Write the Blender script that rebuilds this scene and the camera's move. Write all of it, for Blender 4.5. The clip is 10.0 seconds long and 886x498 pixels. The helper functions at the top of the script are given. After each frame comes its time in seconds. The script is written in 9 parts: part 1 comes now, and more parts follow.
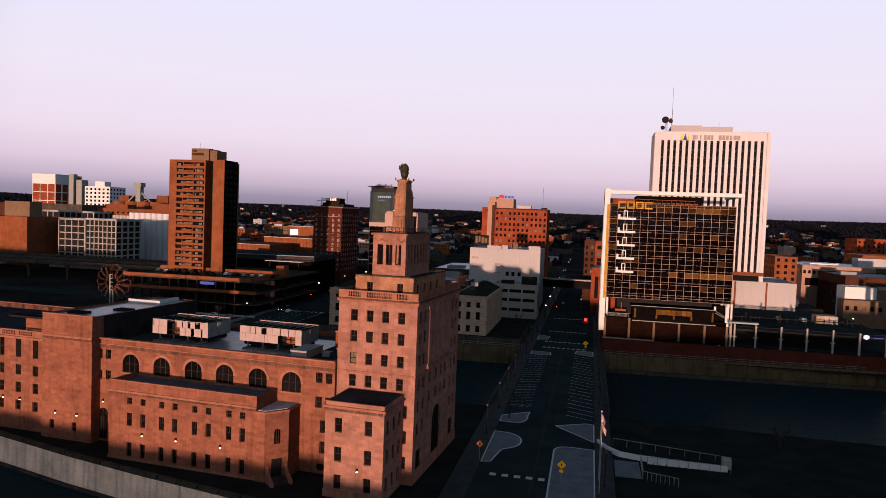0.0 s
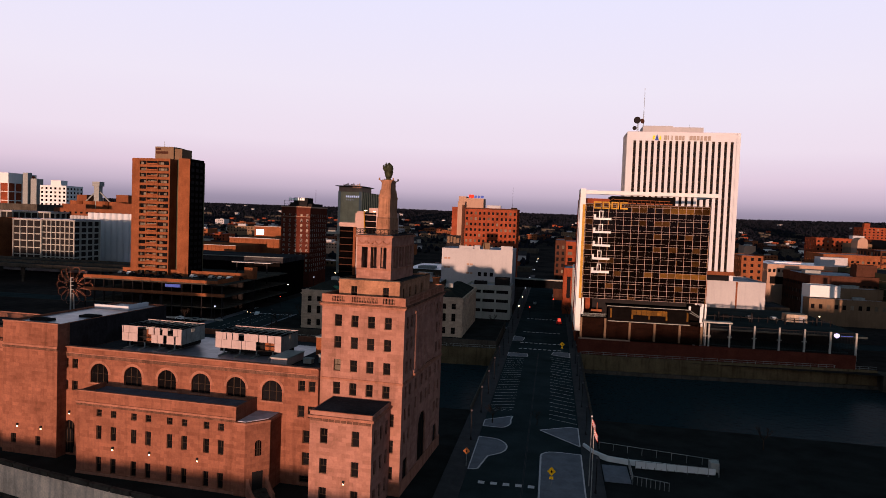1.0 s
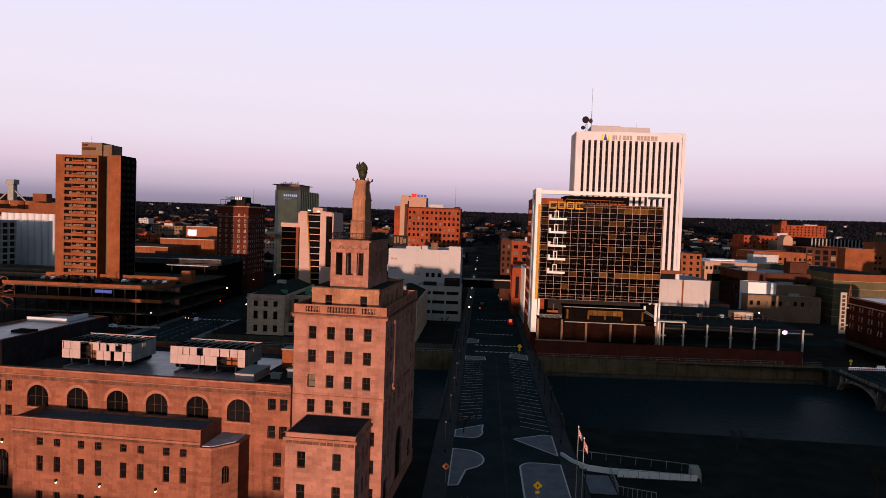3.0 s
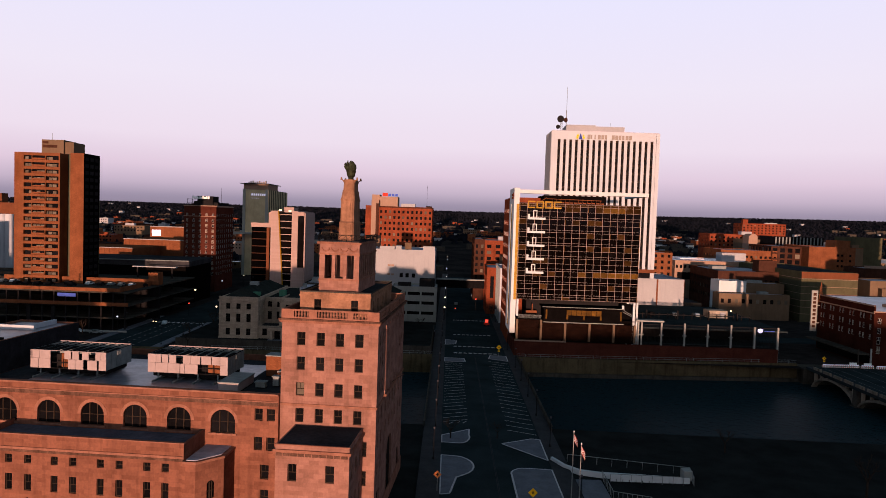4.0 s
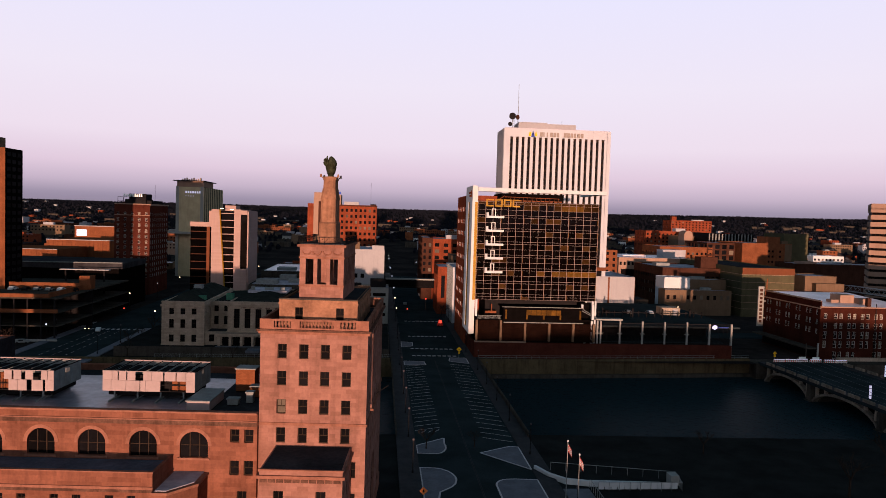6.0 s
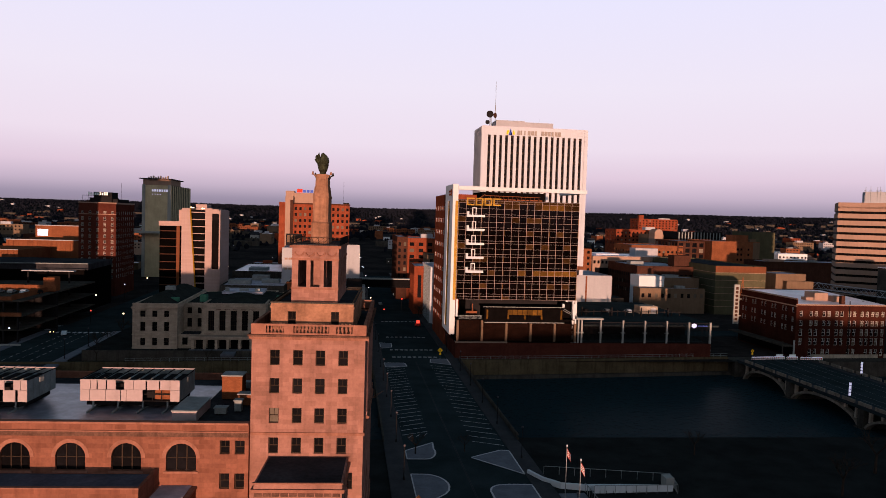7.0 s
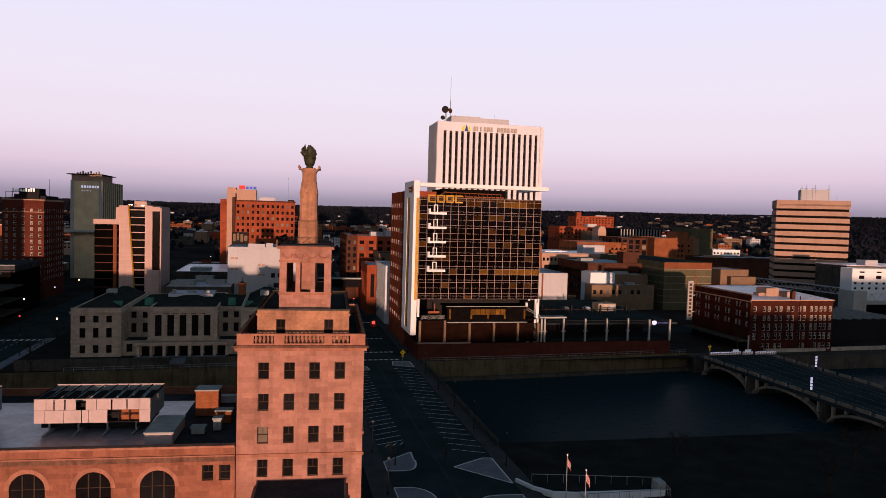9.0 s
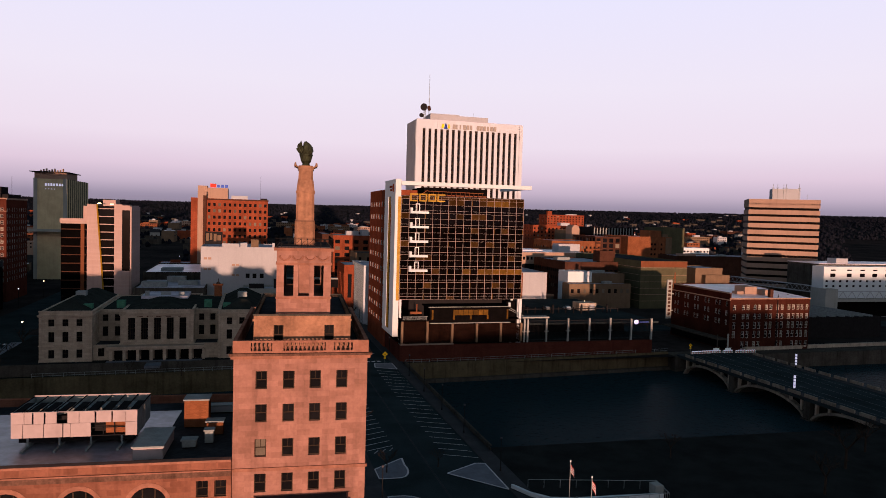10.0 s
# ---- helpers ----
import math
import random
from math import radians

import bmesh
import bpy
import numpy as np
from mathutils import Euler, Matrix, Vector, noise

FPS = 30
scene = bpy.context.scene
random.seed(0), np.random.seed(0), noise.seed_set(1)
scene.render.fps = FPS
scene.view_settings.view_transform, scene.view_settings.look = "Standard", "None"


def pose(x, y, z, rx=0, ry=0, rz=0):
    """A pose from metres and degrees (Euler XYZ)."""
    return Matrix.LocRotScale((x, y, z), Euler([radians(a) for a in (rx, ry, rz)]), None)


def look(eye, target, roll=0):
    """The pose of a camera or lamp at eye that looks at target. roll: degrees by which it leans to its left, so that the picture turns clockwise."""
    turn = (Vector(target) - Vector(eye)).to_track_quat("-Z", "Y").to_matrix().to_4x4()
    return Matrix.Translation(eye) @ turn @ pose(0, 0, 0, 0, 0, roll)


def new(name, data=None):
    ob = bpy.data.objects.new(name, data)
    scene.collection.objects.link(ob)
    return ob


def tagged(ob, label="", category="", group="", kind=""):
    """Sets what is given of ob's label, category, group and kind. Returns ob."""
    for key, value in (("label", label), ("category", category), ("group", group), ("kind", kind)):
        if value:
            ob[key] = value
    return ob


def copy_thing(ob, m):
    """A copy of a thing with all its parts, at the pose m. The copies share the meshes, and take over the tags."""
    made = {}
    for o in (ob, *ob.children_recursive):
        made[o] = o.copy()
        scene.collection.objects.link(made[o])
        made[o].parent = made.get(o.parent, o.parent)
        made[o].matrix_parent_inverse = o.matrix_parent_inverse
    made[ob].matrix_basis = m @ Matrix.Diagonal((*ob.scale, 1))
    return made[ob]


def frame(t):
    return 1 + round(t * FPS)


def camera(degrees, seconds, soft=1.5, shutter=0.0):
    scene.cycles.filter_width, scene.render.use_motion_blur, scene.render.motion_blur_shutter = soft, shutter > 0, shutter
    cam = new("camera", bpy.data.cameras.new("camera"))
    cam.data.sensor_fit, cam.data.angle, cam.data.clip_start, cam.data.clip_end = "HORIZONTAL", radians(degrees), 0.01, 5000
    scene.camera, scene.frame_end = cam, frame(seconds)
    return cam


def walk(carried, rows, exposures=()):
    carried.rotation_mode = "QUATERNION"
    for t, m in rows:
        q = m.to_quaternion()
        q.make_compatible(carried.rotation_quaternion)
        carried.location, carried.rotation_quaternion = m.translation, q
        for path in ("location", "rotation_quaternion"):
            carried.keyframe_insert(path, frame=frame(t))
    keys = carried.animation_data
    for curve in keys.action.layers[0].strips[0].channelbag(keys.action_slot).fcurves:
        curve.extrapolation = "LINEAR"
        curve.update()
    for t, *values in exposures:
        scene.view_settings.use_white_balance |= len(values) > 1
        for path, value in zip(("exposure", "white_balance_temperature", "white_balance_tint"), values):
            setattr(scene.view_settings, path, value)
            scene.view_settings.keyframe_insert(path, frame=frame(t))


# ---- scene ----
cam = camera(65.2, 10.0, soft=0.7)
METRES, EYE, TILT, LEAN, TURN = 56.0, 46.4, 0.0, 0.0, 16.1
ROWS = [
    (0.0, 0.0, 0.0, 0.0, 0.1, -2.67, -2.2),
    (0.5, -0.0348, 0.0338, 0.0012, -1.42, -2.63, -2.18),
    (1.0, -0.0701, 0.0682, 0.0037, -2.87, -2.61, -2.14),
    (1.5, -0.1049, 0.103, 0.0065, -4.3, -2.59, -2.11),
    (2.0, -0.1393, 0.138, 0.0089, -5.73, -2.57, -2.08),
    (2.5, -0.1733, 0.1738, 0.0106, -7.15, -2.56, -2.04),
    (4.0, -0.2731, 0.2882, 0.015, -11.43, -2.54, -1.9),
    (4.5, -0.3049, 0.3273, 0.0161, -12.84, -2.55, -1.86),
    (5.0, -0.3355, 0.3678, 0.017, -14.26, -2.54, -1.82),
    (5.5, -0.3653, 0.409, 0.017, -15.65, -2.55, -1.78),
    (7.0, -0.4479, 0.536, 0.0164, -19.7, -2.59, -1.7),
    (7.5, -0.473, 0.578, 0.0156, -21.02, -2.61, -1.68),
    (8.0, -0.497, 0.6211, 0.015, -22.34, -2.62, -1.66),
    (8.5, -0.5206, 0.6649, 0.0138, -23.66, -2.63, -1.64),
    (9.0, -0.543, 0.7093, 0.0135, -24.99, -2.66, -1.62),
    (9.5, -0.5643, 0.7552, 0.0139, -26.29, -2.67, -1.62),
    (10.0, -0.5845, 0.8015, 0.0142, -27.54, -2.7, -1.61),
]
walk(cam, [(t, pose(0, 0, EYE, TILT, LEAN, TURN) @ pose(METRES * x, METRES * y, METRES * z, 90 + pitch, roll, yaw)) for t, x, y, z, yaw, pitch, roll in ROWS])

# ---- light ----
SUN_ELEV, SUN_AZ = 0.4, 0.4     # the sun stands low behind the first camera; light travels towards SUN_AZ
trav = Vector((math.sin(radians(SUN_AZ)) * math.cos(radians(SUN_ELEV)), math.cos(radians(SUN_AZ)) * math.cos(radians(SUN_ELEV)), -math.sin(radians(SUN_ELEV))))
sun_data = bpy.data.lights.new("sun", "SUN")
sun_data.energy, sun_data.color, sun_data.angle = 7.4, (1.0, 0.52, 0.355), radians(0.6)
sun = new("sun", sun_data)
sun.matrix_world = look(-trav * 900, (0, 0, 0))

world = bpy.data.worlds.new("dusk_sky")
scene.world = world
world.use_nodes = True
wn, wl = world.node_tree.nodes, world.node_tree.links
wn.clear()
w_out = wn.new("ShaderNodeOutputWorld")
w_bg = wn.new("ShaderNodeBackground")
w_sky = wn.new("ShaderNodeTexSky")
w_sky.sky_type, w_sky.sun_disc = "NISHITA", False
w_sky.sun_elevation, w_sky.sun_rotation = radians(SUN_ELEV), radians(SUN_AZ + 180)
w_tc = wn.new("ShaderNodeTexCoord")
w_sep = wn.new("ShaderNodeSeparateXYZ")
w_ramp = wn.new("ShaderNodeValToRGB")
w_mix = wn.new("ShaderNodeMix")
w_mix.data_type = "RGBA"
w_mix.inputs[0].default_value = 0.0003
# colours of the evening sky by the sine of the height: haze, violet belt, pink, pale lavender, deep blue overhead
SKY = [(0.0, (0.27, 0.225, 0.31)), (0.018, (0.34, 0.285, 0.39)), (0.036, (0.57, 0.455, 0.58)), (0.060, (0.76, 0.60, 0.73)), (0.10, (0.86, 0.74, 0.86)), (0.18, (0.87, 0.80, 0.93)), (0.30, (0.82, 0.80, 1.0)),
       (0.42, (0.24, 0.34, 0.46)), (0.6, (0.15, 0.25, 0.34)), (1.0, (0.13, 0.225, 0.30))]
els = w_ramp.color_ramp.elements
while len(els) < len(SKY):
    els.new(0.5)
for e, (p, c) in zip(els, SKY):
    e.position, e.color = p, (*c, 1)
wl.new(w_tc.outputs["Generated"], w_sep.inputs[0])
wl.new(w_sep.outputs["Z"], w_ramp.inputs[0])
wl.new(w_ramp.outputs[0], w_mix.inputs[6])
wl.new(w_sky.outputs[0], w_mix.inputs[7])
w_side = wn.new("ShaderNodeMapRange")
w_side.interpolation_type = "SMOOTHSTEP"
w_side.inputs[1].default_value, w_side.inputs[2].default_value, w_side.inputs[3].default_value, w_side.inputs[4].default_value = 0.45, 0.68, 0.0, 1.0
# outside the lit east the sky is dimmed blue-green to hold back side light
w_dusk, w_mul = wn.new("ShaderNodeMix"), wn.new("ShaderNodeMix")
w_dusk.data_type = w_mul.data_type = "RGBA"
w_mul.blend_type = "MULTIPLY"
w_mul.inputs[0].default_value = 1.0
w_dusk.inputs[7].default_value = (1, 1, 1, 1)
# sky behind the camera is raised in a warm tone to lift shaded fronts
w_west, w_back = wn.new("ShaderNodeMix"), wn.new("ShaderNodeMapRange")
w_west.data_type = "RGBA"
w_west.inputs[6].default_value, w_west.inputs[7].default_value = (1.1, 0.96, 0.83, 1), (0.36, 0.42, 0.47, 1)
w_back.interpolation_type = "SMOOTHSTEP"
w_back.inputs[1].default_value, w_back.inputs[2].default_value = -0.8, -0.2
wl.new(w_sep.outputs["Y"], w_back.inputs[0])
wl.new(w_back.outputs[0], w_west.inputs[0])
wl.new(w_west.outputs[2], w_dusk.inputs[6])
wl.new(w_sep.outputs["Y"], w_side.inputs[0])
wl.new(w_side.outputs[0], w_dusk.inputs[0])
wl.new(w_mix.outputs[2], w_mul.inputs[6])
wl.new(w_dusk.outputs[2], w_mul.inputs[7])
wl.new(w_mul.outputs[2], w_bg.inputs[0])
wl.new(w_bg.outputs[0], w_out.inputs[0])


# ---- materials ----
def mat(name, base, rough=0.8, metal=0.0, var=0.25, scale=0.25, grain=6.0, bump=0.02, spec=0.0, tint=None, each=0.0, blocks=None, emit=0.0, wear=0.0):
    """A surface with stains at one scale and grain at a finer one; blocks: (length, height, joint darkness, darkest piece) of coursed pieces; each: change from piece to piece."""
    m = bpy.data.materials.new(name)
    m.use_nodes = True
    n, l = m.node_tree.nodes, m.node_tree.links
    b = n["Principled BSDF"]
    b.inputs["Roughness"].default_value, b.inputs["Metallic"].default_value = rough, metal
    b.inputs["Specular IOR Level"].default_value = spec
    geo = n.new("ShaderNodeNewGeometry")
    dark = tuple(c * (1 - var) for c in base)
    light = tuple(min(1, c * (1 + var * 0.6)) for c in (tint or base))
    big, fine = n.new("ShaderNodeTexNoise"), n.new("ShaderNodeTexNoise")
    big.inputs["Scale"].default_value, big.inputs["Detail"].default_value, big.inputs["Roughness"].default_value = scale, 5, 0.6
    fine.inputs["Scale"].default_value, fine.inputs["Detail"].default_value = grain, 3
    for x in (big, fine):
        l.new(geo.outputs["Position"], x.inputs["Vector"])
    ramp = n.new("ShaderNodeMapRange")
    ramp.inputs[1].default_value, ramp.inputs[2].default_value = 0.32, 0.68
    l.new(big.outputs[0], ramp.inputs[0])
    mix = n.new("ShaderNodeMix")
    mix.data_type = "RGBA"
    mix.inputs[6].default_value, mix.inputs[7].default_value = (*dark, 1), (*light, 1)
    l.new(ramp.outputs[0], mix.inputs[0])
    g = n.new("ShaderNodeMapRange")
    g.inputs[1].default_value, g.inputs[2].default_value, g.inputs[3].default_value, g.inputs[4].default_value = 0.3, 0.7, 1 - var * 0.5, 1 + var * 0.3
    l.new(fine.outputs[0], g.inputs[0])
    mul = n.new("ShaderNodeMix")
    mul.data_type, mul.blend_type = "RGBA", "MULTIPLY"
    mul.inputs[0].default_value = 1.0
    l.new(mix.outputs[2], mul.inputs[6])
    l.new(g.outputs[0], mul.inputs[7])
    col, height = mul.outputs[2], fine.outputs[0]
    if blocks:
        sep, com, add = n.new("ShaderNodeSeparateXYZ"), n.new("ShaderNodeCombineXYZ"), n.new("ShaderNodeMath")
        l.new(geo.outputs["Position"], sep.inputs[0])
        l.new(sep.outputs[0], add.inputs[0])
        l.new(sep.outputs[1], add.inputs[1])
        l.new(add.outputs[0], com.inputs[0])
        l.new(sep.outputs[2], com.inputs[1])
        br = n.new("ShaderNodeTexBrick")
        br.inputs["Scale"].default_value = 1.0
        br.inputs["Brick Width"].default_value, br.inputs["Row Height"].default_value = blocks[0], blocks[1]
        br.inputs["Mortar Size"].default_value, br.inputs["Mortar Smooth"].default_value = 0.02, 0.3
        br.inputs["Color1"].default_value, br.inputs["Color2"].default_value = (blocks[3], blocks[3] * 0.98, blocks[3] * 0.95, 1), (1.0, 1.0, 1.0, 1)
        br.inputs["Mortar"].default_value = (blocks[2], blocks[2], blocks[2], 1)
        l.new(com.outputs[0], br.inputs["Vector"])
        m2 = n.new("ShaderNodeMix")
        m2.data_type, m2.blend_type = "RGBA", "MULTIPLY"
        m2.inputs[0].default_value = 1.0
        l.new(col, m2.inputs[6])
        l.new(br.outputs["Color"], m2.inputs[7])
        col = m2.outputs[2]
    if wear:
        st = n.new("ShaderNodeTexNoise")
        mp = n.new("ShaderNodeMapping")
        mp.inputs["Scale"].default_value = (0.9, 0.9, 0.08)
        l.new(geo.outputs["Position"], mp.inputs[0])
        l.new(mp.outputs[0], st.inputs["Vector"])
        st.inputs["Scale"].default_value, st.inputs["Detail"].default_value = 1.0, 6
        r = n.new("ShaderNodeMapRange")
        r.inputs[1].default_value, r.inputs[2].default_value, r.inputs[3].default_value, r.inputs[4].default_value = 0.5, 0.75, 1.0, 1 - wear
        l.new(st.outputs[0], r.inputs[0])
        m3 = n.new("ShaderNodeMix")
        m3.data_type, m3.blend_type = "RGBA", "MULTIPLY"
        m3.inputs[0].default_value = 1.0
        l.new(col, m3.inputs[6])
        l.new(r.outputs[0], m3.inputs[7])
        col = m3.outputs[2]
    if each:
        info = n.new("ShaderNodeObjectInfo")
        r = n.new("ShaderNodeMapRange")
        r.inputs[3].default_value, r.inputs[4].default_value = 1 - each, 1 + each
        l.new(info.outputs["Random"], r.inputs[0])
        m4 = n.new("ShaderNodeMix")
        m4.data_type, m4.blend_type = "RGBA", "MULTIPLY"
        m4.inputs[0].default_value = 1.0
        l.new(col, m4.inputs[6])
        l.new(r.outputs[0], m4.inputs[7])
        col = m4.outputs[2]
    l.new(col, b.inputs["Base Color"])
    if bump:
        bp = n.new("ShaderNodeBump")
        bp.inputs["Strength"].default_value, bp.inputs["Distance"].default_value = 0.5, bump
        l.new(height, bp.inputs["Height"])
        l.new(bp.outputs[0], b.inputs["Normal"])
    if emit:
        b.inputs["Emission Color"].default_value = (*base, 1)
        b.inputs["Emission Strength"].default_value = emit
    return m


LIMESTONE = mat("limestone", (0.262, 0.146, 0.118), 0.85, var=0.2, scale=0.3, grain=3, bump=0.006, blocks=(1.4, 0.62, 0.84, 0.77), wear=0.28)
LIMESTONE_WARM = mat("orange_limestone", (0.195, 0.088, 0.06), 0.85, var=0.22, scale=0.25, grain=3, bump=0.006, blocks=(1.4, 0.62, 0.86, 0.74), wear=0.32)
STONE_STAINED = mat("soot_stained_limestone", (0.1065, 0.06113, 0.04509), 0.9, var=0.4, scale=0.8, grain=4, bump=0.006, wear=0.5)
LIMESTONE_TRIM = mat("limestone_trim", (0.225, 0.112, 0.08), 0.85, var=0.22, scale=0.6, grain=4, wear=0.35)
STONE_WEATHERED = mat("weathered_limestone", (0.2485, 0.1397, 0.09017), 0.9, var=0.32, scale=0.5, grain=3, wear=0.35)
STONE_GREY = mat("grey_limestone", (0.37, 0.31, 0.245), 0.85, var=0.18, scale=0.3, grain=3, blocks=(1.6, 0.6, 0.72, 0.8), wear=0.2)
CONCRETE = mat("concrete", (0.31, 0.273, 0.222), 0.9, var=0.3, scale=0.25, grain=3, wear=0.4)
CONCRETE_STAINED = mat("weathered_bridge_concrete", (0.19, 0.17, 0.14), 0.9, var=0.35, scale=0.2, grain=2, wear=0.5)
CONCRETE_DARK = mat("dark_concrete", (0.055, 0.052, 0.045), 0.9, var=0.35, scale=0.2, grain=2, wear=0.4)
CONCRETE_PALE = mat("pale_concrete", (0.2556, 0.2795, 0.2705), 0.85, var=0.12, scale=0.1, grain=2, wear=0.12)
PANEL_WHITE = mat("white_precast", (0.4118, 0.4716, 0.532), 0.7, var=0.06, scale=0.1, grain=2, wear=0.05)
PANEL_PINK = mat("pale_wall_panel", (0.2982, 0.3231, 0.3517), 0.75, var=0.08, scale=0.08, grain=1.5, wear=0.08)
WHITE_PAINT = mat("white_metal_panel", (0.4686, 0.5414, 0.5771), 0.4, var=0.05, scale=0.2, grain=1, bump=0.0)
BRICK_RED = mat("red_brick", (0.21, 0.056, 0.028), 0.9, bump=0.005, var=0.25, scale=0.2, grain=8, blocks=(0.45, 0.16, 0.8, 0.75), wear=0.2)
BRICK_ORANGE = mat("orange_brick", (0.19, 0.0738, 0.03556), 0.9, bump=0.005, var=0.22, scale=0.2, grain=8, blocks=(0.45, 0.16, 0.8, 0.75), wear=0.15)
BRICK_DARK = mat("dark_brick", (0.0639, 0.03057, 0.02164), 0.9, bump=0.005, var=0.25, scale=0.2, grain=8, blocks=(0.45, 0.16, 0.8, 0.75), wear=0.2)
BRICK_HOTEL = mat("maroon_brick", (0.082, 0.0255, 0.0175), 0.9, bump=0.005, var=0.25, scale=0.2, grain=8, blocks=(0.45, 0.16, 0.8, 0.75), wear=0.2)
BRICK_BROWN = mat("brown_brick", (0.1349, 0.0524, 0.02705), 0.9, bump=0.005, var=0.2, scale=0.15, grain=6, wear=0.15)
BRICK_TAN = mat("tan_brick", (0.135, 0.098, 0.066), 0.9, bump=0.005, var=0.18, scale=0.15, grain=6, wear=0.15)
PANEL_TAN = mat("tan_precast", (0.272, 0.194, 0.15), 0.8, var=0.1, scale=0.1, grain=3, wear=0.12)
PANEL_GREEN = mat("olive_metal_cladding", (0.071, 0.071, 0.0426), 0.7, var=0.2, scale=0.2, grain=3, wear=0.15)
PANEL_DARKGREEN = mat("dark_green_panel", (0.085, 0.085, 0.055), 0.75, var=0.2, scale=0.15, grain=2, wear=0.15)
ROOF_DARK = mat("dark_roof_membrane", (0.035, 0.037, 0.042), 0.9, var=0.4, scale=0.15, grain=2)
ROOF_GREY = mat("grey_roof_membrane", (0.30, 0.31, 0.36), 0.8, var=0.35, scale=0.12, grain=1, tint=(0.36, 0.37, 0.44))
# grey felt with the blue of the reflected sky put in
ROOF_SKY_TINT = mat("sky_tinted_roof_felt", (0.075, 0.095, 0.13), 0.8, var=0.3, scale=0.3, grain=2)
GLOBE = mat("frosted_globe", (0.07, 0.07, 0.08), 0.3, var=0.05, bump=0.0)
ROOF_PALE = mat("pale_roof_membrane", (0.60, 0.59, 0.66), 0.4, spec=0.4, var=0.25, scale=0.1, grain=1)
ROOF_GREEN = mat("dark_slate_roof", (0.022, 0.026, 0.024), 0.85, var=0.3, scale=0.3, grain=3)
METAL_PINK = mat("pale_louvre_metal", (0.3, 0.262, 0.268), 0.5, var=0.08, scale=0.8, grain=2, bump=0.0, wear=0.1)
METAL_GREY = mat("galvanised_metal", (0.2, 0.2337, 0.2413), 0.7, metal=0.15, var=0.2, scale=0.8, grain=4, bump=0.0)
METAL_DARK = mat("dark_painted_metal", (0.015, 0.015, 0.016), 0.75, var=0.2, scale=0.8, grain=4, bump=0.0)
BRONZE = mat("green_bronze", (0.0213, 0.0213, 0.0142), 0.45, metal=0.3, var=0.5, scale=1.2, grain=5, tint=(0.0426, 0.05325, 0.03195))
GOLD = mat("gilded_metal", (0.2343, 0.1397, 0.01082), 0.6, metal=0.0, var=0.1, scale=1, grain=3, bump=0.0)
GOLD_PANEL = mat("amber_panel_and_reflection", (0.0852, 0.04366, 0.006312), 0.5, spec=0.03, var=0.35, scale=0.6, grain=2, bump=0.0, each=0.35)
GLASS = mat("dark_window_glass", (0.005, 0.005, 0.006), 0.5, var=0.3, scale=0.8, grain=2, bump=0.0, spec=0.012, each=0.5)
GLASS_FACADE = mat("tinted_curtain_glass", (0.0025, 0.002, 0.002), 0.05, var=0.35, scale=0.3, grain=0.6, bump=0.0, spec=0.2, each=0.6)
# pale panes serve for drawn blinds and for painted reflections
PALE_PANE = mat("pale_window_pane", (0.1065, 0.09606, 0.07664), 0.8, var=0.15, scale=1, grain=5, bump=0.0, each=0.4)
SASH = mat("dark_window_frame", (0.0355, 0.0262, 0.01984), 0.6, var=0.2, scale=1, grain=5, bump=0.0)
SASH_PALE = mat("pale_window_frame", (0.4118, 0.4366, 0.4238), 0.6, var=0.1, scale=1, grain=5, bump=0.0)
MULLION = mat("pale_aluminium_mullion", (0.27, 0.225, 0.215), 0.45, var=0.06, scale=1, grain=3, bump=0.0)
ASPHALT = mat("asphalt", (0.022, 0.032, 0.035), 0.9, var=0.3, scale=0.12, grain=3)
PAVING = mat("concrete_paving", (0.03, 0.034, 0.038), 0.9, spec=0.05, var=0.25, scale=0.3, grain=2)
PAVING_PALE = mat("painted_kerb_island", (0.10, 0.115, 0.14), 0.85, spec=0.1, var=0.2, scale=0.4, grain=2)
ROAD_PAINT = mat("worn_white_road_paint", (0.42, 0.43, 0.45), 0.8, var=0.25, scale=1.5, grain=8, bump=0.0)
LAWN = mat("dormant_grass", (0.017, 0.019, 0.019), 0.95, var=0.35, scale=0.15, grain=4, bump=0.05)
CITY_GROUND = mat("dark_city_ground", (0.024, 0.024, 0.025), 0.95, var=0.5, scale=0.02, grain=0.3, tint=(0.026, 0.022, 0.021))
# distance haze is put into the blue-black base of these trees
WOODS = mat("hazed_winter_woods", (0.0085, 0.0115, 0.0185), 0.95, var=0.3, scale=0.004, grain=0.05, bump=0.0, tint=(0.0095, 0.0115, 0.017))
BARK = mat("dark_bark", (0.030, 0.024, 0.02), 0.95, var=0.3, scale=2, grain=12)
YELLOW = mat("yellow_sign", (0.85, 0.50, 0.02), 0.5, var=0.05, scale=3, grain=8, bump=0.0)
ORANGE = mat("orange_sign", (0.75, 0.25, 0.08), 0.5, var=0.05, scale=3, grain=8, bump=0.0)
RED = mat("red_paint", (0.55, 0.05, 0.035), 0.5, var=0.1, scale=2, grain=6, bump=0.0)
BLUE = mat("blue_paint", (0.06, 0.11, 0.45), 0.5, var=0.1, scale=2, grain=6, bump=0.0)
WHITE_SIGN = mat("white_sign_paint", (0.75, 0.861, 0.8636), 0.5, var=0.06, scale=2, grain=6, bump=0.0)
LETTER_GREY = mat("grey_sign_metal", (0.2556, 0.2445, 0.2254), 0.5, var=0.1, scale=2, grain=6, bump=0.0)
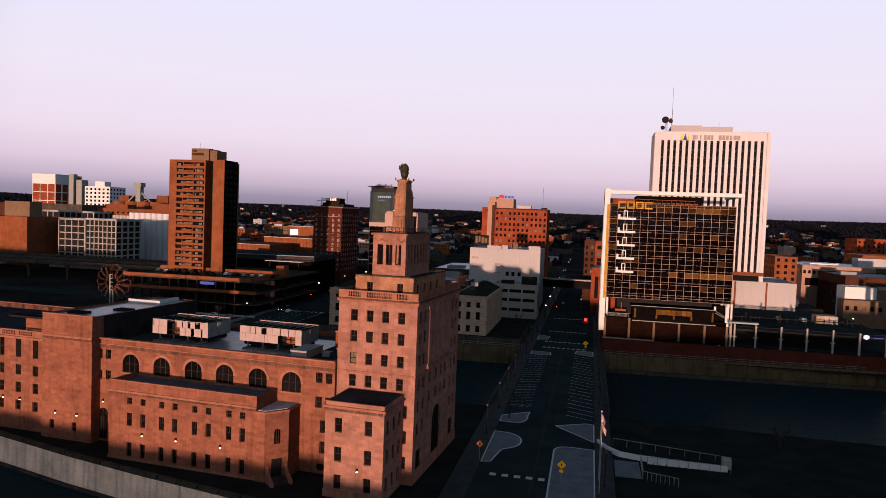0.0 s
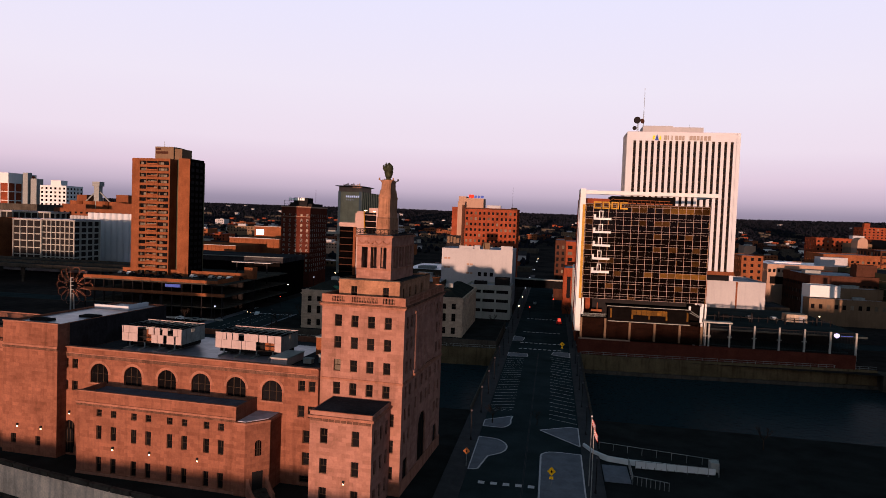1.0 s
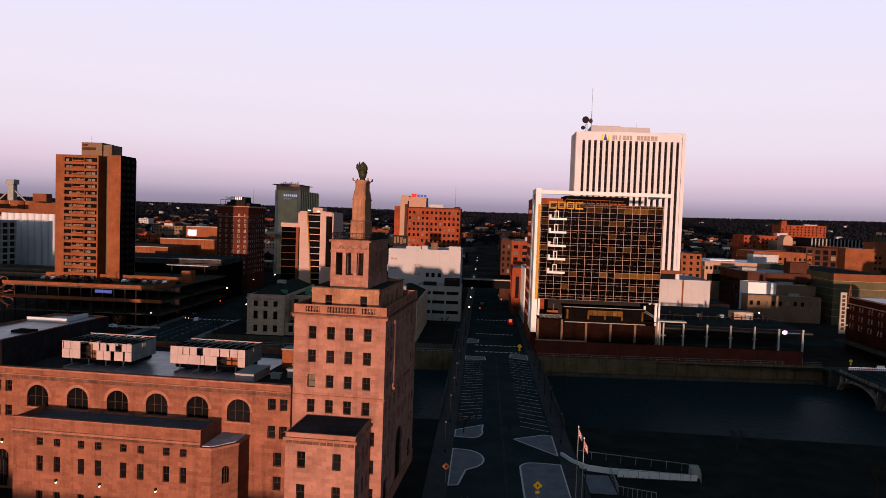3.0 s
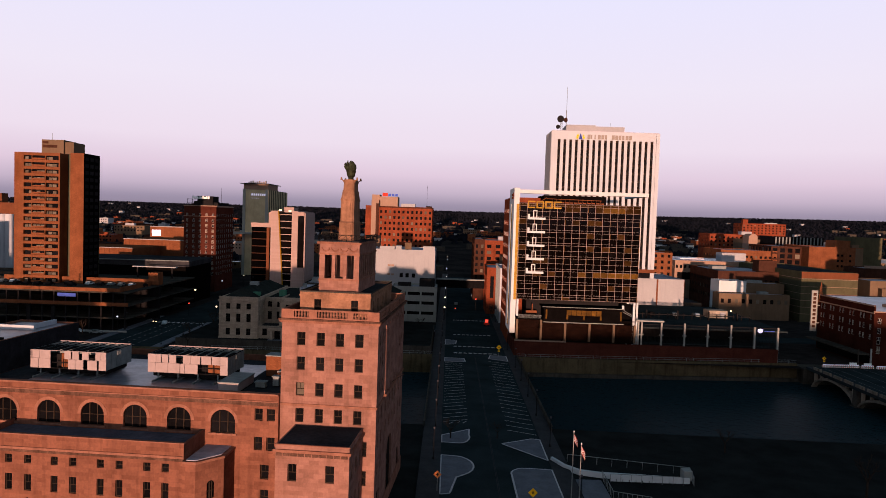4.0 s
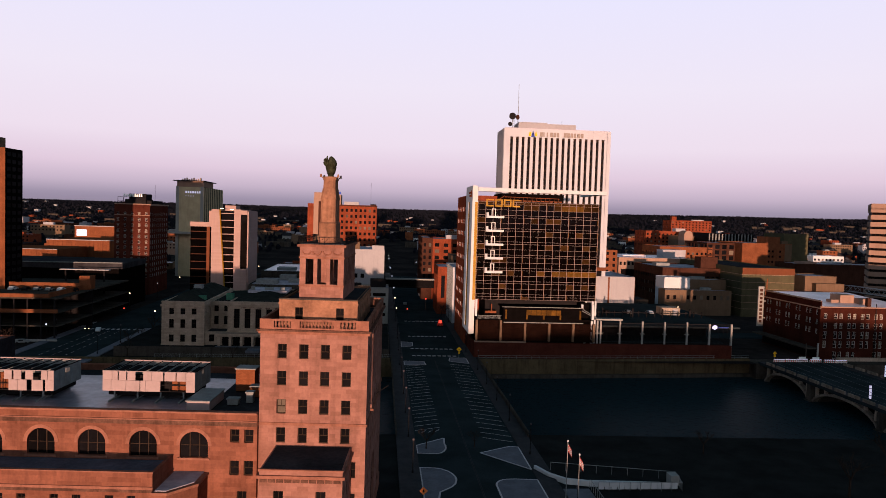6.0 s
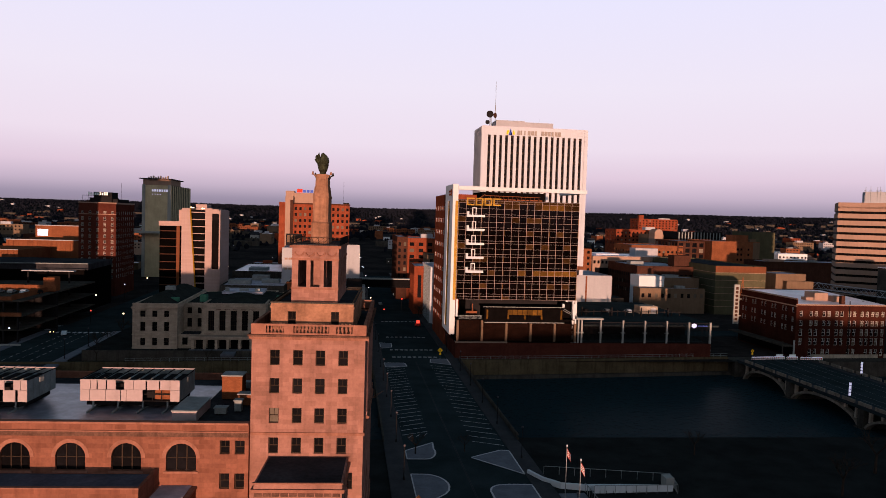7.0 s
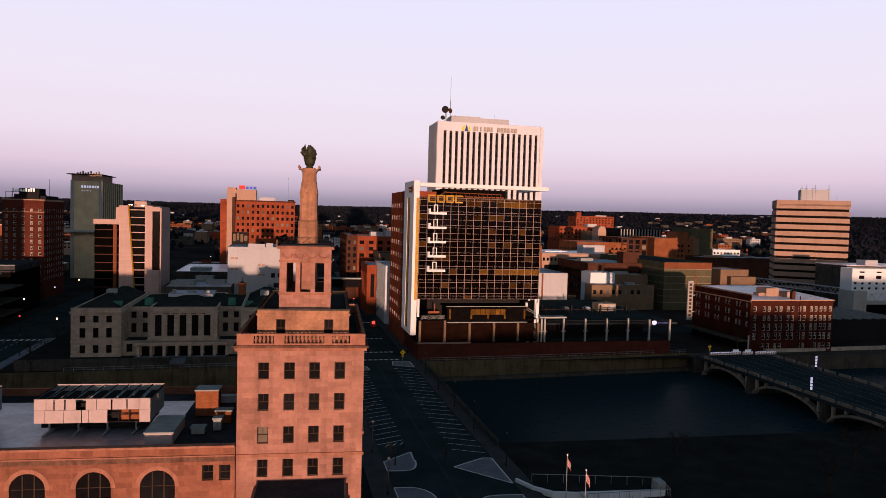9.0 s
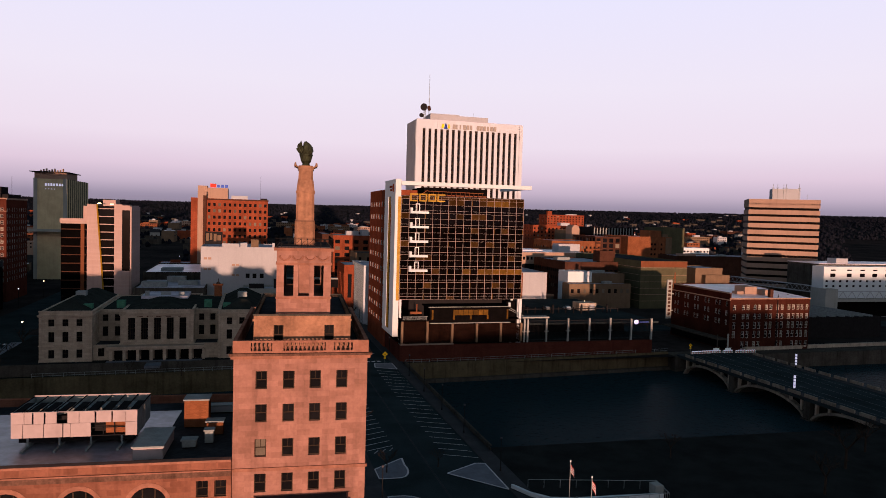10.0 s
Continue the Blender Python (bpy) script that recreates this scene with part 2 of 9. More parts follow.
# black for real cladding, and for sheets that stand in for deep shade
BLACK_CLAD_SHADE = mat("black_cladding_and_shade", (0.004, 0.0036, 0.0036), 0.6, var=0.3, scale=0.6, grain=2, bump=0.0)
COPPER = mat("green_copper", (0.05, 0.16, 0.11), 0.7, var=0.3, scale=0.8, grain=3, bump=0.0)
SIDE_SHADE = mat("shaded_side_wall", (0.022, 0.022, 0.026), 0.85, var=0.35, scale=0.4, grain=3, wear=0.3)
AMBER_DIM = mat("dim_amber_glass", (0.034, 0.018, 0.006), 0.5, var=0.4, scale=0.6, grain=2, bump=0.0, each=0.5)
AMBER = mat("bright_amber_glass", (0.30, 0.19, 0.035), 0.5, var=0.25, scale=0.5, grain=1.5, bump=0.0, each=0.15)
WARM_GLOW = mat("warm_lamp_and_glint_glow", (1.0, 0.72, 0.42), 0.5, var=0.0, bump=0.0, emit=5.0)
LAMP_COOL = mat("cool_lamp_glow", (0.75, 0.78, 1.0), 0.5, var=0.0, bump=0.0, emit=1.4)
BANK_CONCRETE = mat("stained_olive_concrete", (0.085, 0.072, 0.043), 0.9, var=0.35, scale=0.15, grain=2, wear=0.5)
BRICK_STORE = mat("deep_red_store_brick", (0.046, 0.0148, 0.0102), 0.9, bump=0.005, var=0.3, scale=0.15, grain=8, blocks=(0.45, 0.16, 0.8, 0.75), wear=0.25)
COPPER_DULL = mat("dull_copper", (0.16, 0.075, 0.05), 0.5, metal=0.6, var=0.2, scale=1, grain=3, bump=0.0)
MESH_RUST = mat("rusty_steel_mesh", (0.013, 0.0065, 0.0048), 0.8, var=0.35, scale=0.4, grain=3, bump=0.0, wear=0.3)
BRICK_BASE = mat("deep_red_brick", (0.078, 0.025, 0.018), 0.9, bump=0.005, var=0.25, scale=0.2, grain=8, blocks=(0.45, 0.16, 0.8, 0.75), wear=0.2)
PANEL_OLIVE = mat("olive_slab_cladding", (0.44, 0.39, 0.25), 0.7, var=0.15, scale=0.2, grain=3, wear=0.15)
MEMBRANE = mat("wet_roof_membrane", (0.165, 0.172, 0.215), 0.35, spec=0.5, var=0.45, scale=0.35, grain=1.2, wear=0.3)
PANEL_ROSE = mat("rose_stone_panel", (0.3266, 0.2533, 0.239), 0.8, var=0.08, scale=0.1, grain=3, blocks=(40.0, 0.8, 0.86, 0.94), wear=0.1)
FLOOD_CONCRETE = mat("pale_streaked_concrete", (0.8, 0.66, 0.52), 0.9, var=0.3, scale=0.2, grain=3, wear=0.42)
LAMP_PYLON = mat("pale_pylon_glow", (0.72, 0.70, 0.95), 0.5, var=0.0, bump=0.0, emit=0.55)
LAMP_RED = mat("red_lamp_glow", (1.0, 0.08, 0.05), 0.5, var=0.0, bump=0.0, emit=1.2)

water = bpy.data.materials.new("river_water")
water.use_nodes = True
_n, _l = water.node_tree.nodes, water.node_tree.links
_b = _n["Principled BSDF"]
_b.inputs["Base Color"].default_value = (0.009, 0.023, 0.029, 1)
_b.inputs["Roughness"].default_value = 0.25
_b.inputs["Specular IOR Level"].default_value = 0.0025
_g = _n.new("ShaderNodeNewGeometry")
_w = _n.new("ShaderNodeTexNoise")
_w.inputs["Scale"].default_value, _w.inputs["Detail"].default_value = 0.6, 4
_l.new(_g.outputs["Position"], _w.inputs["Vector"])
_bp = _n.new("ShaderNodeBump")
_bp.inputs["Strength"].default_value, _bp.inputs["Distance"].default_value = 1.0, 0.3
_l.new(_w.outputs[0], _bp.inputs["Height"])
_l.new(_bp.outputs[0], _b.inputs["Normal"])
WATER = water


# ---- mesh helpers ----
OPS = {}


def log(bm, fn, *a):
    """Remembers what a bmesh is made of, so that rows of like pieces can become one object each."""
    OPS.setdefault(id(bm), []).append((fn, a))


def box(bm, x0, x1, y0, y1, z0, z1):
    log(bm, box, x0, x1, y0, y1, z0, z1)
    v = [bm.verts.new(p) for p in ((x0, y0, z0), (x1, y0, z0), (x1, y1, z0), (x0, y1, z0), (x0, y0, z1), (x1, y0, z1), (x1, y1, z1), (x0, y1, z1))]
    for f in ((0, 3, 2, 1), (4, 5, 6, 7), (0, 1, 5, 4), (1, 2, 6, 5), (2, 3, 7, 6), (3, 0, 4, 7)):
        bm.faces.new([v[i] for i in f])
    return v


def quad(bm, *pts):
    log(bm, None)
    return bm.faces.new([bm.verts.new(p) for p in pts])


def prism(bm, pts, z0, z1):
    """An upright prism over a counter-clockwise outline."""
    log(bm, prism, pts, z0, z1)
    lo, hi = [bm.verts.new((x, y, z0)) for x, y in pts], [bm.verts.new((x, y, z1)) for x, y in pts]
    k = len(pts)
    bm.faces.new(hi)
    bm.faces.new(lo[::-1])
    for i in range(k):
        bm.faces.new((lo[i], lo[(i + 1) % k], hi[(i + 1) % k], hi[i]))


def cyl(bm, x, y, z0, z1, r0, r1=None, n=10):
    r1 = r0 if r1 is None else r1
    log(bm, cyl, x, y, z0, z1, r0, r1, n)
    lo = [bm.verts.new((x + r0 * math.cos(2 * math.pi * i / n), y + r0 * math.sin(2 * math.pi * i / n), z0)) for i in range(n)]
    hi = [bm.verts.new((x + r1 * math.cos(2 * math.pi * i / n), y + r1 * math.sin(2 * math.pi * i / n), z1)) for i in range(n)]
    bm.faces.new(lo[::-1])
    bm.faces.new(hi)
    for i in range(n):
        bm.faces.new((lo[i], lo[(i + 1) % n], hi[(i + 1) % n], hi[i]))


def bar(bm, a, b, r=0.1, n=6):
    """A round bar from a to b."""
    log(bm, bar, a, b, r, n)
    a, b = Vector(a), Vector(b)
    q = (b - a).to_track_quat("Z", "Y")
    ring = [q @ Vector((r * math.cos(2 * math.pi * i / n), r * math.sin(2 * math.pi * i / n), 0)) for i in range(n)]
    lo, hi = [bm.verts.new(a + p) for p in ring], [bm.verts.new(b + p) for p in ring]
    bm.faces.new(lo[::-1])
    bm.faces.new(hi)
    for i in range(n):
        bm.faces.new((lo[i], lo[(i + 1) % n], hi[(i + 1) % n], hi[i]))


def mesh_of(bm, name, material, bevel=0.0):
    BOXED.pop(id(bm), None)
    OPS.pop(id(bm), None)
    if bevel:
        bmesh.ops.bevel(bm, geom=bm.edges[:], offset=bevel, segments=1, affect="EDGES")
    me = bpy.data.meshes.new(name)
    bm.to_mesh(me)
    bm.free()
    me.materials.append(material)
    return me


BOXED = {}
SPLIT = {"lantern_column", "post", "leg", "pier", "podium_column", "pilaster", "entrance_pier", "bridge_pier", "side_rib", "spandrel", "rib", "side_pier", "front_panel", "top_slat", "steel_leg", "fan_ring", "window", "sign_bar", "stripe",
         "rail_panel", "wheel", "mullion", "bin", "coping", "parapet_block", "spandrel_post", "wing_band", "strip_band", "band", "panel_joint", "column", "mark_bar", "fan_mark", "antenna", "roof_vent", "roof_clutter", "baluster", "gold_mark"}


def part(name, bm, material, parent=None, label="", bevel=0.0):
    """Links a bmesh as one mesh object under a thing or a part; a list of boxes gives one object for each box."""
    rows = BOXED.pop(id(bm), None)
    ops = OPS.pop(id(bm), [])
    if name in SPLIT and 1 < len(ops) < 300 and all(fn for fn, a in ops):
        bm.free()
        obs = [part(name, made(fn, *a), material, parent, label, bevel) for fn, a in ops]
        return obs[0]
    if rows and len(rows) > 1:
        bm.free()
        obs = [part(name, boxes(r), material, parent, label, bevel) for r in rows]
        return obs[0]
    ob = new(name, mesh_of(bm, name, material, bevel))
    if parent:
        ob.parent = parent
    if label:
        ob["label"] = label
    return ob


def made(fn, *a):
    bm = bmesh.new()
    fn(bm, *a)
    return bm


def boxes(*rows):
    bm = bmesh.new()
    for r in rows:
        box(bm, *r)
    BOXED[id(bm)] = rows
    return bm


def piece(name, me, parent, m):
    """One more object on a shared mesh, under its thing."""
    ob = new(name, me)
    ob.parent = parent
    ob.matrix_basis = m
    return ob


def thing(name, m, label, category, group="", kind=""):
    ob = new(name)
    ob.matrix_basis = m
    ob.empty_display_size = 0.5
    return tagged(ob, label, category, group, kind)


GRID = pose(-24.6, 240.0, 0, 0, 0, 4.1)      # the streets east of the river: u to the right, v away


def at(u, v, z=0, turn=0):
    return GRID @ pose(u, v, z, 0, 0, turn)


# ---- facades with true openings ----
def face_matrix(side, x0, x1, y0, y1):
    """Maps (along, inward, up) of one side of a block to its own place."""
    if side == "front":
        return Matrix(((1, 0, 0, x0), (0, 1, 0, y0), (0, 0, 1, 0), (0, 0, 0, 1)))
    if side == "right":
        return Matrix(((0, -1, 0, x1), (1, 0, 0, y0), (0, 0, 1, 0), (0, 0, 0, 1)))
    if side == "left":
        return Matrix(((0, 1, 0, x0), (-1, 0, 0, y1), (0, 0, 1, 0), (0, 0, 0, 1)))
    return Matrix(((-1, 0, 0, x1), (0, -1, 0, y1), (0, 0, 1, 0), (0, 0, 0, 1)))


def facade(bm, m, length, z0, z1, holes=(), depth=0.3):
    """One wall face with rectangular holes (a0, a1, b0, b1) or arched ones (a0, a1, b0, b1, 'arch'), with reveals."""
    xs = sorted({0.0, length, *[round(h[i], 3) for h in holes for i in (0, 1)]})
    zs = sorted({z0, z1, *[round(h[i], 3) for h in holes for i in (2, 3)]})
    grid = {}

    def vert(i, j):
        if (i, j) not in grid:
            grid[i, j] = bm.verts.new(m @ Vector((xs[i], 0, zs[j])))
        return grid[i, j]

    for j in range(len(zs) - 1):
        cz = (zs[j] + zs[j + 1]) / 2
        row = [h for h in holes if h[2] < cz < h[3]]
        for i in range(len(xs) - 1):
            cx = (xs[i] + xs[i + 1]) / 2
            if not any(h[0] < cx < h[1] for h in row):
                bm.faces.new((vert(i, j), vert(i + 1, j), vert(i + 1, j + 1), vert(i, j + 1)))
    for h in holes:
        a0, a1, b0, b1 = h[:4]
        if len(h) == 4:
            loop = [(a0, b0), (a1, b0), (a1, b1), (a0, b1)]
        else:
            r, c, n = (a1 - a0) / 2, (a0 + a1) / 2, 12
            arc = [(c + r * math.cos(math.pi * k / n), b1 - r + r * math.sin(math.pi * k / n)) for k in range(n + 1)]
            loop = [(a0, b0), (a1, b0)] + arc
            for (p, q), (s, t) in zip(arc, arc[1:]):
                if abs(q - b1) > 1e-6 or abs(t - b1) > 1e-6:
                    quad(bm, *[m @ Vector((x, 0, z)) for x, z in ((s, b1), (s, t), (p, q), (p, b1)) ])
        k = len(loop)
        for i in range(k):
            (p, q), (s, t) = loop[i], loop[(i + 1) % k]
            if abs(p - s) + abs(q - t) > 1e-6:
                quad(bm, m @ Vector((p, 0, q)), m @ Vector((p, depth, q)), m @ Vector((s, depth, t)), m @ Vector((s, 0, t)))


WINDOW_MESHES = {}


def window(parent, m, h, depth, style="sash", glass=None, frame=None):
    """A window set into hole h of a facade: frame and bars, with its pane behind them."""
    a0, a1, b0, b1 = h[:4]
    w, t = a1 - a0, b1 - b0
    arched = len(h) > 4
    glass, frame = glass or GLASS, frame or SASH
    key = (round(w, 2), round(t, 2), style, arched, glass.name, frame.name)
    if key not in WINDOW_MESHES:
        f = bmesh.new()
        e = min(0.10, w * 0.08)
        plate = Matrix.Translation((0, -0.1, 0))
        if style != "plain" and not arched:
            if style == "sash":
                lights = [(e, w - e, e, t / 2 - e / 2), (e, w / 2 - 0.03, t / 2 + e / 2, t - e), (w / 2 + 0.03, w - e, t / 2 + e / 2, t - e)]
            else:
                nx, nz = (max(2, round(w / 1.3)), 1) if style == "bars" else (3, 4)
                cw, ch_ = (w - 2 * e) / nx, (t - 2 * e) / nz
                lights = [(e + i * cw + 0.04, e + (i + 1) * cw - 0.04, e + k * ch_ + 0.04, e + (k + 1) * ch_ - 0.04) for i in range(nx) for k in range(nz)]
            facade(f, plate, w, 0.0, t, lights, 0.1)
        elif arched:
            n = 10
            zs = [t * k / n for k in range(n + 1)]
            for k in range(1, 3):
                box(f, w * k / 3 - 0.07, w * k / 3 + 0.07, -0.1, 0, 0, t - w * 0.08)
            for k in range(1, 2):
                z = t * k / 2.2
                half = w / 2 if z < t - w / 2 else math.sqrt(max(0.01, (w / 2) ** 2 - (z - t + w / 2) ** 2))
                box(f, w / 2 - half, w / 2 + half, -0.07, 0, z - 0.04, z + 0.04)
        g = bmesh.new()
        if arched:
            r, n = w / 2, 12
            pts = [(0, 0.02, 0), (w, 0.02, 0)] + [(r + r * math.cos(math.pi * k / n), 0.02, t - r + r * math.sin(math.pi * k / n)) for k in range(n + 1)]
            quad(g, *pts)
        else:
            box(g, 0, w, 0.005, 0.05, 0, t)
        bmesh.ops.remove_doubles(f, verts=f.verts[:], dist=0.0005)
        WINDOW_MESHES[key] = (mesh_of(f, "window", frame), mesh_of(g, "pane", glass))
    fm, gm = WINDOW_MESHES[key]
    place = m @ Matrix.Translation((a0, depth, b0))
    if style == "plain":
        return piece("window", gm, parent, place)
    ob = piece("window", fm, parent, place)
    piece("pane", gm, ob, Matrix())
    return ob


def grid_holes(starts, width, rows, height):
    return [(a, a + width, z, z + height) for z in rows for a in starts]


def even(length, n, width, margin=None):
    """Left edges of n openings spread evenly over a wall."""
    margin = (length / n - width) / 2 if margin is None else margin
    if n == 1:
        return [(length - width) / 2]
    step = (length - 2 * margin - width) / (n - 1)
    return [margin + i * step for i in range(n)]


def block(owner, x0, x1, y0, y1, z0, z1, wall, roof, sides=None, depth=0.3, parapet=0.6, style="sash", glass=None, frame=None, name="wall", lit=0.0, thick=0.35, coping=None):
    """A walled block under its building: walls with openings and windows, a roof slab within a parapet."""
    sides = sides or {}
    w = bmesh.new()
    ws = []
    for side in ("front", "right", "left", "back"):
        m = face_matrix(side, x0, x1, y0, y1)
        length = (x1 - x0) if side in ("front", "back") else (y1 - y0)
        hs = sides.get(side, [])
        facade(w, m, length, z0, z1, hs, depth)
        ws += [(m, h) for h in hs]
    t = thick
    top = [((x0, y0), (x1, y0), (x1 - t, y0 + t), (x0 + t, y0 + t)), ((x1, y0), (x1, y1), (x1 - t, y1 - t), (x1 - t, y0 + t)),
           ((x1, y1), (x0, y1), (x0 + t, y1 - t), (x1 - t, y1 - t)), ((x0, y1), (x0, y0), (x0 + t, y0 + t), (x0 + t, y1 - t))]
    for q in top:
        quad(w, *[(x, y, z1) for x, y in q])
        quad(w, (*q[3], z1), (*q[2], z1), (*q[2], z1 - parapet - 0.05), (*q[3], z1 - parapet - 0.05))
    bmesh.ops.remove_doubles(w, verts=w.verts[:], dist=0.0005)
    wall_ob = part(name, w, wall, owner)
    part("roof", boxes((x0 + t, x1 - t, y0 + t, y1 - t, z1 - parapet - 0.35, z1 - parapet)), roof, owner)
    if coping:
        part("coping", boxes((x0 - 0.12, x1 + 0.12, y0 - 0.12, y0 + t + 0.1, z1 + 0.003, z1 + 0.25), (x0 - 0.12, x1 + 0.12, y1 - t - 0.1, y1 + 0.12, z1 + 0.003, z1 + 0.25),
                             (x0 - 0.12, x0 + t + 0.1, y0 + t + 0.1, y1 - t - 0.1, z1 + 0.003, z1 + 0.25), (x1 - t - 0.1, x1 + 0.12, y0 + t + 0.1, y1 - t - 0.1, z1 + 0.003, z1 + 0.25)), coping, owner)
    rnd = random.Random(int(abs(x0 * 7 + y1 * 13 + z1 * 31)))
    for m, h in ws:
        g = glass
        k = rnd.random()
        if not g and k < lit:
            g = PALE_PANE
        window(owner, m, h, depth, style, g, frame)
    return wall_ob


# ---- ground, river, banks ----
def uvw(u, v, z=0.0):
    return GRID @ Vector((u, v, z))


def hill(u, d):
    t = min(1.0, max(0.0, (d - 1300) / 1900))
    return min(1.0, (d - 420) / 1900) * 24 + (53 + 0.006 * max(-1500, min(1500, u))) * t * t * (3 - 2 * t)


def terrain(u, v):
    d = math.hypot(u, v)
    return -0.15 if d < 420 else -0.15 + hill(u, d) + (noise.noise((u / 600, v / 600, 3)) + 0.2) * 8 * min(1, max(0, d - 700) / 1500)


# one sheet of ground east of the river, flat in the city and rising to low wooded hills
def ground_east():
    bm = bmesh.new()
    us = [-4600, -3600, -2800, -2200, -1700, -1300, -1000, -750, -550, -400, -250, -120, 0, 120, 250, 400, 550, 750, 1000, 1300, 1700, 2200, 2800, 3600, 4600]
    vs = [8.0, 60, 150, 300, 500, 700, 900, 1100, 1300, 1550, 1800, 2100, 2500, 3000, 3600, 4300]
    rows = []
    for v in vs:
        row = []
        for u in us:
            d = math.hypot(u, v)
            z = terrain(u, v)
            edge = 0 if v > 8 else -u * 0.0
            row.append(bm.verts.new(uvw(u, v + edge, z)))
        rows.append(row)
    for a, b in zip(rows, rows[1:]):
        for i in range(len(us) - 1):
            bm.faces.new((a[i], a[i + 1], b[i + 1], b[i]))
    return bm


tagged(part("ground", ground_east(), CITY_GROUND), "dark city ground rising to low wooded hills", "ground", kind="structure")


bm = bmesh.new()
quad(bm, (-2500, -60, -5.5), (2500, -60, -5.5), (2500, 460, -5.5), (-2500, 120, -5.5))
tagged(part("water", bm, WATER), "dark slow river water between concrete banks", "river", kind="structure")
bm = bmesh.new()
quad(bm, (-3500, -60, -9), (3500, -60, -9), (3500, 480, -9), (-3500, 480, -9))
tagged(part("riverbed", bm, CONCRETE_DARK), "river bed under the water", "river bed", kind="structure")

# the island that the memorial building stands on
ISLAND = [(-420, 150), (-260, 132), (-121, 106.4), (-100, 102.2), (-81.5, 99.2), (-59.7, 96.4), (-30, 94), (60, 98), (140, 112), (190, 130), (190, 160), (120, 174), (40, 171.5), (-8, 170), (-60, 166), (-140, 170), (-300, 178), (-420, 165)]
bm = bmesh.new()
prism(bm, ISLAND, -8.8, -0.25)
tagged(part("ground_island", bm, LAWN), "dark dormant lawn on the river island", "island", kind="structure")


def strip_wall(bm, pts, z0, z1, t):
    """A wall of thickness t along a line of plan points; t is to the left of the way."""
    for (x0, y0), (x1, y1) in zip(pts, pts[1:]):
        d = Vector((x1 - x0, y1 - y0)).normalized()
        n = Vector((-d.y, d.x)) * t
        vs = [(x0, y0), (x1, y1), (x1 + n.x, y1 + n.y), (x0 + n.x, y0 + n.y)]
        prism(bm, vs, z0, z1)


# weathered flood wall on the island's west side, with short coping blocks along its top
FLOOD = [(-260, 131.2), (-200, 120.2), (-150, 111), (-121, 105.6), (-100, 101.4), (-81.5, 98.4), (-59.7, 95.6), (-30, 93.2), (-14, 92.6)]
flood = thing("wall_river_west", Matrix(), "weathered concrete flood wall with dark coping blocks", "flood wall", kind="structure")
part("wall_face", made(strip_wall, FLOOD, -8.9, -0.02, 1.0), FLOOD_CONCRETE, flood)
cop = bmesh.new()
for (x0, y0), (x1, y1) in zip(FLOOD, FLOOD[1:]):
    d = Vector((x1 - x0, y1 - y0))
    n = max(1, round(d.length / 4.2))
    for i in range(n):
        p, q = Vector((x0, y0)) + d * ((i + 0.04) / n), Vector((x0, y0)) + d * ((i + 0.96) / n)
        strip_wall(cop, [tuple(p + Vector((0.12, -0.12))), tuple(q + Vector((0.12, -0.12)))], 0.0, 0.75, 0.75)
part("coping", cop, CONCRETE_DARK, flood)
wharf = bmesh.new()
strip_wall(wharf, [(x, y - 0.6) for x, y in FLOOD], -8.9, -5.0, 0.55)
part("footing", wharf, CONCRETE_DARK, flood)

# east bank wall
BANK_LEFT = [(-420, -4), (-90, 2.5), (-15.5, 5.9)]     # the wall stops on both sides of the avenue
BANK = [(13.9, 6.6), (40, 7.6), (70, 9.6), (101, 12.0), (112, 12.6)]
bank_e = thing("wall_river_east", GRID.copy(), "stained concrete river wall with a thin rail", "river wall", kind="structure")
for row in (BANK_LEFT, BANK):
    part("wall_face", made(strip_wall, row, -8.9, 0.6, 1.2), BANK_CONCRETE, bank_e)
part("abutment", made(strip_wall, [(-15.5, 5.9), (13.9, 6.6)], -8.9, -0.95, 1.2), BANK_CONCRETE, bank_e)
low = bmesh.new()
strip_wall(low, [(u, v - 1.8) for u, v in BANK], -8.9, -4.4, 1.7)
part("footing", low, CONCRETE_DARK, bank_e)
rail = bmesh.new()
for (u0, v0), (u1, v1) in [*zip(BANK_LEFT, BANK_LEFT[1:]), *zip(BANK, BANK[1:])]:
    if u0 < -95:
        continue
    L = math.hypot(u1 - u0, v1 - v0)
    for k in (1.05, 1.7):
        bar(rail, (u0, v0 + 0.6, k), (u1, v1 + 0.6, k), 0.05, 5)
    for i in range(int(L / 2.5)):
        f = i / int(L / 2.5)
        bar(rail, (u0 + (u1 - u0) * f, v0 + (v1 - v0) * f + 0.6, 0.55), (u0 + (u1 - u0) * f, v0 + (v1 - v0) * f + 0.6, 1.7), 0.05, 5)
part("rail", rail, METAL_GREY, bank_e, "thin grey metal rail")
BANK2 = [(146, 14), (200, 16), (420, 22)]
bank_e2 = thing("wall_river_south", GRID.copy(), "pale concrete river wall beyond the arched bridge", "river wall", kind="structure")
part("wall_face", made(strip_wall, BANK2, -8.9, 1.2, 1.2), CONCRETE, bank_e2)
bm = bmesh.new()
box(bm, 112, 420, 8.05, 16, -8.8, -0.12)
part("quay", bm, CONCRETE_DARK, bank_e2)

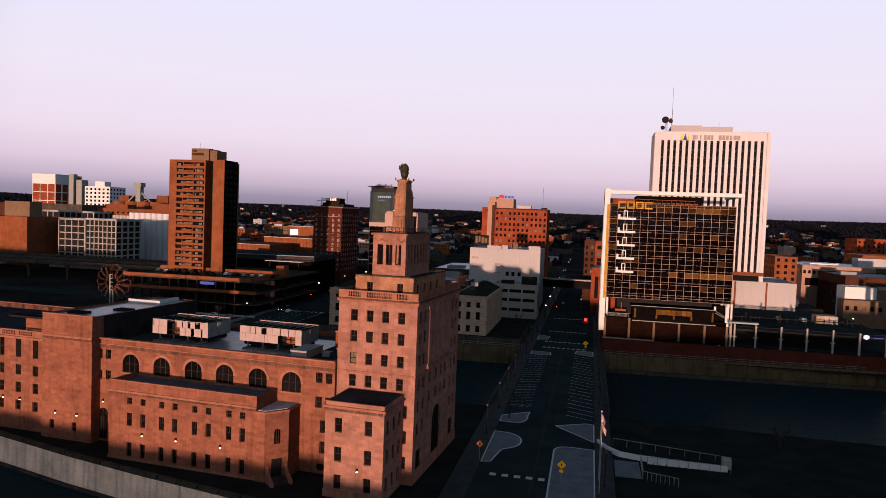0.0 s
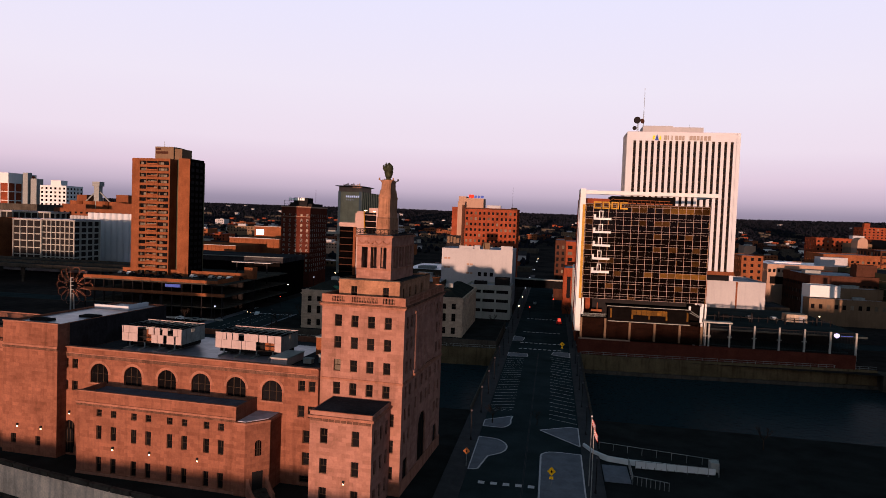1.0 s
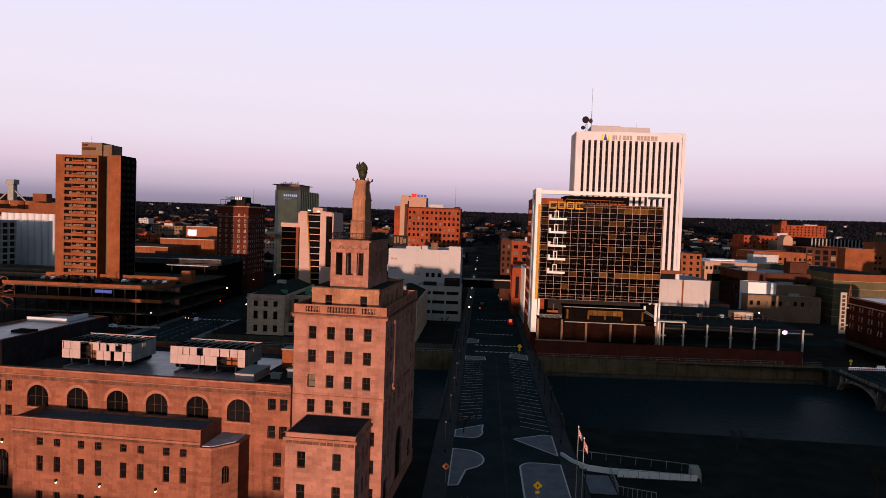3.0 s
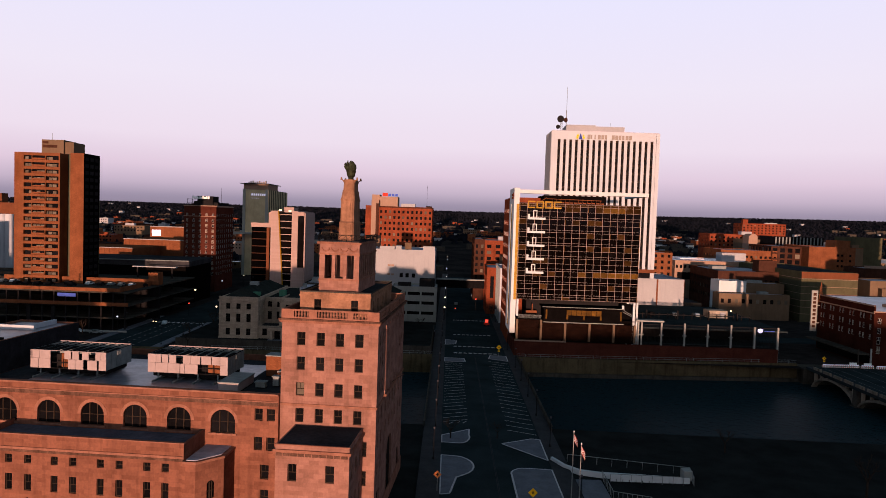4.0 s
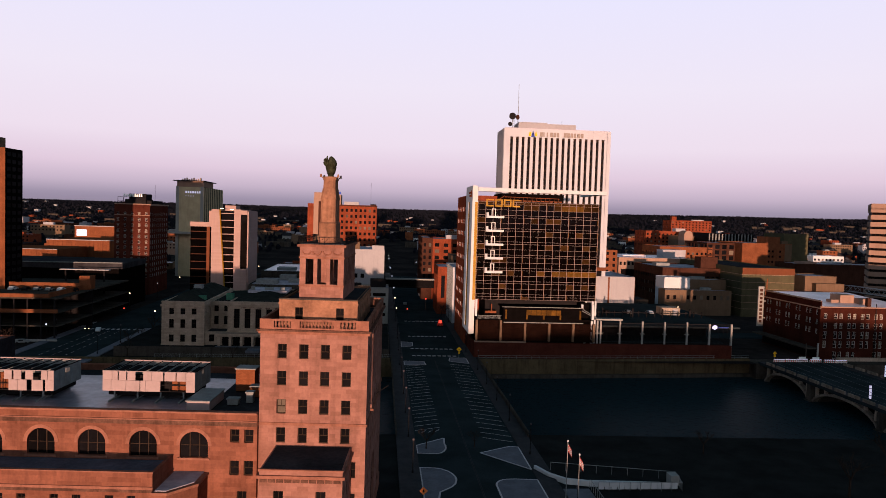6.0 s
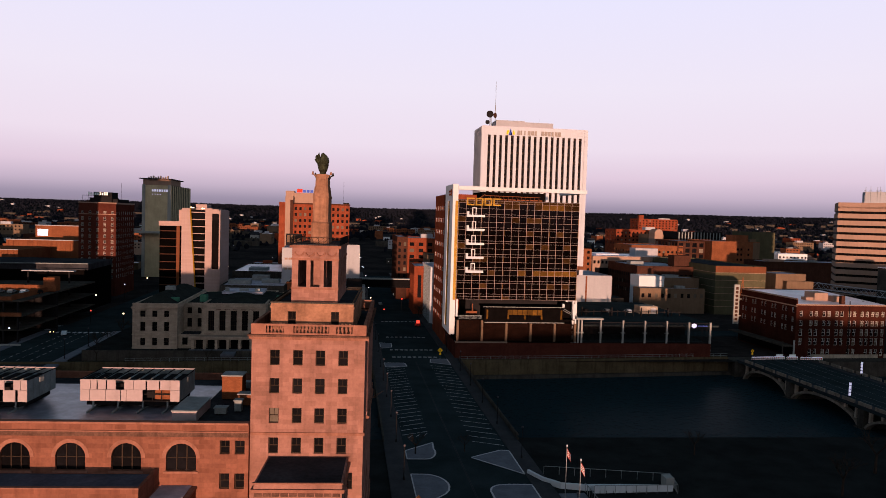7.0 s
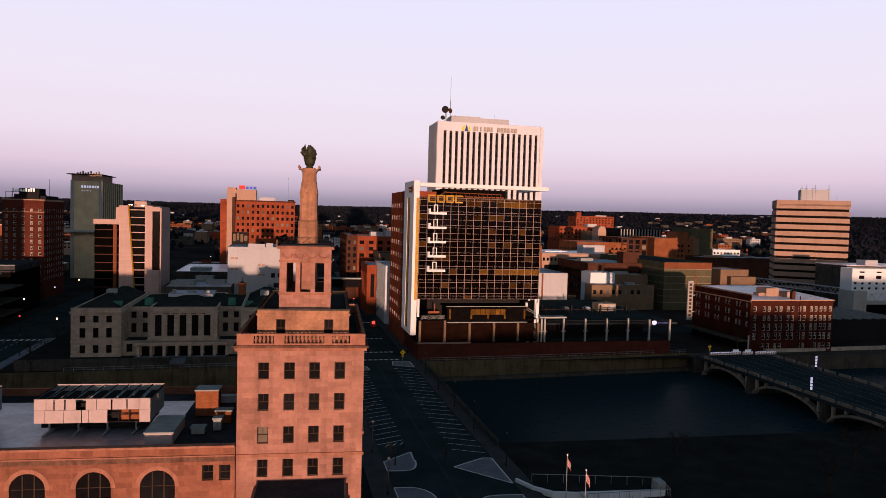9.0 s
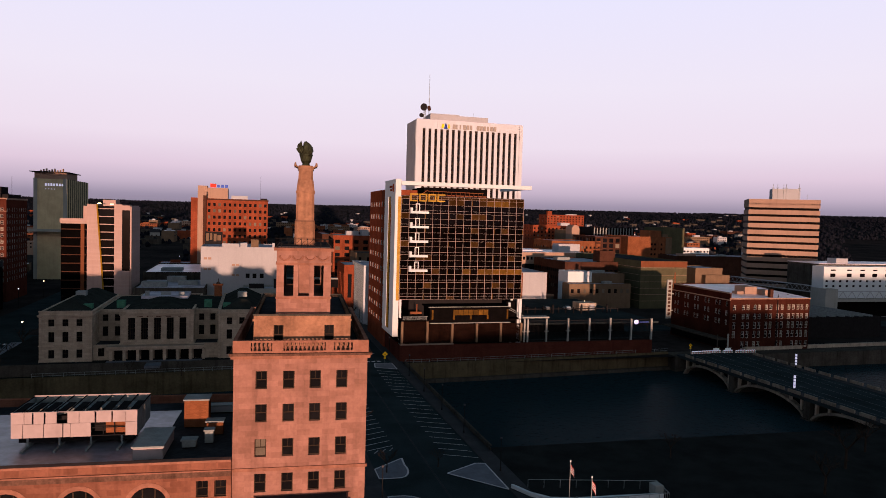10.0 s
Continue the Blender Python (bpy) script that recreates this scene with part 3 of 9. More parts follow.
# land on the near bank, behind the camera, closed by a plain added row of unseen shade blocks
bm = bmesh.new()
quad(bm, (-2500, -3000, -0.3), (2500, -3000, -0.3), (2500, -62, -0.3), (-2500, -62, -0.3))
quad(bm, (-2500, -62, -0.3), (2500, -62, -0.3), (2500, -62, -9), (-2500, -62, -9))
tagged(part("ground_west", bm, CITY_GROUND), "dark ground on the near river bank", "ground", kind="structure")
# block heights chosen by where each shadow edge should fall
WEST = [(-620, -419, -152, -111, 15.0), (-420, -325, -150, -110, 15.6), (-326, -245, -152, -111, 14.6), (-246, -175, -150, -110, 14.6), (-176, -118, -152, -111, 4.6), (-119, -69, -150, -110, 3.9), (-70, -30, -152, -111, 4.1), (-31, 10, -150, -110, 9.7), (9, 36, -152, -111, 11.2), (35, 74, -150, -110, 13.7),
        (73, 110, -152, -111, 11.8), (109, 128, -150, -110, 17.6), (127, 147, -152, -111, 15.2), (146, 208, -150, -110, 16.2), (207, 322, -152, -111, 24.0), (321, 424, -150, -110, 18.0), (423, 560, -152, -111, 14.0)]
for x0, x1, y0, y1, h in WEST:
    wb = thing("near_bank_building", pose((x0 + x1) / 2, (y0 + y1) / 2, -0.3), "plain unseen brick block added on the near bank to cast shade", "building", "near bank buildings")
    hx, hy = (x1 - x0) / 2, (y1 - y0) / 2
    part("wall", boxes((-hx, hx, -hy, hy, 0, h)), BRICK_BROWN, wb)
    part("roof", boxes((-hx - 0.2, hx + 0.2, -hy - 0.2, hy + 0.2, h + 0.004, h + 0.5)), ROOF_DARK, wb)

# ---- the avenue: bridge, island stretch, street ----
road = thing("road", GRID.copy(), "dark asphalt avenue with angled parking bays", "road", kind="structure")
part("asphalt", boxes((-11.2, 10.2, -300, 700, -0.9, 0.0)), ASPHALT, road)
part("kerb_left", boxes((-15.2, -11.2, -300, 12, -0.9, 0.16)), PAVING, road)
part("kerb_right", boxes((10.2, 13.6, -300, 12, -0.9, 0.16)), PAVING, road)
bm = bmesh.new()
for a, b in ((-15.4, -15.05), (13.45, 13.8)):
    for k in range(-72, 6, 3):
        box(bm, a, b, k, k + 0.4, 0.16, 1.15)
    box(bm, a - 0.02, b + 0.02, -74, 7, 1.15, 1.32)
    box(bm, a + 0.08, b - 0.08, -74, 7, 0.2, 0.75)
part("parapet", bm, CONCRETE_DARK, road, "dark concrete bridge parapet")
# arches under the bridge
bm = bmesh.new()
for v in (-72, -44, -16):
    box(bm, -15, 13.4, v - 1.6, v + 1.6, -8.8, -0.95)
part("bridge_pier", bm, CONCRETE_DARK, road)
marks = bmesh.new()


def line(bm, u0, v0, u1, v1, w=0.14, z=0.006):
    d = Vector((u1 - u0, v1 - v0)).normalized()
    n = Vector((-d.y, d.x)) * w / 2
    quad(bm, (u0 - n.x, v0 - n.y, z), (u1 - n.x, v1 - n.y, z), (u1 + n.x, v1 + n.y, z), (u0 + n.x, v0 + n.y, z))


for i in range(22):
    v = -68 + i * 3.15
    line(marks, -10.9, v - 1.2, -5.2, v + 1.2, 0.17)
for i in range(21):
    v = -76 + i * 3.75
    if v < 0:
        line(marks, 3.6, v + 2.0, 9.9, v - 1.0, 0.17)
for k in range(3):
    line(marks, -9.6 + k * 1.6, -70.9 + k * 0.5, -8.6 + k * 1.6, -69.2 + k * 0.5, 0.14)
part("bay_line", marks, ROAD_PAINT, road, "worn white parking bay lines")
centre = bmesh.new()
for k in (-0.12, 0.12):
    quad(centre, (-0.75 + k - 0.05, -300, 0.005), (-0.75 + k + 0.05, -300, 0.005), (-0.75 + k + 0.05, 7, 0.005), (-0.75 + k - 0.05, 7, 0.005))
part("centre_line", centre, PAVING, road)
bars_x = bmesh.new()
for v, n, a0, st in ((-118.2, 5, -8.6, 2.2), (13.5, 9, -8.0, 1.75), (26, 9, -8.0, 1.75), (52, 9, -8.0, 1.75), (92, 9, -8, 1.75)):
    for i in range(n):
        quad(bars_x, (a0 + i * st, v, 0.006), (a0 + i * st + 1.15, v, 0.006), (a0 + i * st + 1.15, v + 1.3, 0.006), (a0 + i * st, v + 1.3, 0.006))
part("crosswalk_bar", bars_x, ROAD_PAINT, road, "white crosswalk bars")


def island_bulb(name, pts):
    bm = bmesh.new()
    prism(bm, pts, -0.3, 0.14)
    ob = part(name, bm, PAVING_PALE, road)
    edge = bmesh.new()
    for p, q in zip(pts, pts[1:] + pts[:1]):
        line(edge, *p, *q, 0.34, 0.146)
    part("kerb_edge", edge, ROAD_PAINT, ob)


def arc(cu, cv, ru, rv, a0, a1, n=8):
    return [(cu + ru * math.cos(radians(a0 + (a1 - a0) * i / n)), cv + rv * math.sin(radians(a0 + (a1 - a0) * i / n))) for i in range(n + 1)]


island_bulb("kerb_island", [(-11.15, -84.3), (-7.6, -84.6)] + arc(-7.4, -80.2, 2.3, 4.4, -80, 20) + [(-5.0, -74.8), (-11.15, -79.6)])
island_bulb("kerb_island", [(1.6, -84.1), (10.1, -93.5), (10.1, -80.6), (8.3, -80.2)])
island_bulb("kerb_island", [(-11.15, -112), (-9.4, -111.5), (-8.2, -104)] + arc(-9, -98, 4.2, 5.5, -60, 80) + [(-11.15, -92.3)])
island_bulb("kerb_island", [(2.2, -128), (10.1, -130), (10.1, -98.6), (6.0, -98.2)] + arc(4.6, -101.5, 2.5, 3.2, 90, 190))
island_bulb("kerb_island", [(-11.15, -1.5), (-4.2, -1.0), (-4.6, 4.0), (-11.15, 4.5)])
island_bulb("kerb_island", [(3.8, 5.0), (10.1, 1.6), (10.1, 10.5), (4.6, 10.5)])
island_bulb("kerb_island", [(-11.15, 29), (-7.2, 31), (-6.8, 38), (-11.15, 40)])
part("sidewalk_left", boxes((-15.5, -11.2, 12, 400, -0.5, 0.15)), PAVING, road)
part("sidewalk_right", boxes((10.2, 14.2, 12, 400, -0.5, 0.15)), PAVING, road)

# avenue to the left with a wide paved crossing, and the street along the bank
side = thing("side_road", GRID.copy(), "dark asphalt riverside street and avenue", "road", kind="structure")
part("asphalt", boxes((-420, -11.25, 62, 76, -0.5, 0.01), (10.25, 420, 60, 74, -0.5, 0.01), (-134, -112, -10, 61.9, -0.5, 0.012), (-134, -112, 76.1, 500, -0.5, 0.012)), ASPHALT, side)
sm = bmesh.new()
for i in range(10):
    quad(sm, (-131.5 + i * 2, 57, 0.02), (-130.4 + i * 2, 57, 0.02), (-130.4 + i * 2, 59.5, 0.02), (-131.5 + i * 2, 59.5, 0.02))
    quad(sm, (-138, 63 + i * 1.3, 0.02), (-135.5, 63 + i * 1.3, 0.02), (-135.5, 63.7 + i * 1.3, 0.02), (-138, 63.7 + i * 1.3, 0.02))
for k in (-127, -123, -119):
    for i in range(14):
        quad(sm, (k, -6 + i * 4.5, 0.02), (k + 0.16, -6 + i * 4.5, 0.02), (k + 0.16, -3.6 + i * 4.5, 0.02), (k, -3.6 + i * 4.5, 0.02))
part("road_line", sm, ROAD_PAINT, side)
part("sidewalk", boxes((-111.8, -108.5, -4, 61, -0.4, 0.14), (-137.5, -134.2, -4, 61, -0.4, 0.14), (-108, -15.6, 58, 61.5, -0.4, 0.14)), PAVING_PALE, side)


# ---- the memorial building on the island ----
vets = thing("memorial_building", Matrix(), "buff limestone memorial building with a stepped tower", "building")


def course(name, x0, x1, y0, y1, z0, z1, out, material=None, parent=None):
    """A string course or cornice round a block, proud by out."""
    bm = bmesh.new()
    box(bm, x0 - out, x1 + out, y0 - out, y0 + 0.02, z0, z1)
    box(bm, x0 - out, x1 + out, y1 - 0.02, y1 + out, z0, z1)
    box(bm, x0 - out, x0 + 0.02, y0 + 0.02, y1 - 0.02, z0, z1)
    box(bm, x1 - 0.02, x1 + out, y0 + 0.02, y1 - 0.02, z0, z1)
    return part(name, bm, material or LIMESTONE_TRIM, parent or vets)


# tower shaft
TX0, TX1, TY0, TY1 = -51.0, -36.4, 112.0, 139.8
rows_t = [27.6, 23.9, 20.0]
cols_t = [2.35, 5.3, 8.2, 11.15]
front = grid_holes(cols_t, 1.25, rows_t, 2.0) + grid_holes(cols_t, 1.25, [16.0], 2.1)
front += [(12.2, 13.3, z, z + 2.2) for z in (11.3, 6.9, 2.4)]
LEN = TY1 - TY0
side_cols = [1.6, 4.2, LEN - 5.4, LEN - 2.8]
right = grid_holes(side_cols, 1.15, [27.6, 23.9, 20.0, 15.8, 12.0, 8.0], 2.1) + grid_holes([8.2, 12.0, 15.4, 18.2], 1.15, [15.8, 12.4], 2.1)
right += [(11.0, 16.6, 0.6, 10.6, "arch"), (1.8, 4.6, 0.6, 5.2), (LEN - 5.0, LEN - 2.2, 0.6, 5.2)]
block(vets, TX0, TX1, TY0, TY1, -0.4, 31.3, LIMESTONE, ROOF_DARK, {"front": front, "right": right}, depth=0.35, parapet=0.1, name="tower_wall", lit=0.02)
course("string_course", TX0, TX1, TY0, TY1, 18.45, 18.8, 0.18)
course("cornice", TX0, TX1, TY0, TY1, 31.0, 31.35, 0.3)
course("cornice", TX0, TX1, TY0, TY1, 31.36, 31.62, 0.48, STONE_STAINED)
course("plinth", TX0, TX1, TY0, TY1, -0.4, 2.0, 0.16)
# tall pilasters and a flag staff on the avenue side
for y in (119.2, 122.6, 126.0, 129.4, 132.8):
    bm = bmesh.new()
    cyl(bm, TX1 - 0.38, y, 19.8, 29.6, 0.55, 0.52, 10)
    box(bm, TX1 - 0.3, TX1 + 0.2, y - 0.7, y + 0.7, 29.6, 30.2)
    box(bm, TX1 - 0.3, TX1 + 0.2, y - 0.75, y + 0.75, 19.27, 19.8)
    part("tall_column", bm, LIMESTONE, vets)
part("balcony", boxes((TX1 + 0.02, TX1 + 0.5, 118.2, 133.8, 18.9, 19.25)), LIMESTONE_TRIM, vets)
bm = bmesh.new()
bar(bm, (TX1 + 0.1, 126, 19.4), (TX1 + 2.2, 125.4, 21.0), 0.06)
part("flag_staff", bm, METAL_DARK, vets)


def turned(bm, x, y, z0, z1, n=7):
    """One turned baluster with a full belly."""
    log(bm, turned, x, y, z0, z1, n)
    prev = None
    for f, r in ((0.0, 0.10), (0.12, 0.08), (0.4, 0.185), (0.75, 0.10), (1.0, 0.13)):
        ring = [bm.verts.new((x + r * math.cos(2 * math.pi * i / n), y + r * math.sin(2 * math.pi * i / n), z0 + (z1 - z0) * f)) for i in range(n)]
        for i in range(n if prev else 0):
            bm.faces.new((prev[i], prev[(i + 1) % n], ring[(i + 1) % n], ring[i]))
        prev = ring


def balustrade(x0, x1, y0, y1, z0, z1, runs, parent):
    """A parapet of piers and turned balusters along the sides; runs: (side, start, end) stretches with balusters."""
    t = 0.42
    solid, bal = bmesh.new(), bmesh.new()
    for sd in ("front", "right", "left", "back"):
        m = face_matrix(sd, x0, x1, y0, y1)
        length = (x1 - x0) if sd in ("front", "back") else (y1 - y0)
        cuts = sorted((a, b) for s, a, b in runs if s == sd)
        edges = [0.0] + [e for c in cuts for e in c] + [length]

        def put(a, b, za, zb, dep0=0.0, dep1=t):
            vs = [m @ Vector((p, q, 0)) for p, q in ((a, dep0), (b, dep1))]
            box(solid, min(vs[0].x, vs[1].x), max(vs[0].x, vs[1].x), min(vs[0].y, vs[1].y), max(vs[0].y, vs[1].y), za, zb)

        inset = t if sd in ("right", "left") else 0.0
        for a, b in zip(edges[::2], edges[1::2]):
            put(max(a, inset), min(b, length - inset), z0, z1)
        for a, b in cuts:
            put(a, b, z0, z0 + 0.22)
            put(a, b, z1 - 0.25, z1)
            n = max(2, int((b - a) / 0.42))
            for i in range(n):
                p = m @ Vector((a + (i + 0.5) * (b - a) / n, t / 2, 0))
                zb, zt = z0 + 0.22, z1 - 0.25
                turned(bal, p.x, p.y, zb, zt)
    part("balustrade", solid, LIMESTONE_TRIM, parent)
    part("baluster", bal, LIMESTONE_TRIM, parent)


balustrade(TX0 - 0.1, TX1 + 0.1, TY0 - 0.1, TY1 + 0.1, 31.63, 33.0, [("front", 1.9, 4.2), ("front", 5.4, 10.0), ("front", 10.9, 13.0)] + [("right", 2 + 5 * i, 6 + 5 * i) for i in range(5)], vets)
# attic
AX0, AX1, AY0, AY1 = -49.1, -38.2, 114.6, 135.0
block(vets, AX0, AX1, AY0, AY1, 31.3, 35.35, STONE_WEATHERED, ROOF_DARK, {"front": [(2.2, 3.3, 32.1, 34.3), (7.9, 9.0, 32.1, 34.3)], "right": grid_holes([2, 6, 10, 14], 1.1, [32.1], 2.0)}, depth=0.3, parapet=0.25, name="attic_wall", lit=0.2)
course("attic_cornice", AX0, AX1, AY0, AY1, 34.75, 35.0, 0.12, STONE_WEATHERED)
course("attic_coping", AX0, AX1, AY0, AY1, 35.36, 35.55, 0.08, CONCRETE_DARK)
# lantern: an open colonnaded room
LX0, LX1, LY0, LY1 = -46.75, -40.5, 116.5, 130.8
wl_ = bmesh.new()
openings = [(0.85, 1.95, 37.4, 41.0), (2.5, 3.75, 37.4, 41.0), (4.3, 5.4, 37.4, 41.0)]
side_open = [(1.2 + 1.75 * i, 2.3 + 1.75 * i, 37.4, 41.0) for i in range(7)]
for sd, hs in (("front", openings), ("back", openings), ("right", side_open), ("left", side_open)):
    facade(wl_, face_matrix(sd, LX0, LX1, LY0, LY1), (LX1 - LX0) if sd in ("front", "back") else (LY1 - LY0), 35.3, 43.0, hs, 0.7)
quad(wl_, (LX0, LY0, 43.0), (LX1, LY0, 43.0), (LX1, LY1, 43.0), (LX0, LY1, 43.0))
quad(wl_, (LX0, LY0, 41.3), (LX0, LY1, 41.3), (LX1, LY1, 41.3), (LX1, LY0, 41.3))
quad(wl_, (LX0, LY0, 37.2), (LX1, LY0, 37.2), (LX1, LY1, 37.2), (LX0, LY1, 37.2))
part("lantern_wall", wl_, LIMESTONE, vets)
bm = bmesh.new()
for x in (LX0 + 2.22, LX0 + 4.03):
    for y in (LY0 + 0.3, LY1 - 0.3):
        cyl(bm, x, y, 37.4, 41.0, 0.30, 0.26, 10)
for i in range(6):
    for x in (LX0 + 0.3, LX1 - 0.3):
        cyl(bm, x, LY0 + 2.62 + 1.75 * i, 37.4, 41.0, 0.30, 0.26, 10)
part("lantern_column", bm, LIMESTONE, vets)
part("lantern_core", boxes((LX0 + 1.9, LX1 - 1.9, LY0 + 3.2, LY1 - 3.2, 37.25, 41.25)), LIMESTONE, vets)
course("lantern_sill", LX0, LX1, LY0, LY1, 37.05, 37.3, 0.08)
course("lantern_frieze", LX0, LX1, LY0, LY1, 41.05, 41.3, 0.1)
course("lantern_cornice", LX0, LX1, LY0, LY1, 42.7, 43.05, 0.32)
bm = bmesh.new()
for i in range(4):                               # swags on the frieze
    c = LX0 + 0.95 + 1.45 * i
    pts = [(c + 0.6 * math.cos(math.pi + math.pi * k / 6), LY0 - 0.06, 42.15 + 0.55 * math.sin(math.pi + math.pi * k / 6)) for k in range(7)]
    for p, q in zip(pts, pts[1:]):
        bar(bm, p, q, 0.11, 5)
part("swag", bm, LIMESTONE_TRIM, vets)
part("lantern_roof", boxes((LX0 + 0.1, LX1 - 0.1, LY0 + 0.1, LY1 - 0.1, 43.06, 43.2)), ROOF_DARK, vets)
bm = bmesh.new()
for a, b in (((LX0 - 0.2, LY0 - 0.2), (LX1 + 0.2, LY0 - 0.2)), ((LX1 + 0.2, LY0 - 0.2), (LX1 + 0.2, LY1 + 0.2)), ((LX0 - 0.2, LY0 - 0.2), (LX0 - 0.2, LY1 + 0.2))):
    for z in (43.45, 44.1):
        bar(bm, (*a, z), (*b, z), 0.03, 4)
    n = int((Vector(b) - Vector(a)).length / 0.7)
    for i in range(n + 1):
        p = Vector(a).lerp(Vector(b), i / n)
        q = Vector(a).lerp(Vector(b), min(1, (i + 1) / n))
        bar(bm, (*p, 43.06), (*p, 44.15), 0.03, 4)
        bar(bm, (*p, 43.45), (*q, 44.1), 0.02, 4)
part("roof_railing", bm, METAL_DARK, vets, "rusted iron roof railing")
# stepped spire and its bronze flame
SX, SY = -43.6, 123.4
spire = bmesh.new()
for z0, z1, a, b, c in ((43.2, 46.0, 1.26, 1.20, 2.9), (46.0, 46.25, 1.27, 1.12, 2.9), (46.25, 49.6, 1.10, 1.08, 2.5), (49.6, 49.85, 1.16, 1.14, 2.55), (49.85, 51.2, 1.10, 0.94, 2.4), (51.2, 52.5, 0.90, 0.86, 1.8), (52.5, 52.72, 0.98, 0.98, 1.7), (52.72, 53.0, 0.9, 0.88, 1.6)):
    pts = [(a - 0.28, -c), (a, -c + 0.28), (a, c - 0.28), (a - 0.28, c), (-a + 0.28, c), (-a, c - 0.28), (-a, -c + 0.28), (-a + 0.28, -c)]
    k = b / a
    lo, hi = [spire.verts.new((SX + x, SY + y, z0)) for x, y in pts], [spire.verts.new((SX + x * k, SY + y * k, z1)) for x, y in pts]
    spire.faces.new(hi)
    spire.faces.new(lo[::-1])
    for i in range(8):
        spire.faces.new((lo[i], lo[(i + 1) % 8], hi[(i + 1) % 8], hi[i]))
box(spire, SX - 0.55, SX + 0.55, SY - 2.58, SY - 2.3, 46.5, 49.4)
box(spire, SX - 0.7, SX + 0.7, SY - 2.98, SY - 2.7, 43.2, 45.7)
box(spire, SX - 0.4, SX + 0.4, SY - 1.86, SY - 1.6, 51.35, 52.3)
part("spire", spire, STONE_WEATHERED, vets)
bm = bmesh.new()
for sx in (-1, 1):
    for sy in (-1, 1):
        bm = bmesh.new()
        bar(bm, (SX + sx * 0.8, SY + sy * 1.3, 52.7), (SX + sx * 1.28, SY + sy * 1.5, 53.0), 0.09, 6)
        cyl(bm, SX + sx * 1.28, SY + sy * 1.5, 52.9, 53.35, 0.17, 0.1, 8)
        part("corner_finial", bm, STONE_WEATHERED, vets)
bm = bmesh.new()
cyl(bm, SX, SY - 0.2, 53.0, 53.3, 0.55, 0.42, 12)
cyl(bm, SX, SY - 0.2, 53.3, 53.6, 0.42, 0.62, 12)
cyl(bm, SX, SY - 0.2, 53.6, 54.35, 0.62, 0.80, 12)
cyl(bm, SX, SY - 0.2, 54.35, 54.5, 0.86, 0.82, 12)


def tongue(bm, pts, widths, n=8):
    """A tapering fleshy leaf of flame along a bent line."""
    prev = None
    for p, w_ in zip(pts, widths):
        ring = [bm.verts.new((p[0] + w_[0] * math.cos(2 * math.pi * i / n), p[1] + w_[1] * math.sin(2 * math.pi * i / n), p[2] + 0.12 * math.sin(4 * math.pi * i / n))) for i in range(n)]
        if prev:
            for i in range(n):
                bm.faces.new((prev[i], prev[(i + 1) % n], ring[(i + 1) % n], ring[i]))
        else:
            bm.faces.new(ring[::-1])
        prev = ring
    bm.faces.new(prev)


FX, FY = SX, SY - 0.2
tongue(bm, ((FX + 0.1, FY, 54.4), (FX + 0.22, FY - 0.1, 54.9), (FX + 0.2, FY - 0.05, 55.4), (FX + 0.05, FY, 55.8), (FX - 0.1, FY + 0.05, 56.05)), ((0.6, 0.65), (0.68, 0.75), (0.6, 0.6), (0.42, 0.35), (0.1, 0.1)))
for k, (dx, dy, hgt) in enumerate(((-0.95, -0.2, 1.35), (-1.05, 0.1, 0.9), (-0.7, 0.3, 1.7), (-0.5, -0.4, 0.8))):
    tongue(bm, ((FX + dx * 0.35, FY + dy * 0.6, 54.3), (FX + dx * 0.75, FY + dy * 0.9, 54.4 + hgt * 0.4), (FX + dx, FY + dy, 54.4 + hgt * 0.8), (FX + dx * 0.9, FY + dy, 54.4 + hgt)), ((0.25, 0.3), (0.24, 0.28), (0.2, 0.16), (0.04, 0.04)), 6)
bmesh.ops.remove_doubles(bm, verts=bm.verts[:], dist=0.0005)
part("flame_finial", bm, BRONZE, vets, "green bronze flame finial")

# auditorium wing
WX0, WX1, WY0, WY1 = -102.4, -51.0, 111.2, 140.0
arches = [(a - WX0, b - WX0, 13.9, 17.45, "arch") for a, b in ((-96.0, -92.2), (-88.9, -85.2), (-81.9, -78.2), (-75.1, -71.4), (-68.2, -64.5), (-61.4, -57.6))]
wf = arches + [(a - WX0, a - WX0 + 1.25, z, z + t) for a in (-54.65, -52.75) for z, t in ((16.1, 1.8), (11.6, 2.0))] + [(a - WX0, a - WX0 + 1.2, z, z + 1.8) for a in (-102.0, -99.95) for z in (16.1, 12.0)]
wf += [(a - WX0, a - WX0 + 1.3, z, z + 2.2) for a in (-53.6,) for z in (7.2, 3.4)] + [(0.9, 3.1, 1.2, 6.3, "arch"), (48.3, 50.1, 0.3, 1.5)]
wing_bm = bmesh.new()
for sd, hs in (("front", wf), ("left", []), ("back", [])):
    facade(wing_bm, face_matrix(sd, WX0, WX1, WY0, WY1), (WX1 - WX0) if sd != "left" else (WY1 - WY0), -0.4, 20.0, hs, 0.45)
for x0, x1, y0, y1 in ((WX0, WX1, WY0, WY0 + 0.5), (WX0, WX1, WY1 - 0.5, WY1)):
    quad(wing_bm, (x0, y0, 20.0), (x1, y0, 20.0), (x1, y1, 20.0), (x0, y1, 20.0))
quad(wing_bm, (WX1, WY0, -0.4), (WX1, WY0 + 0.79, -0.4), (WX1, WY0 + 0.79, 20), (WX1, WY0, 20))
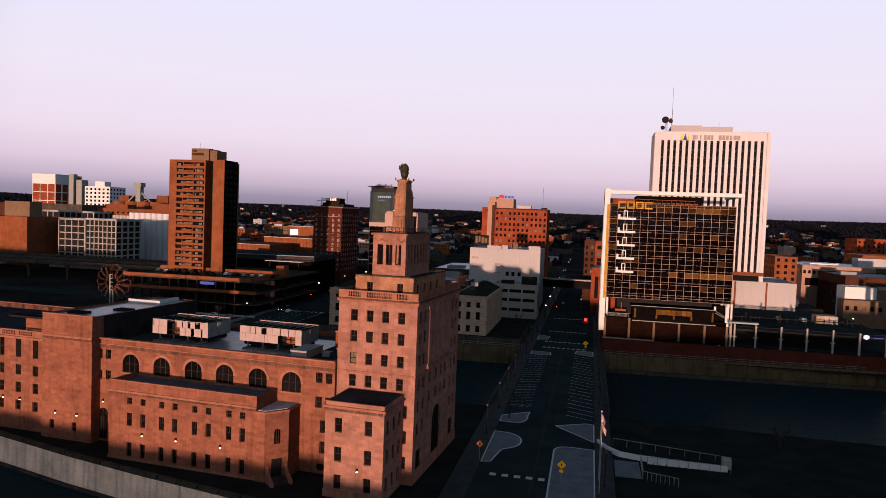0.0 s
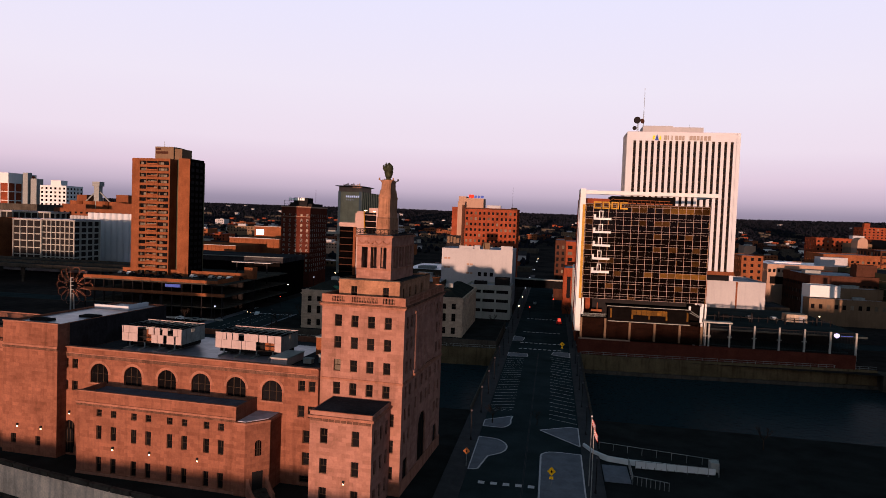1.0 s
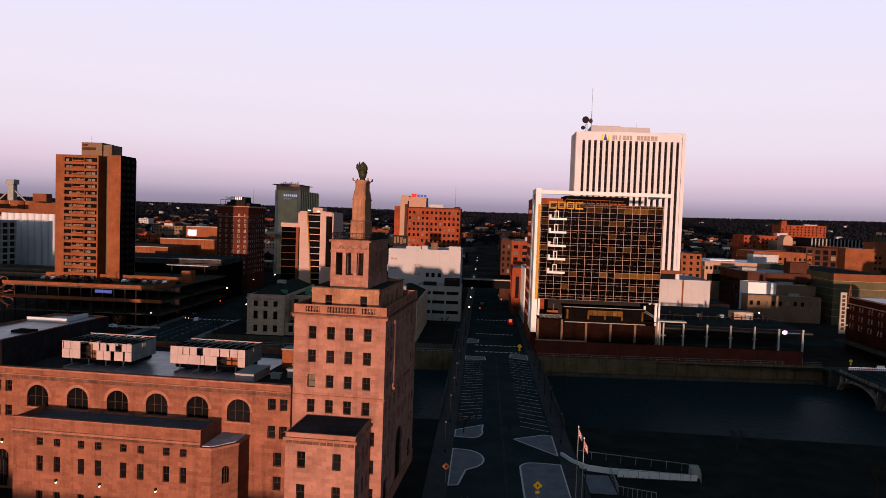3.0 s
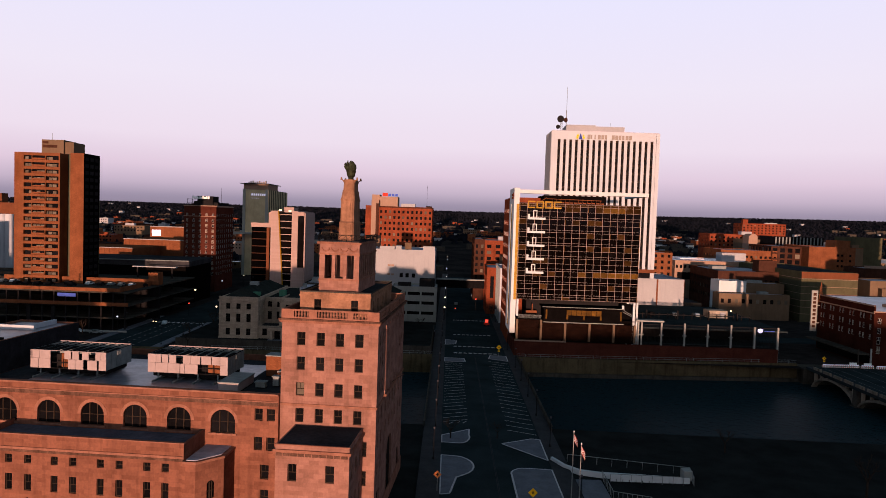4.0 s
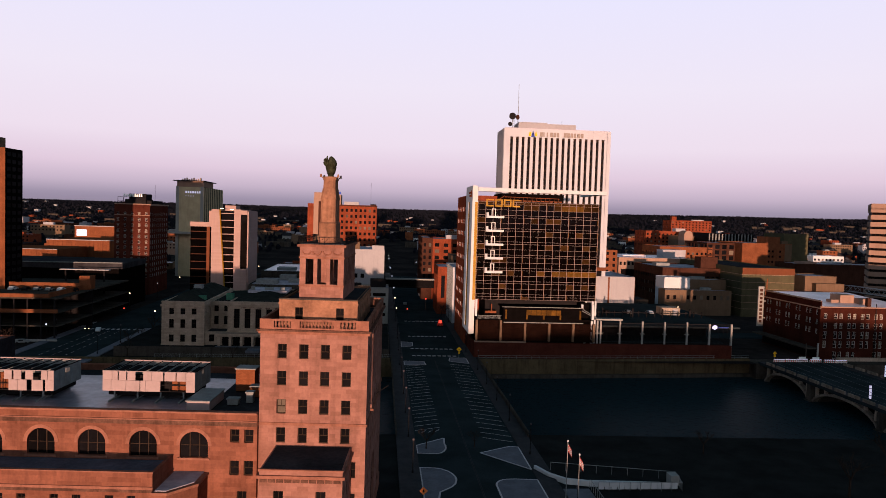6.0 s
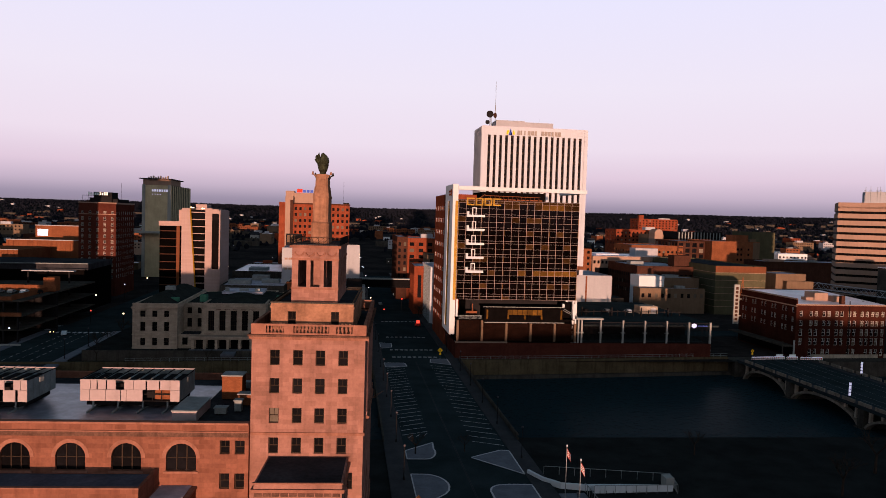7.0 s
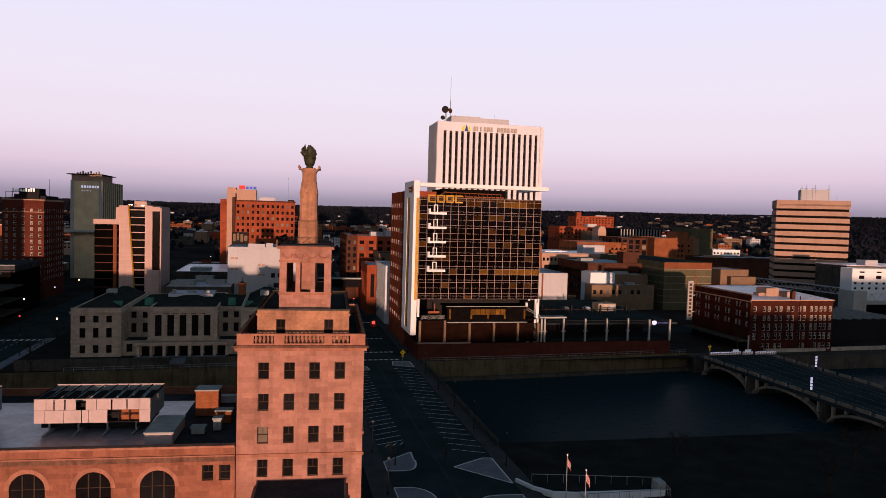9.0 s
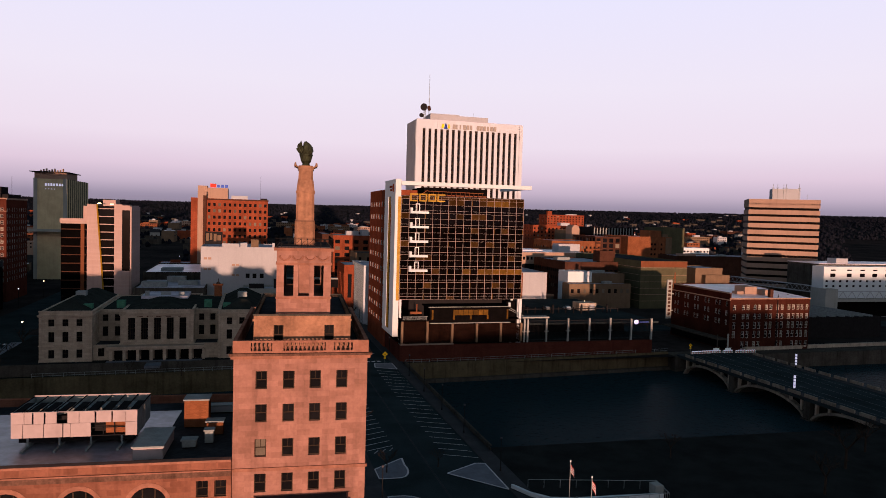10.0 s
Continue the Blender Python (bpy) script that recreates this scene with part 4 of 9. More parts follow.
quad(wing_bm, (WX0, WY0 + 0.5, 20), (WX1, WY0 + 0.5, 20), (WX1, WY0 + 0.5, 18.9), (WX0, WY0 + 0.5, 18.9))
quad(wing_bm, (WX0, WY1 - 0.5, 20), (WX1, WY1 - 0.5, 20), (WX1, WY1 - 0.5, 18.9), (WX0, WY1 - 0.5, 18.9))
part("wing_wall", wing_bm, LIMESTONE_WARM, vets)
for h in wf:
    big = len(h) > 4
    window(vets, face_matrix("front", WX0, WX1, WY0, WY1), h, 0.45, "big" if big else "sash", GLASS)
# moulded arch surrounds
for a, b in ((-96.0, -92.2), (-88.9, -85.2), (-81.9, -78.2), (-75.1, -71.4), (-68.2, -64.5), (-61.4, -57.6)):
    bm = bmesh.new()
    c, r = (a + b) / 2, (b - a) / 2
    n = 14
    for r0, r1, y in ((r + 0.02, r + 0.5, WY0 - 0.05),):
        for k in range(n):
            t0, t1 = math.pi * k / n, math.pi * (k + 1) / n
            pts = [(c + r1 * math.cos(t0), 17.45 - r + r1 * math.sin(t0)), (c + r1 * math.cos(t1), 17.45 - r + r1 * math.sin(t1)), (c + r0 * math.cos(t1), 17.45 - r + r0 * math.sin(t1)), (c + r0 * math.cos(t0), 17.45 - r + r0 * math.sin(t0))]
            lo, hi = [bm.verts.new((x, y, z)) for x, z in pts], [bm.verts.new((x, WY0 + 0.01, z)) for x, z in pts]
            bm.faces.new(lo)
            for i in range(4):
                bm.faces.new((lo[(i + 1) % 4], lo[i], hi[i], hi[(i + 1) % 4]))
    box(bm, a - 0.3, b + 0.3, WY0 - 0.2, WY0 + 0.01, 13.6, 13.88)
    part("arch_moulding", bm, LIMESTONE_TRIM, vets)
part("wing_cornice", boxes((WX0, WX1 - 0.05, WY0 - 0.22, WY0 + 0.01, 18.95, 19.1), (WX0, WX1 - 0.05, WY0 - 0.38, WY0 + 0.6, 20.004, 20.25)), LIMESTONE_TRIM, vets)
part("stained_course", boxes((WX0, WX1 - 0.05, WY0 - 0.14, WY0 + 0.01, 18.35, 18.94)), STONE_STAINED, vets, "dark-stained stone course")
part("wing_roof", boxes((WX0, WX1, WY0 + 0.5, WY1 - 0.5, 18.5, 18.9)), ROOF_DARK, vets)
part("roof_membrane", boxes((WX0 + 8, WX1 - 9, WY0 + 2.6, WY1 - 4.6, 18.904, 18.95)), MEMBRANE, vets, "grey wet-looking roof membrane")

# long low block in front
BX0, BX1, BY0 = -92.9, -62.3, 104.3
lb = []
for a in (4.0, 6.9, 10.9, 13.7, 17.8, 20.6, 24.7, 27.4):
    lb += [(a, a + 1.05, 0.4, 3.0), (a, a + 1.05, 6.1, 8.5), (a, a + 1.05, 10.1, 11.3)]
lw = bmesh.new()
facade(lw, face_matrix("front", BX0, BX1, BY0, WY0), BX1 - BX0, -0.4, 14.2, lb, 0.35)
facade(lw, face_matrix("right", BX0, BX1, BY0, WY0), WY0 - BY0, -0.4, 14.2, [], 0.35)
facade(lw, face_matrix("left", BX0, BX1, BY0, WY0), WY0 - BY0, -0.4, 14.2, [], 0.35)
for q in ((BX0, BX1, BY0, BY0 + 0.4), (BX0, BX0 + 0.4, BY0 + 0.4, WY0), (BX1 - 0.4, BX1, BY0 + 0.4, WY0)):
    box(lw, q[0] + 0.003, q[1] - 0.003, q[2] + 0.003, q[3] - 0.003, 13.0, 14.22)
part("front_block_wall", lw, LIMESTONE_WARM, vets)
for h in lb:
    window(vets, face_matrix("front", BX0, BX1, BY0, WY0), h, 0.35, "sash", GLASS)
window(vets, face_matrix("front", WX0, WX1, WY0, WY1), (1.1, 2.9, 0.2, 4.8, "arch"), -0.06, "big", GLASS)
part("front_block_roof", boxes((BX0 + 0.42, BX1 - 0.42, BY0 + 0.42, WY0 - 0.02, 13.05, 13.45)), ROOF_SKY_TINT, vets)
part("front_block_course", boxes((BX0 - 0.15, BX1 + 0.1, BY0 - 0.2, BY0 + 0.01, 12.15, 12.5), (BX0 - 0.05, BX1 + 0.05, BY0 - 0.08, BY0 + 0.5, 14.23, 14.38), (BX0 - 0.1, BX1, BY0 - 0.14, BY0 + 0.01, -0.3, 0.25)), LIMESTONE_TRIM, vets)
# its chamfered entrance bay
bay = [(BX1, 103.9), (-60.4, 103.9), (-57.6, 107.2), (-57.6, WY0), (BX1, WY0)]
bm = bmesh.new()
prism(bm, bay, -0.4, 11.6)
part("entrance_bay", bm, LIMESTONE_WARM, vets)
bm = bmesh.new()
prism(bm, [(BX1, 103.75), (-60.3, 103.75), (-57.45, 107.1), (-57.45, WY0 - 0.02), (BX1, WY0 - 0.02)], 11.604, 11.95)
part("bay_cornice", bm, LIMESTONE_TRIM, vets)
bm = bmesh.new()
prism(bm, [(BX1 + 0.3, 104.3), (-60.6, 104.3), (-58.1, 107.4), (-58.1, WY0 - 0.1), (BX1 + 0.3, WY0 - 0.1)], 11.954, 12.05)
part("bay_roof", bm, ROOF_GREY, vets)
face = Vector((-57.6 + 60.4, 107.2 - 103.9, 0))
L_bay = face.length
bay_m = Matrix.Translation((-60.4, 103.9, 0)) @ Matrix.Rotation(math.atan2(face.y, face.x), 4, "Z")
window(vets, bay_m, (1.7, 2.8, 6.2, 8.8, "arch"), -0.06, "big", GLASS)
bm = bmesh.new()
for h in ((1.35, 3.15, 0.6, 3.6),):
    box(bm, h[0], h[1], -0.08, 0.04, h[2], h[3])
dr = part("door", bm, METAL_DARK, vets, "dark double entrance door")
dr.matrix_basis = bay_m
bm = bmesh.new()
for k in range(5):
    box(bm, 0.9, 3.6, -2.4 + 0.4 * k, 0.0, -0.4 + 0.2 * k, -0.2 + 0.2 * k)
st_ = part("entrance_step", bm, CONCRETE_DARK, vets)
st_.matrix_basis = bay_m
bm = bmesh.new()
for a in (0.3, 3.65):
    vs = [(-2.9, -0.4), (0.02, -0.4), (0.02, 2.6), (-0.5, 1.8), (-1.6, 0.9), (-2.9, 0.5)]
    lo, hi = [bm.verts.new((a, y, z)) for y, z in vs], [bm.verts.new((a + 0.5, y, z)) for y, z in vs]
    bm.faces.new(lo[::-1])
    bm.faces.new(hi)
    for i in range(6):
        bm.faces.new((lo[i], lo[(i + 1) % 6], hi[(i + 1) % 6], hi[i]))
ck = part("cheek_wall", bm, LIMESTONE_TRIM, vets)
ck.matrix_basis = bay_m

# square annex beside the tower
NX0, NX1, NY0, NY1 = -48.6, -38.3, 102.7, 112.0
nf = [(a, a + 1.25, z, z + 2.4) for a in (1.75, 7.0) for z in (10.6, 5.8, 1.2)] + [(a, a + 1.2, -0.2, 0.6) for a in (1.75, 7.0)]
nr = [(a, a + 1.1, z, z + 2.4) for a in (1.2, 4.1, 6.8) for z in (10.6, 5.8, 1.2)]
block(vets, NX0, NX1, NY0, NY1 - 0.003, -0.4, 15.6, LIMESTONE, ROOF_DARK, {"front": nf, "right": nr}, depth=0.35, parapet=0.0, name="annex_wall", lit=0.1, thick=0.2)
part("annex_cornice", boxes((NX0 - 0.3, NX1 + 0.3, NY0 - 0.3, NY0 + 0.01, 14.6, 15.0), (NX1 - 0.01, NX1 + 0.3, NY0 + 0.01, NY1, 14.6, 15.0), (NX0 - 0.3, NX0 + 0.01, NY0 + 0.01, NY1, 14.6, 15.0),
                         (NX0 - 0.14, NX1 + 0.14, NY0 - 0.14, NY0 + 0.16, 15.604, 15.74),
                         (NX0 - 0.12, NX1 + 0.12, NY0 - 0.12, NY0 + 0.01, -0.4, 1.0)), LIMESTONE_TRIM, vets)

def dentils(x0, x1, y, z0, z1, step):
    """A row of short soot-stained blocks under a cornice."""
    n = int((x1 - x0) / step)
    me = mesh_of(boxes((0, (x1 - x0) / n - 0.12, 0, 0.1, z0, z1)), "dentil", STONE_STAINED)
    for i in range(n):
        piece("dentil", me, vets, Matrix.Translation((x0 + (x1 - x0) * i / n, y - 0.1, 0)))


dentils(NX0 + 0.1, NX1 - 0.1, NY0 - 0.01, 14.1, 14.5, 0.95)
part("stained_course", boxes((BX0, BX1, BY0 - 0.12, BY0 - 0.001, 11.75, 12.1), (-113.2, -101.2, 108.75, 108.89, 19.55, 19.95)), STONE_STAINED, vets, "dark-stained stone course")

# tall stage block and the far wing
GX0, GX1, GY0, GY1 = -113.2, -101.2, 108.9, 141.0
gf = [(a, a + 1.1, 1.6, 3.4) for a in (2.0, 7.4)]
block(vets, GX0, GX1, GY0, GY1, -0.4, 24.4, LIMESTONE_WARM, MEMBRANE, {"front": gf}, depth=0.35, parapet=0.35, name="stage_wall", glass=GLASS, thick=0.5)
part("stage_course", boxes((GX0, GX1, GY0 - 0.2, GY0 + 0.01, 20.0, 20.35), (GX0 - 0.08, GX1 + 0.08, GY0 - 0.08, GY0 + 0.5, 24.404, 24.6)), LIMESTONE_TRIM, vets)
# dark sheet paints the shade of the wall turned from the sun
part("tarred_wall", boxes((GX1 + 0.003, GX1 + 0.06, WY0 + 0.6, GY1 - 0.1, 18.96, 24.38)), SIDE_SHADE, vets, "dark sheet with the side wall's shade painted in")
part("roof_parapet", boxes((GX0 + 0.5, GX1 - 3, GY1 - 9.0, GY1 - 8.4, 24.06, 24.9), (GX1 - 4.5, GX1 - 3.9, GY1 - 8.4, GY1 - 1, 24.06, 24.9)), PANEL_WHITE, vets)
part("skylight", boxes((GX0 + 2, GX0 + 6, GY0 + 4, GY0 + 6.2, 24.06, 24.45), (GX1 - 5, GX1 - 1.6, GY0 + 11, GY0 + 13.5, 24.06, 24.45)), METAL_DARK, vets)
HX0, HX1, HY0, HY1 = -170.0, -113.2, 110.4, 140.0
hf = []
for i in range(9):
    a = 56.8 - 3.9 - 4.35 * i
    hf += [(a, a + 1.35, z, z + t) for z, t in ((14.6, 3.9), (11.0, 2.1), (7.4, 2.1), (3.8, 2.0))]
block(vets, HX0, HX1, HY0, HY1, -0.4, 18.9, LIMESTONE_WARM, ROOF_DARK, {"front": hf}, depth=0.35, parapet=0.1, name="far_wing_wall", lit=0.08)
balustrade(HX0, HX1 - 0.01, HY0, HY1, 18.91, 20.2, [("front", 1.5 + 4.35 * i, 4.9 + 4.35 * i) for i in range(12)], vets)
course("far_wing_cornice", HX0, HX1, HY0, HY1, 18.4, 18.85, 0.3)
part("far_penthouse", boxes((HX1 - 9, HX1 - 0.1, HY0 + 3, HY0 + 12, 18.9, 22.4)), LIMESTONE_WARM, vets)
part("canopy", boxes((HX1 - 12, HX1 + 1.5, HY0 + 1.6, HY0 + 4, 22.41, 22.8)), METAL_DARK, vets)


# wall lamps on the river front
def wall_lamp(x, y, z):
    ob = thing("wall_lamp", pose(x, y, z), "small glowing wall lamp on limestone", "wall lamp", "river front wall lamps")
    bm = bmesh.new()
    box(bm, -0.16, 0.16, -0.3, -0.001, 0.1, 0.5)
    part("housing", bm, METAL_DARK, ob)
    bm = bmesh.new()
    cyl(bm, 0, -0.17, -0.12, 0.098, 0.12, 0.14, 8)
    part("bulb", bm, WARM_GLOW, ob)


for x in (-85.5, -78.3, -69.2):
    wall_lamp(x, BY0, 4.6)
for x in (-109.7, -104.5):
    wall_lamp(x, GY0, 4.9)
for x in (-124.6, -120.2):
    wall_lamp(x, HY0, 6.0)
wall_lamp(-42.7, NY0, 4.6)
wall_lamp(-100.4, WY0, 7.6)


# rooftop plant
def screen_unit(x, y, w, d, h, seed):
    """A cooling unit behind pale louvre panels, raised on steel legs, with open slats on top."""
    ob = thing("rooftop_unit", pose(x, y, 18.95), "pale pink metal rooftop unit raised on steel legs", "rooftop unit", "screened rooftop units")
    z0, t = 1.3, 0.12
    # panels of the upper and lower row by shares of the width; the gaps between them stay open
    if seed == 1:
        upper = ((0, 0.012), (0.024, 0.12), (0.124, 0.265), (0.45, 0.535), (0.555, 0.64), (0.685, 0.77), (0.86, 0.93), (0.934, 1.0))
        lower = ((0, 0.105), (0.109, 0.265), (0.50, 0.60), (0.604, 0.70), (0.755, 0.88), (0.905, 1.0))
    else:
        upper = ((0, 0.10), (0.104, 0.163), (0.175, 0.255), (0.268, 0.355), (0.44, 0.53), (0.534, 0.655), (0.67, 0.79), (0.802, 0.90), (0.904, 1.0))
        lower = ((0, 0.09), (0.094, 0.25), (0.254, 0.40), (0.408, 0.46), (0.464, 0.625), (0.905, 1.0))
    fr = bmesh.new()
    for row, a, b in ((lower, z0, z0 + h * 0.545), (upper, z0 + h * 0.555, z0 + h)):
        for p, q in row:
            box(fr, w * p, w * q, 0, t, a, b)
    part("front_panel", fr, METAL_PINK, ob)
    n = 5
    part("side_panel", boxes(*[(w - t, w, t + 0.02 + (d - t) * i / n, (d - 0.06) * (i + 1) / n, z0, z0 + h) for i in range(n)], (0, t, t + 0.02, d, z0, z0 + h), (t, w - t, d - t, d, z0, z0 + h)), METAL_GREY, ob)
    o0, o1 = (0.27, 0.50) if seed == 1 else (0.63, 0.90)
    part("machine", boxes((w * (o0 + 0.1), w * (o1 + 0.02), 0.9, 1.6, z0 + 0.1, z0 + h * 0.8)), BRICK_ORANGE, ob)
    part("housing", boxes((0.6, w - 0.6, 1.7, d - 0.8, z0 + 0.1, z0 + h * 0.7)), METAL_DARK, ob)
    # dark box fills the gap under the unit with its shade
    part("under_frame", boxes((0.5, w - 0.5, 0.9, d - 0.6, 0.5, z0 - 0.03)), METAL_DARK, ob)
    part("tray", boxes((0.15, w - 0.15, 0.15, d - 0.15, z0 - 0.02, z0 + 0.08)), METAL_DARK, ob)
    part("brace", boxes(*[(w * (o0 + (o1 - o0) * k / 3) - 0.05, w * (o0 + (o1 - o0) * k / 3) + 0.05, 0.3, 0.4, z0 + 0.1, z0 + h * 0.54) for k in (1, 2)], (w * o0, w * o1, 0.3, 0.4, z0 + h * 0.3, z0 + h * 0.34)), METAL_DARK, ob)
    top = bmesh.new()
    for i in range(9):
        x_ = 0.5 + (w - 1.0) * i / 8
        box(top, x_ - 0.42, x_ + 0.42, 0.6, d * 0.62, z0 + h - 0.12, z0 + h - 0.02)
    for i in range(10):
        x_ = w * i / 9
        box(top, x_ - 0.06, x_ + 0.06, 0.14, d - 0.14, z0 + h + 0.003, z0 + h + 0.1)
    part("top_slat", top, METAL_DARK, ob)
    part("top_rim", boxes((0, w, d - 0.12, d + 0.05, z0 + h + 0.003, z0 + h + 0.18), (0, w, -0.02, 0.13, z0 + h + 0.003, z0 + h + 0.08)), METAL_PINK, ob)
    fans = bmesh.new()
    for i in range(5):
        cyl(fans, w * (i + 0.5) / 5, d * 0.5, z0 + h * 0.7 + 0.003, z0 + h * 0.93, d * 0.2, d * 0.2, 14)
    part("fan_ring", fans, METAL_GREY, ob)
    legs = bmesh.new()
    for i in range(4):
        u_ = w * (0.12 + 0.25 * i)
        box(legs, u_ - 0.12, u_ + 0.12, -1.6, d + 0.8, 0.003, 0.28)
        for yy in (0.3, d - 0.5):
            box(legs, u_ - 0.1, u_ + 0.1, yy, yy + 0.2, 0.28, z0)
    part("steel_leg", legs, METAL_GREY, ob)
    return ob


screen_unit(-96.0, 119.6, 13.1, 8.0, 2.95, 1)
screen_unit(-76.3, 120.7, 13.6, 7.4, 2.95, 2)


def duct_unit(x, y, w, d, h, material, label, z=18.9):
    ob = thing("roof_duct", pose(x, y, z), label, "roof vent")
    part("body", boxes((0, w, 0, d, 0.15, h)), material, ob, bevel=0.04)
    part("hood", boxes((-0.12, w + 0.12, -0.12, d + 0.12, h + 0.003, h + 0.18)), METAL_GREY, ob)
    part("base", boxes((0.1, w - 0.1, 0.1, d - 0.1, 0, 0.148)), METAL_DARK, ob)
    return ob


duct_unit(-62.0, 115.3, 3.2, 7.0, 1.5, METAL_PINK, "low pale metal roof duct with ribbed top")
duct_unit(-58.4, 127.0, 3.0, 2.6, 3.6, BRICK_ORANGE, "rust orange metal roof unit")
duct_unit(-55.0, 120.4, 1.0, 1.0, 1.6, METAL_GREY, "small grey metal roof vent")
duct_unit(-57.4, 119.0, 1.6, 1.2, 0.9, METAL_GREY, "low grey metal roof box")
duct_unit(-55.2, 123.6, 2.0, 1.4, 1.7, BRICK_ORANGE, "rust orange roof fan box")
duct_unit(-57.5, 133.5, 5.0, 1.2, 1.0, PANEL_PINK, "long pale roof curb")
duct_unit(-44.4, 131.5, 1.6, 1.6, 1.2, METAL_DARK, "dark metal roof hatch box", 35.1)


# ---- the glass office block on the bank ----
crst = thing("glass_office", GRID.copy(), "glass curtain-wall office with white frame and gold details", "office building")
CU0, CU1, CV0, CV1, CZ0, CZ1 = 13.9, 57.1, 19.6, 52.0, 19.3, 53.6
part("core", boxes((CU0 + 0.4, CU1 - 0.4, CV0 + 0.6, CV1, CZ0 + 0.1, CZ1 - 0.1), (CU0 + 4, CU1 - 3, CV0 + 3, CV1, 0, CZ0 + 0.1)), METAL_DARK, crst)
NB, NF = 16, 9
BW = (CU1 - CU0) / NB
FH = (CZ1 - CZ0) / 7.4
floors = []
z = CZ1
k = 0
while z > CZ0 + 0.5:
    floors.append(z)
    z -= FH
pane_meshes = {}


def pane_mesh(w, h, material):
    key = (round(w, 3), round(h, 3), material.name)
    if key not in pane_meshes:
        pane_meshes[key] = mesh_of(boxes((0, w, 0, 0.06, 0, h)), "pane", material)
    return pane_meshes[key]


rnd = random.Random(5)
levels = [CZ1]
for f in floors:
    for d in (0.85, 2.75, FH):
        zz = max(CZ0, f - d)
        if zz < levels[-1] - 0.2:
            levels.append(zz)
panes = set()
for j, (za, zb) in enumerate(zip(levels, levels[1:])):
    for i in range(NB):
        # gold panes put the sun's reflection into the glass colour
        m_ = GLASS_FACADE
        fl, kind_ = j // 3, j % 3
        if kind_ == 0 and fl == 0:
            m_ = AMBER_DIM
        elif kind_ == 1:
            if fl == 0 and i >= 10:
                m_ = GOLD_PANEL if rnd.random() < 0.5 else AMBER_DIM
            elif fl in (0, 1, 2) and 6 <= i <= 9:
                m_ = AMBER_DIM if rnd.random() < 0.6 else GLASS_FACADE
            elif fl == 5 and i >= 8:
                m_ = GOLD_PANEL if rnd.random() < 0.85 else GLASS_FACADE
            elif rnd.random() < 0.12:
                m_ = AMBER_DIM
        piece("pane", pane_mesh(BW - 0.05, za - zb - 0.05, m_), crst, Matrix.Translation((CU0 + i * BW + 0.025, CV0 + 0.06, zb + 0.025)))
vm = mesh_of(boxes((-0.045, 0.045, -0.12, 0.12, CZ0, CZ1)), "mullion", MULLION)
for i in range(NB + 1):
    piece("mullion", vm, crst, Matrix.Translation((CU0 + i * BW, CV0, 0)))
hm = mesh_of(boxes((CU0, CU1, CV0 - 0.1, CV0 + 0.1, -0.035, 0.035)), "transom", MULLION)
for zz in levels:
    piece("transom", hm, crst, Matrix.Translation((0, 0, zz)))
gm = mesh_of(boxes((-0.1, 0.1, CV0 - 0.2, CV0 - 0.165, 0, 1.8)), "gold_fin", GOLD_PANEL)
for j, f in enumerate(floors):
    for i in (0, 3, 6, 9, 12, 16):
        piece("gold_fin", gm, crst, Matrix.Translation((CU0 + i * BW + 0.2 * (1 if i < 16 else -1), 0, max(CZ0, f - 2.7))))
# right side of the curtain wall
bm = bmesh.new()
box(bm, CU1 - 0.38, CU1, CV0 + 0.2, CV1, CZ0, CZ1)
part("side_glass", bm, GLASS_FACADE, crst)
bm = bmesh.new()
for zz in levels:
    box(bm, CU1, CU1 + 0.1, CV0 + 0.2, CV1, zz - 0.06, zz + 0.06)
for i in range(12):
    box(bm, CU1, CU1 + 0.12, CV0 + 0.2 + i * 2.8, CV0 + 0.32 + i * 2.8, CZ0, CZ1)
part("side_mullion", bm, MULLION, crst)
part("roof", boxes((CU0, CU1, CV0 + 0.2, CV1, CZ1 + 0.004, CZ1 + 0.25)), ROOF_DARK, crst)
# white frame: fin with gold slots, and the long top beam
fin = bmesh.new()
fh = [(6.4, 11.6, 8.6, 53.4)]
facade(fin, face_matrix("left", 11.8, 13.7, 19.3, 37.6), 18.3, 7.0, 59.0, fh, 0.15)
for a in ((11.8, 13.7, 19.3),):
    quad(fin, (11.8, 19.3, 7.0), (13.7, 19.3, 7.0), (13.7, 19.3, 59.0), (11.8, 19.3, 59.0))
    quad(fin, (13.7, 19.3, 7.0), (13.7, 37.6, 7.0), (13.7, 37.6, 59.0), (13.7, 19.3, 59.0))
    quad(fin, (13.7, 37.6, 7.0), (11.8, 37.6, 7.0), (11.8, 37.6, 59.0), (13.7, 37.6, 59.0))
    quad(fin, (11.8, 19.3, 59.0), (13.7, 19.3, 59.0), (13.7, 37.6, 59.0), (11.8, 37.6, 59.0))
    quad(fin, (11.8, 19.3, 7.0), (11.8, 37.6, 7.0), (13.7, 37.6, 7.0), (13.7, 19.3, 7.0))
part("white_fin", fin, WHITE_PAINT, crst, "white metal-clad vertical fin")
for h in fh:
    bm = bmesh.new()
    box(bm, 11.95, 12.0, 37.6 - h[1] + 2.0, 37.6 - h[0], h[2], h[3])
    part("gold_slot", bm, AMBER, crst, "gold glass slot in the fin")
    part("dark_slot", boxes((11.95, 12.0, 37.6 - h[1], 37.6 - h[1] + 1.98, h[2], h[3])), GLASS_FACADE, crst)
part("gold_edge", boxes((12.75, 13.66, 19.2, 19.29, 19.0, 53.3)), AMBER, crst, "bright amber glass edge strip")
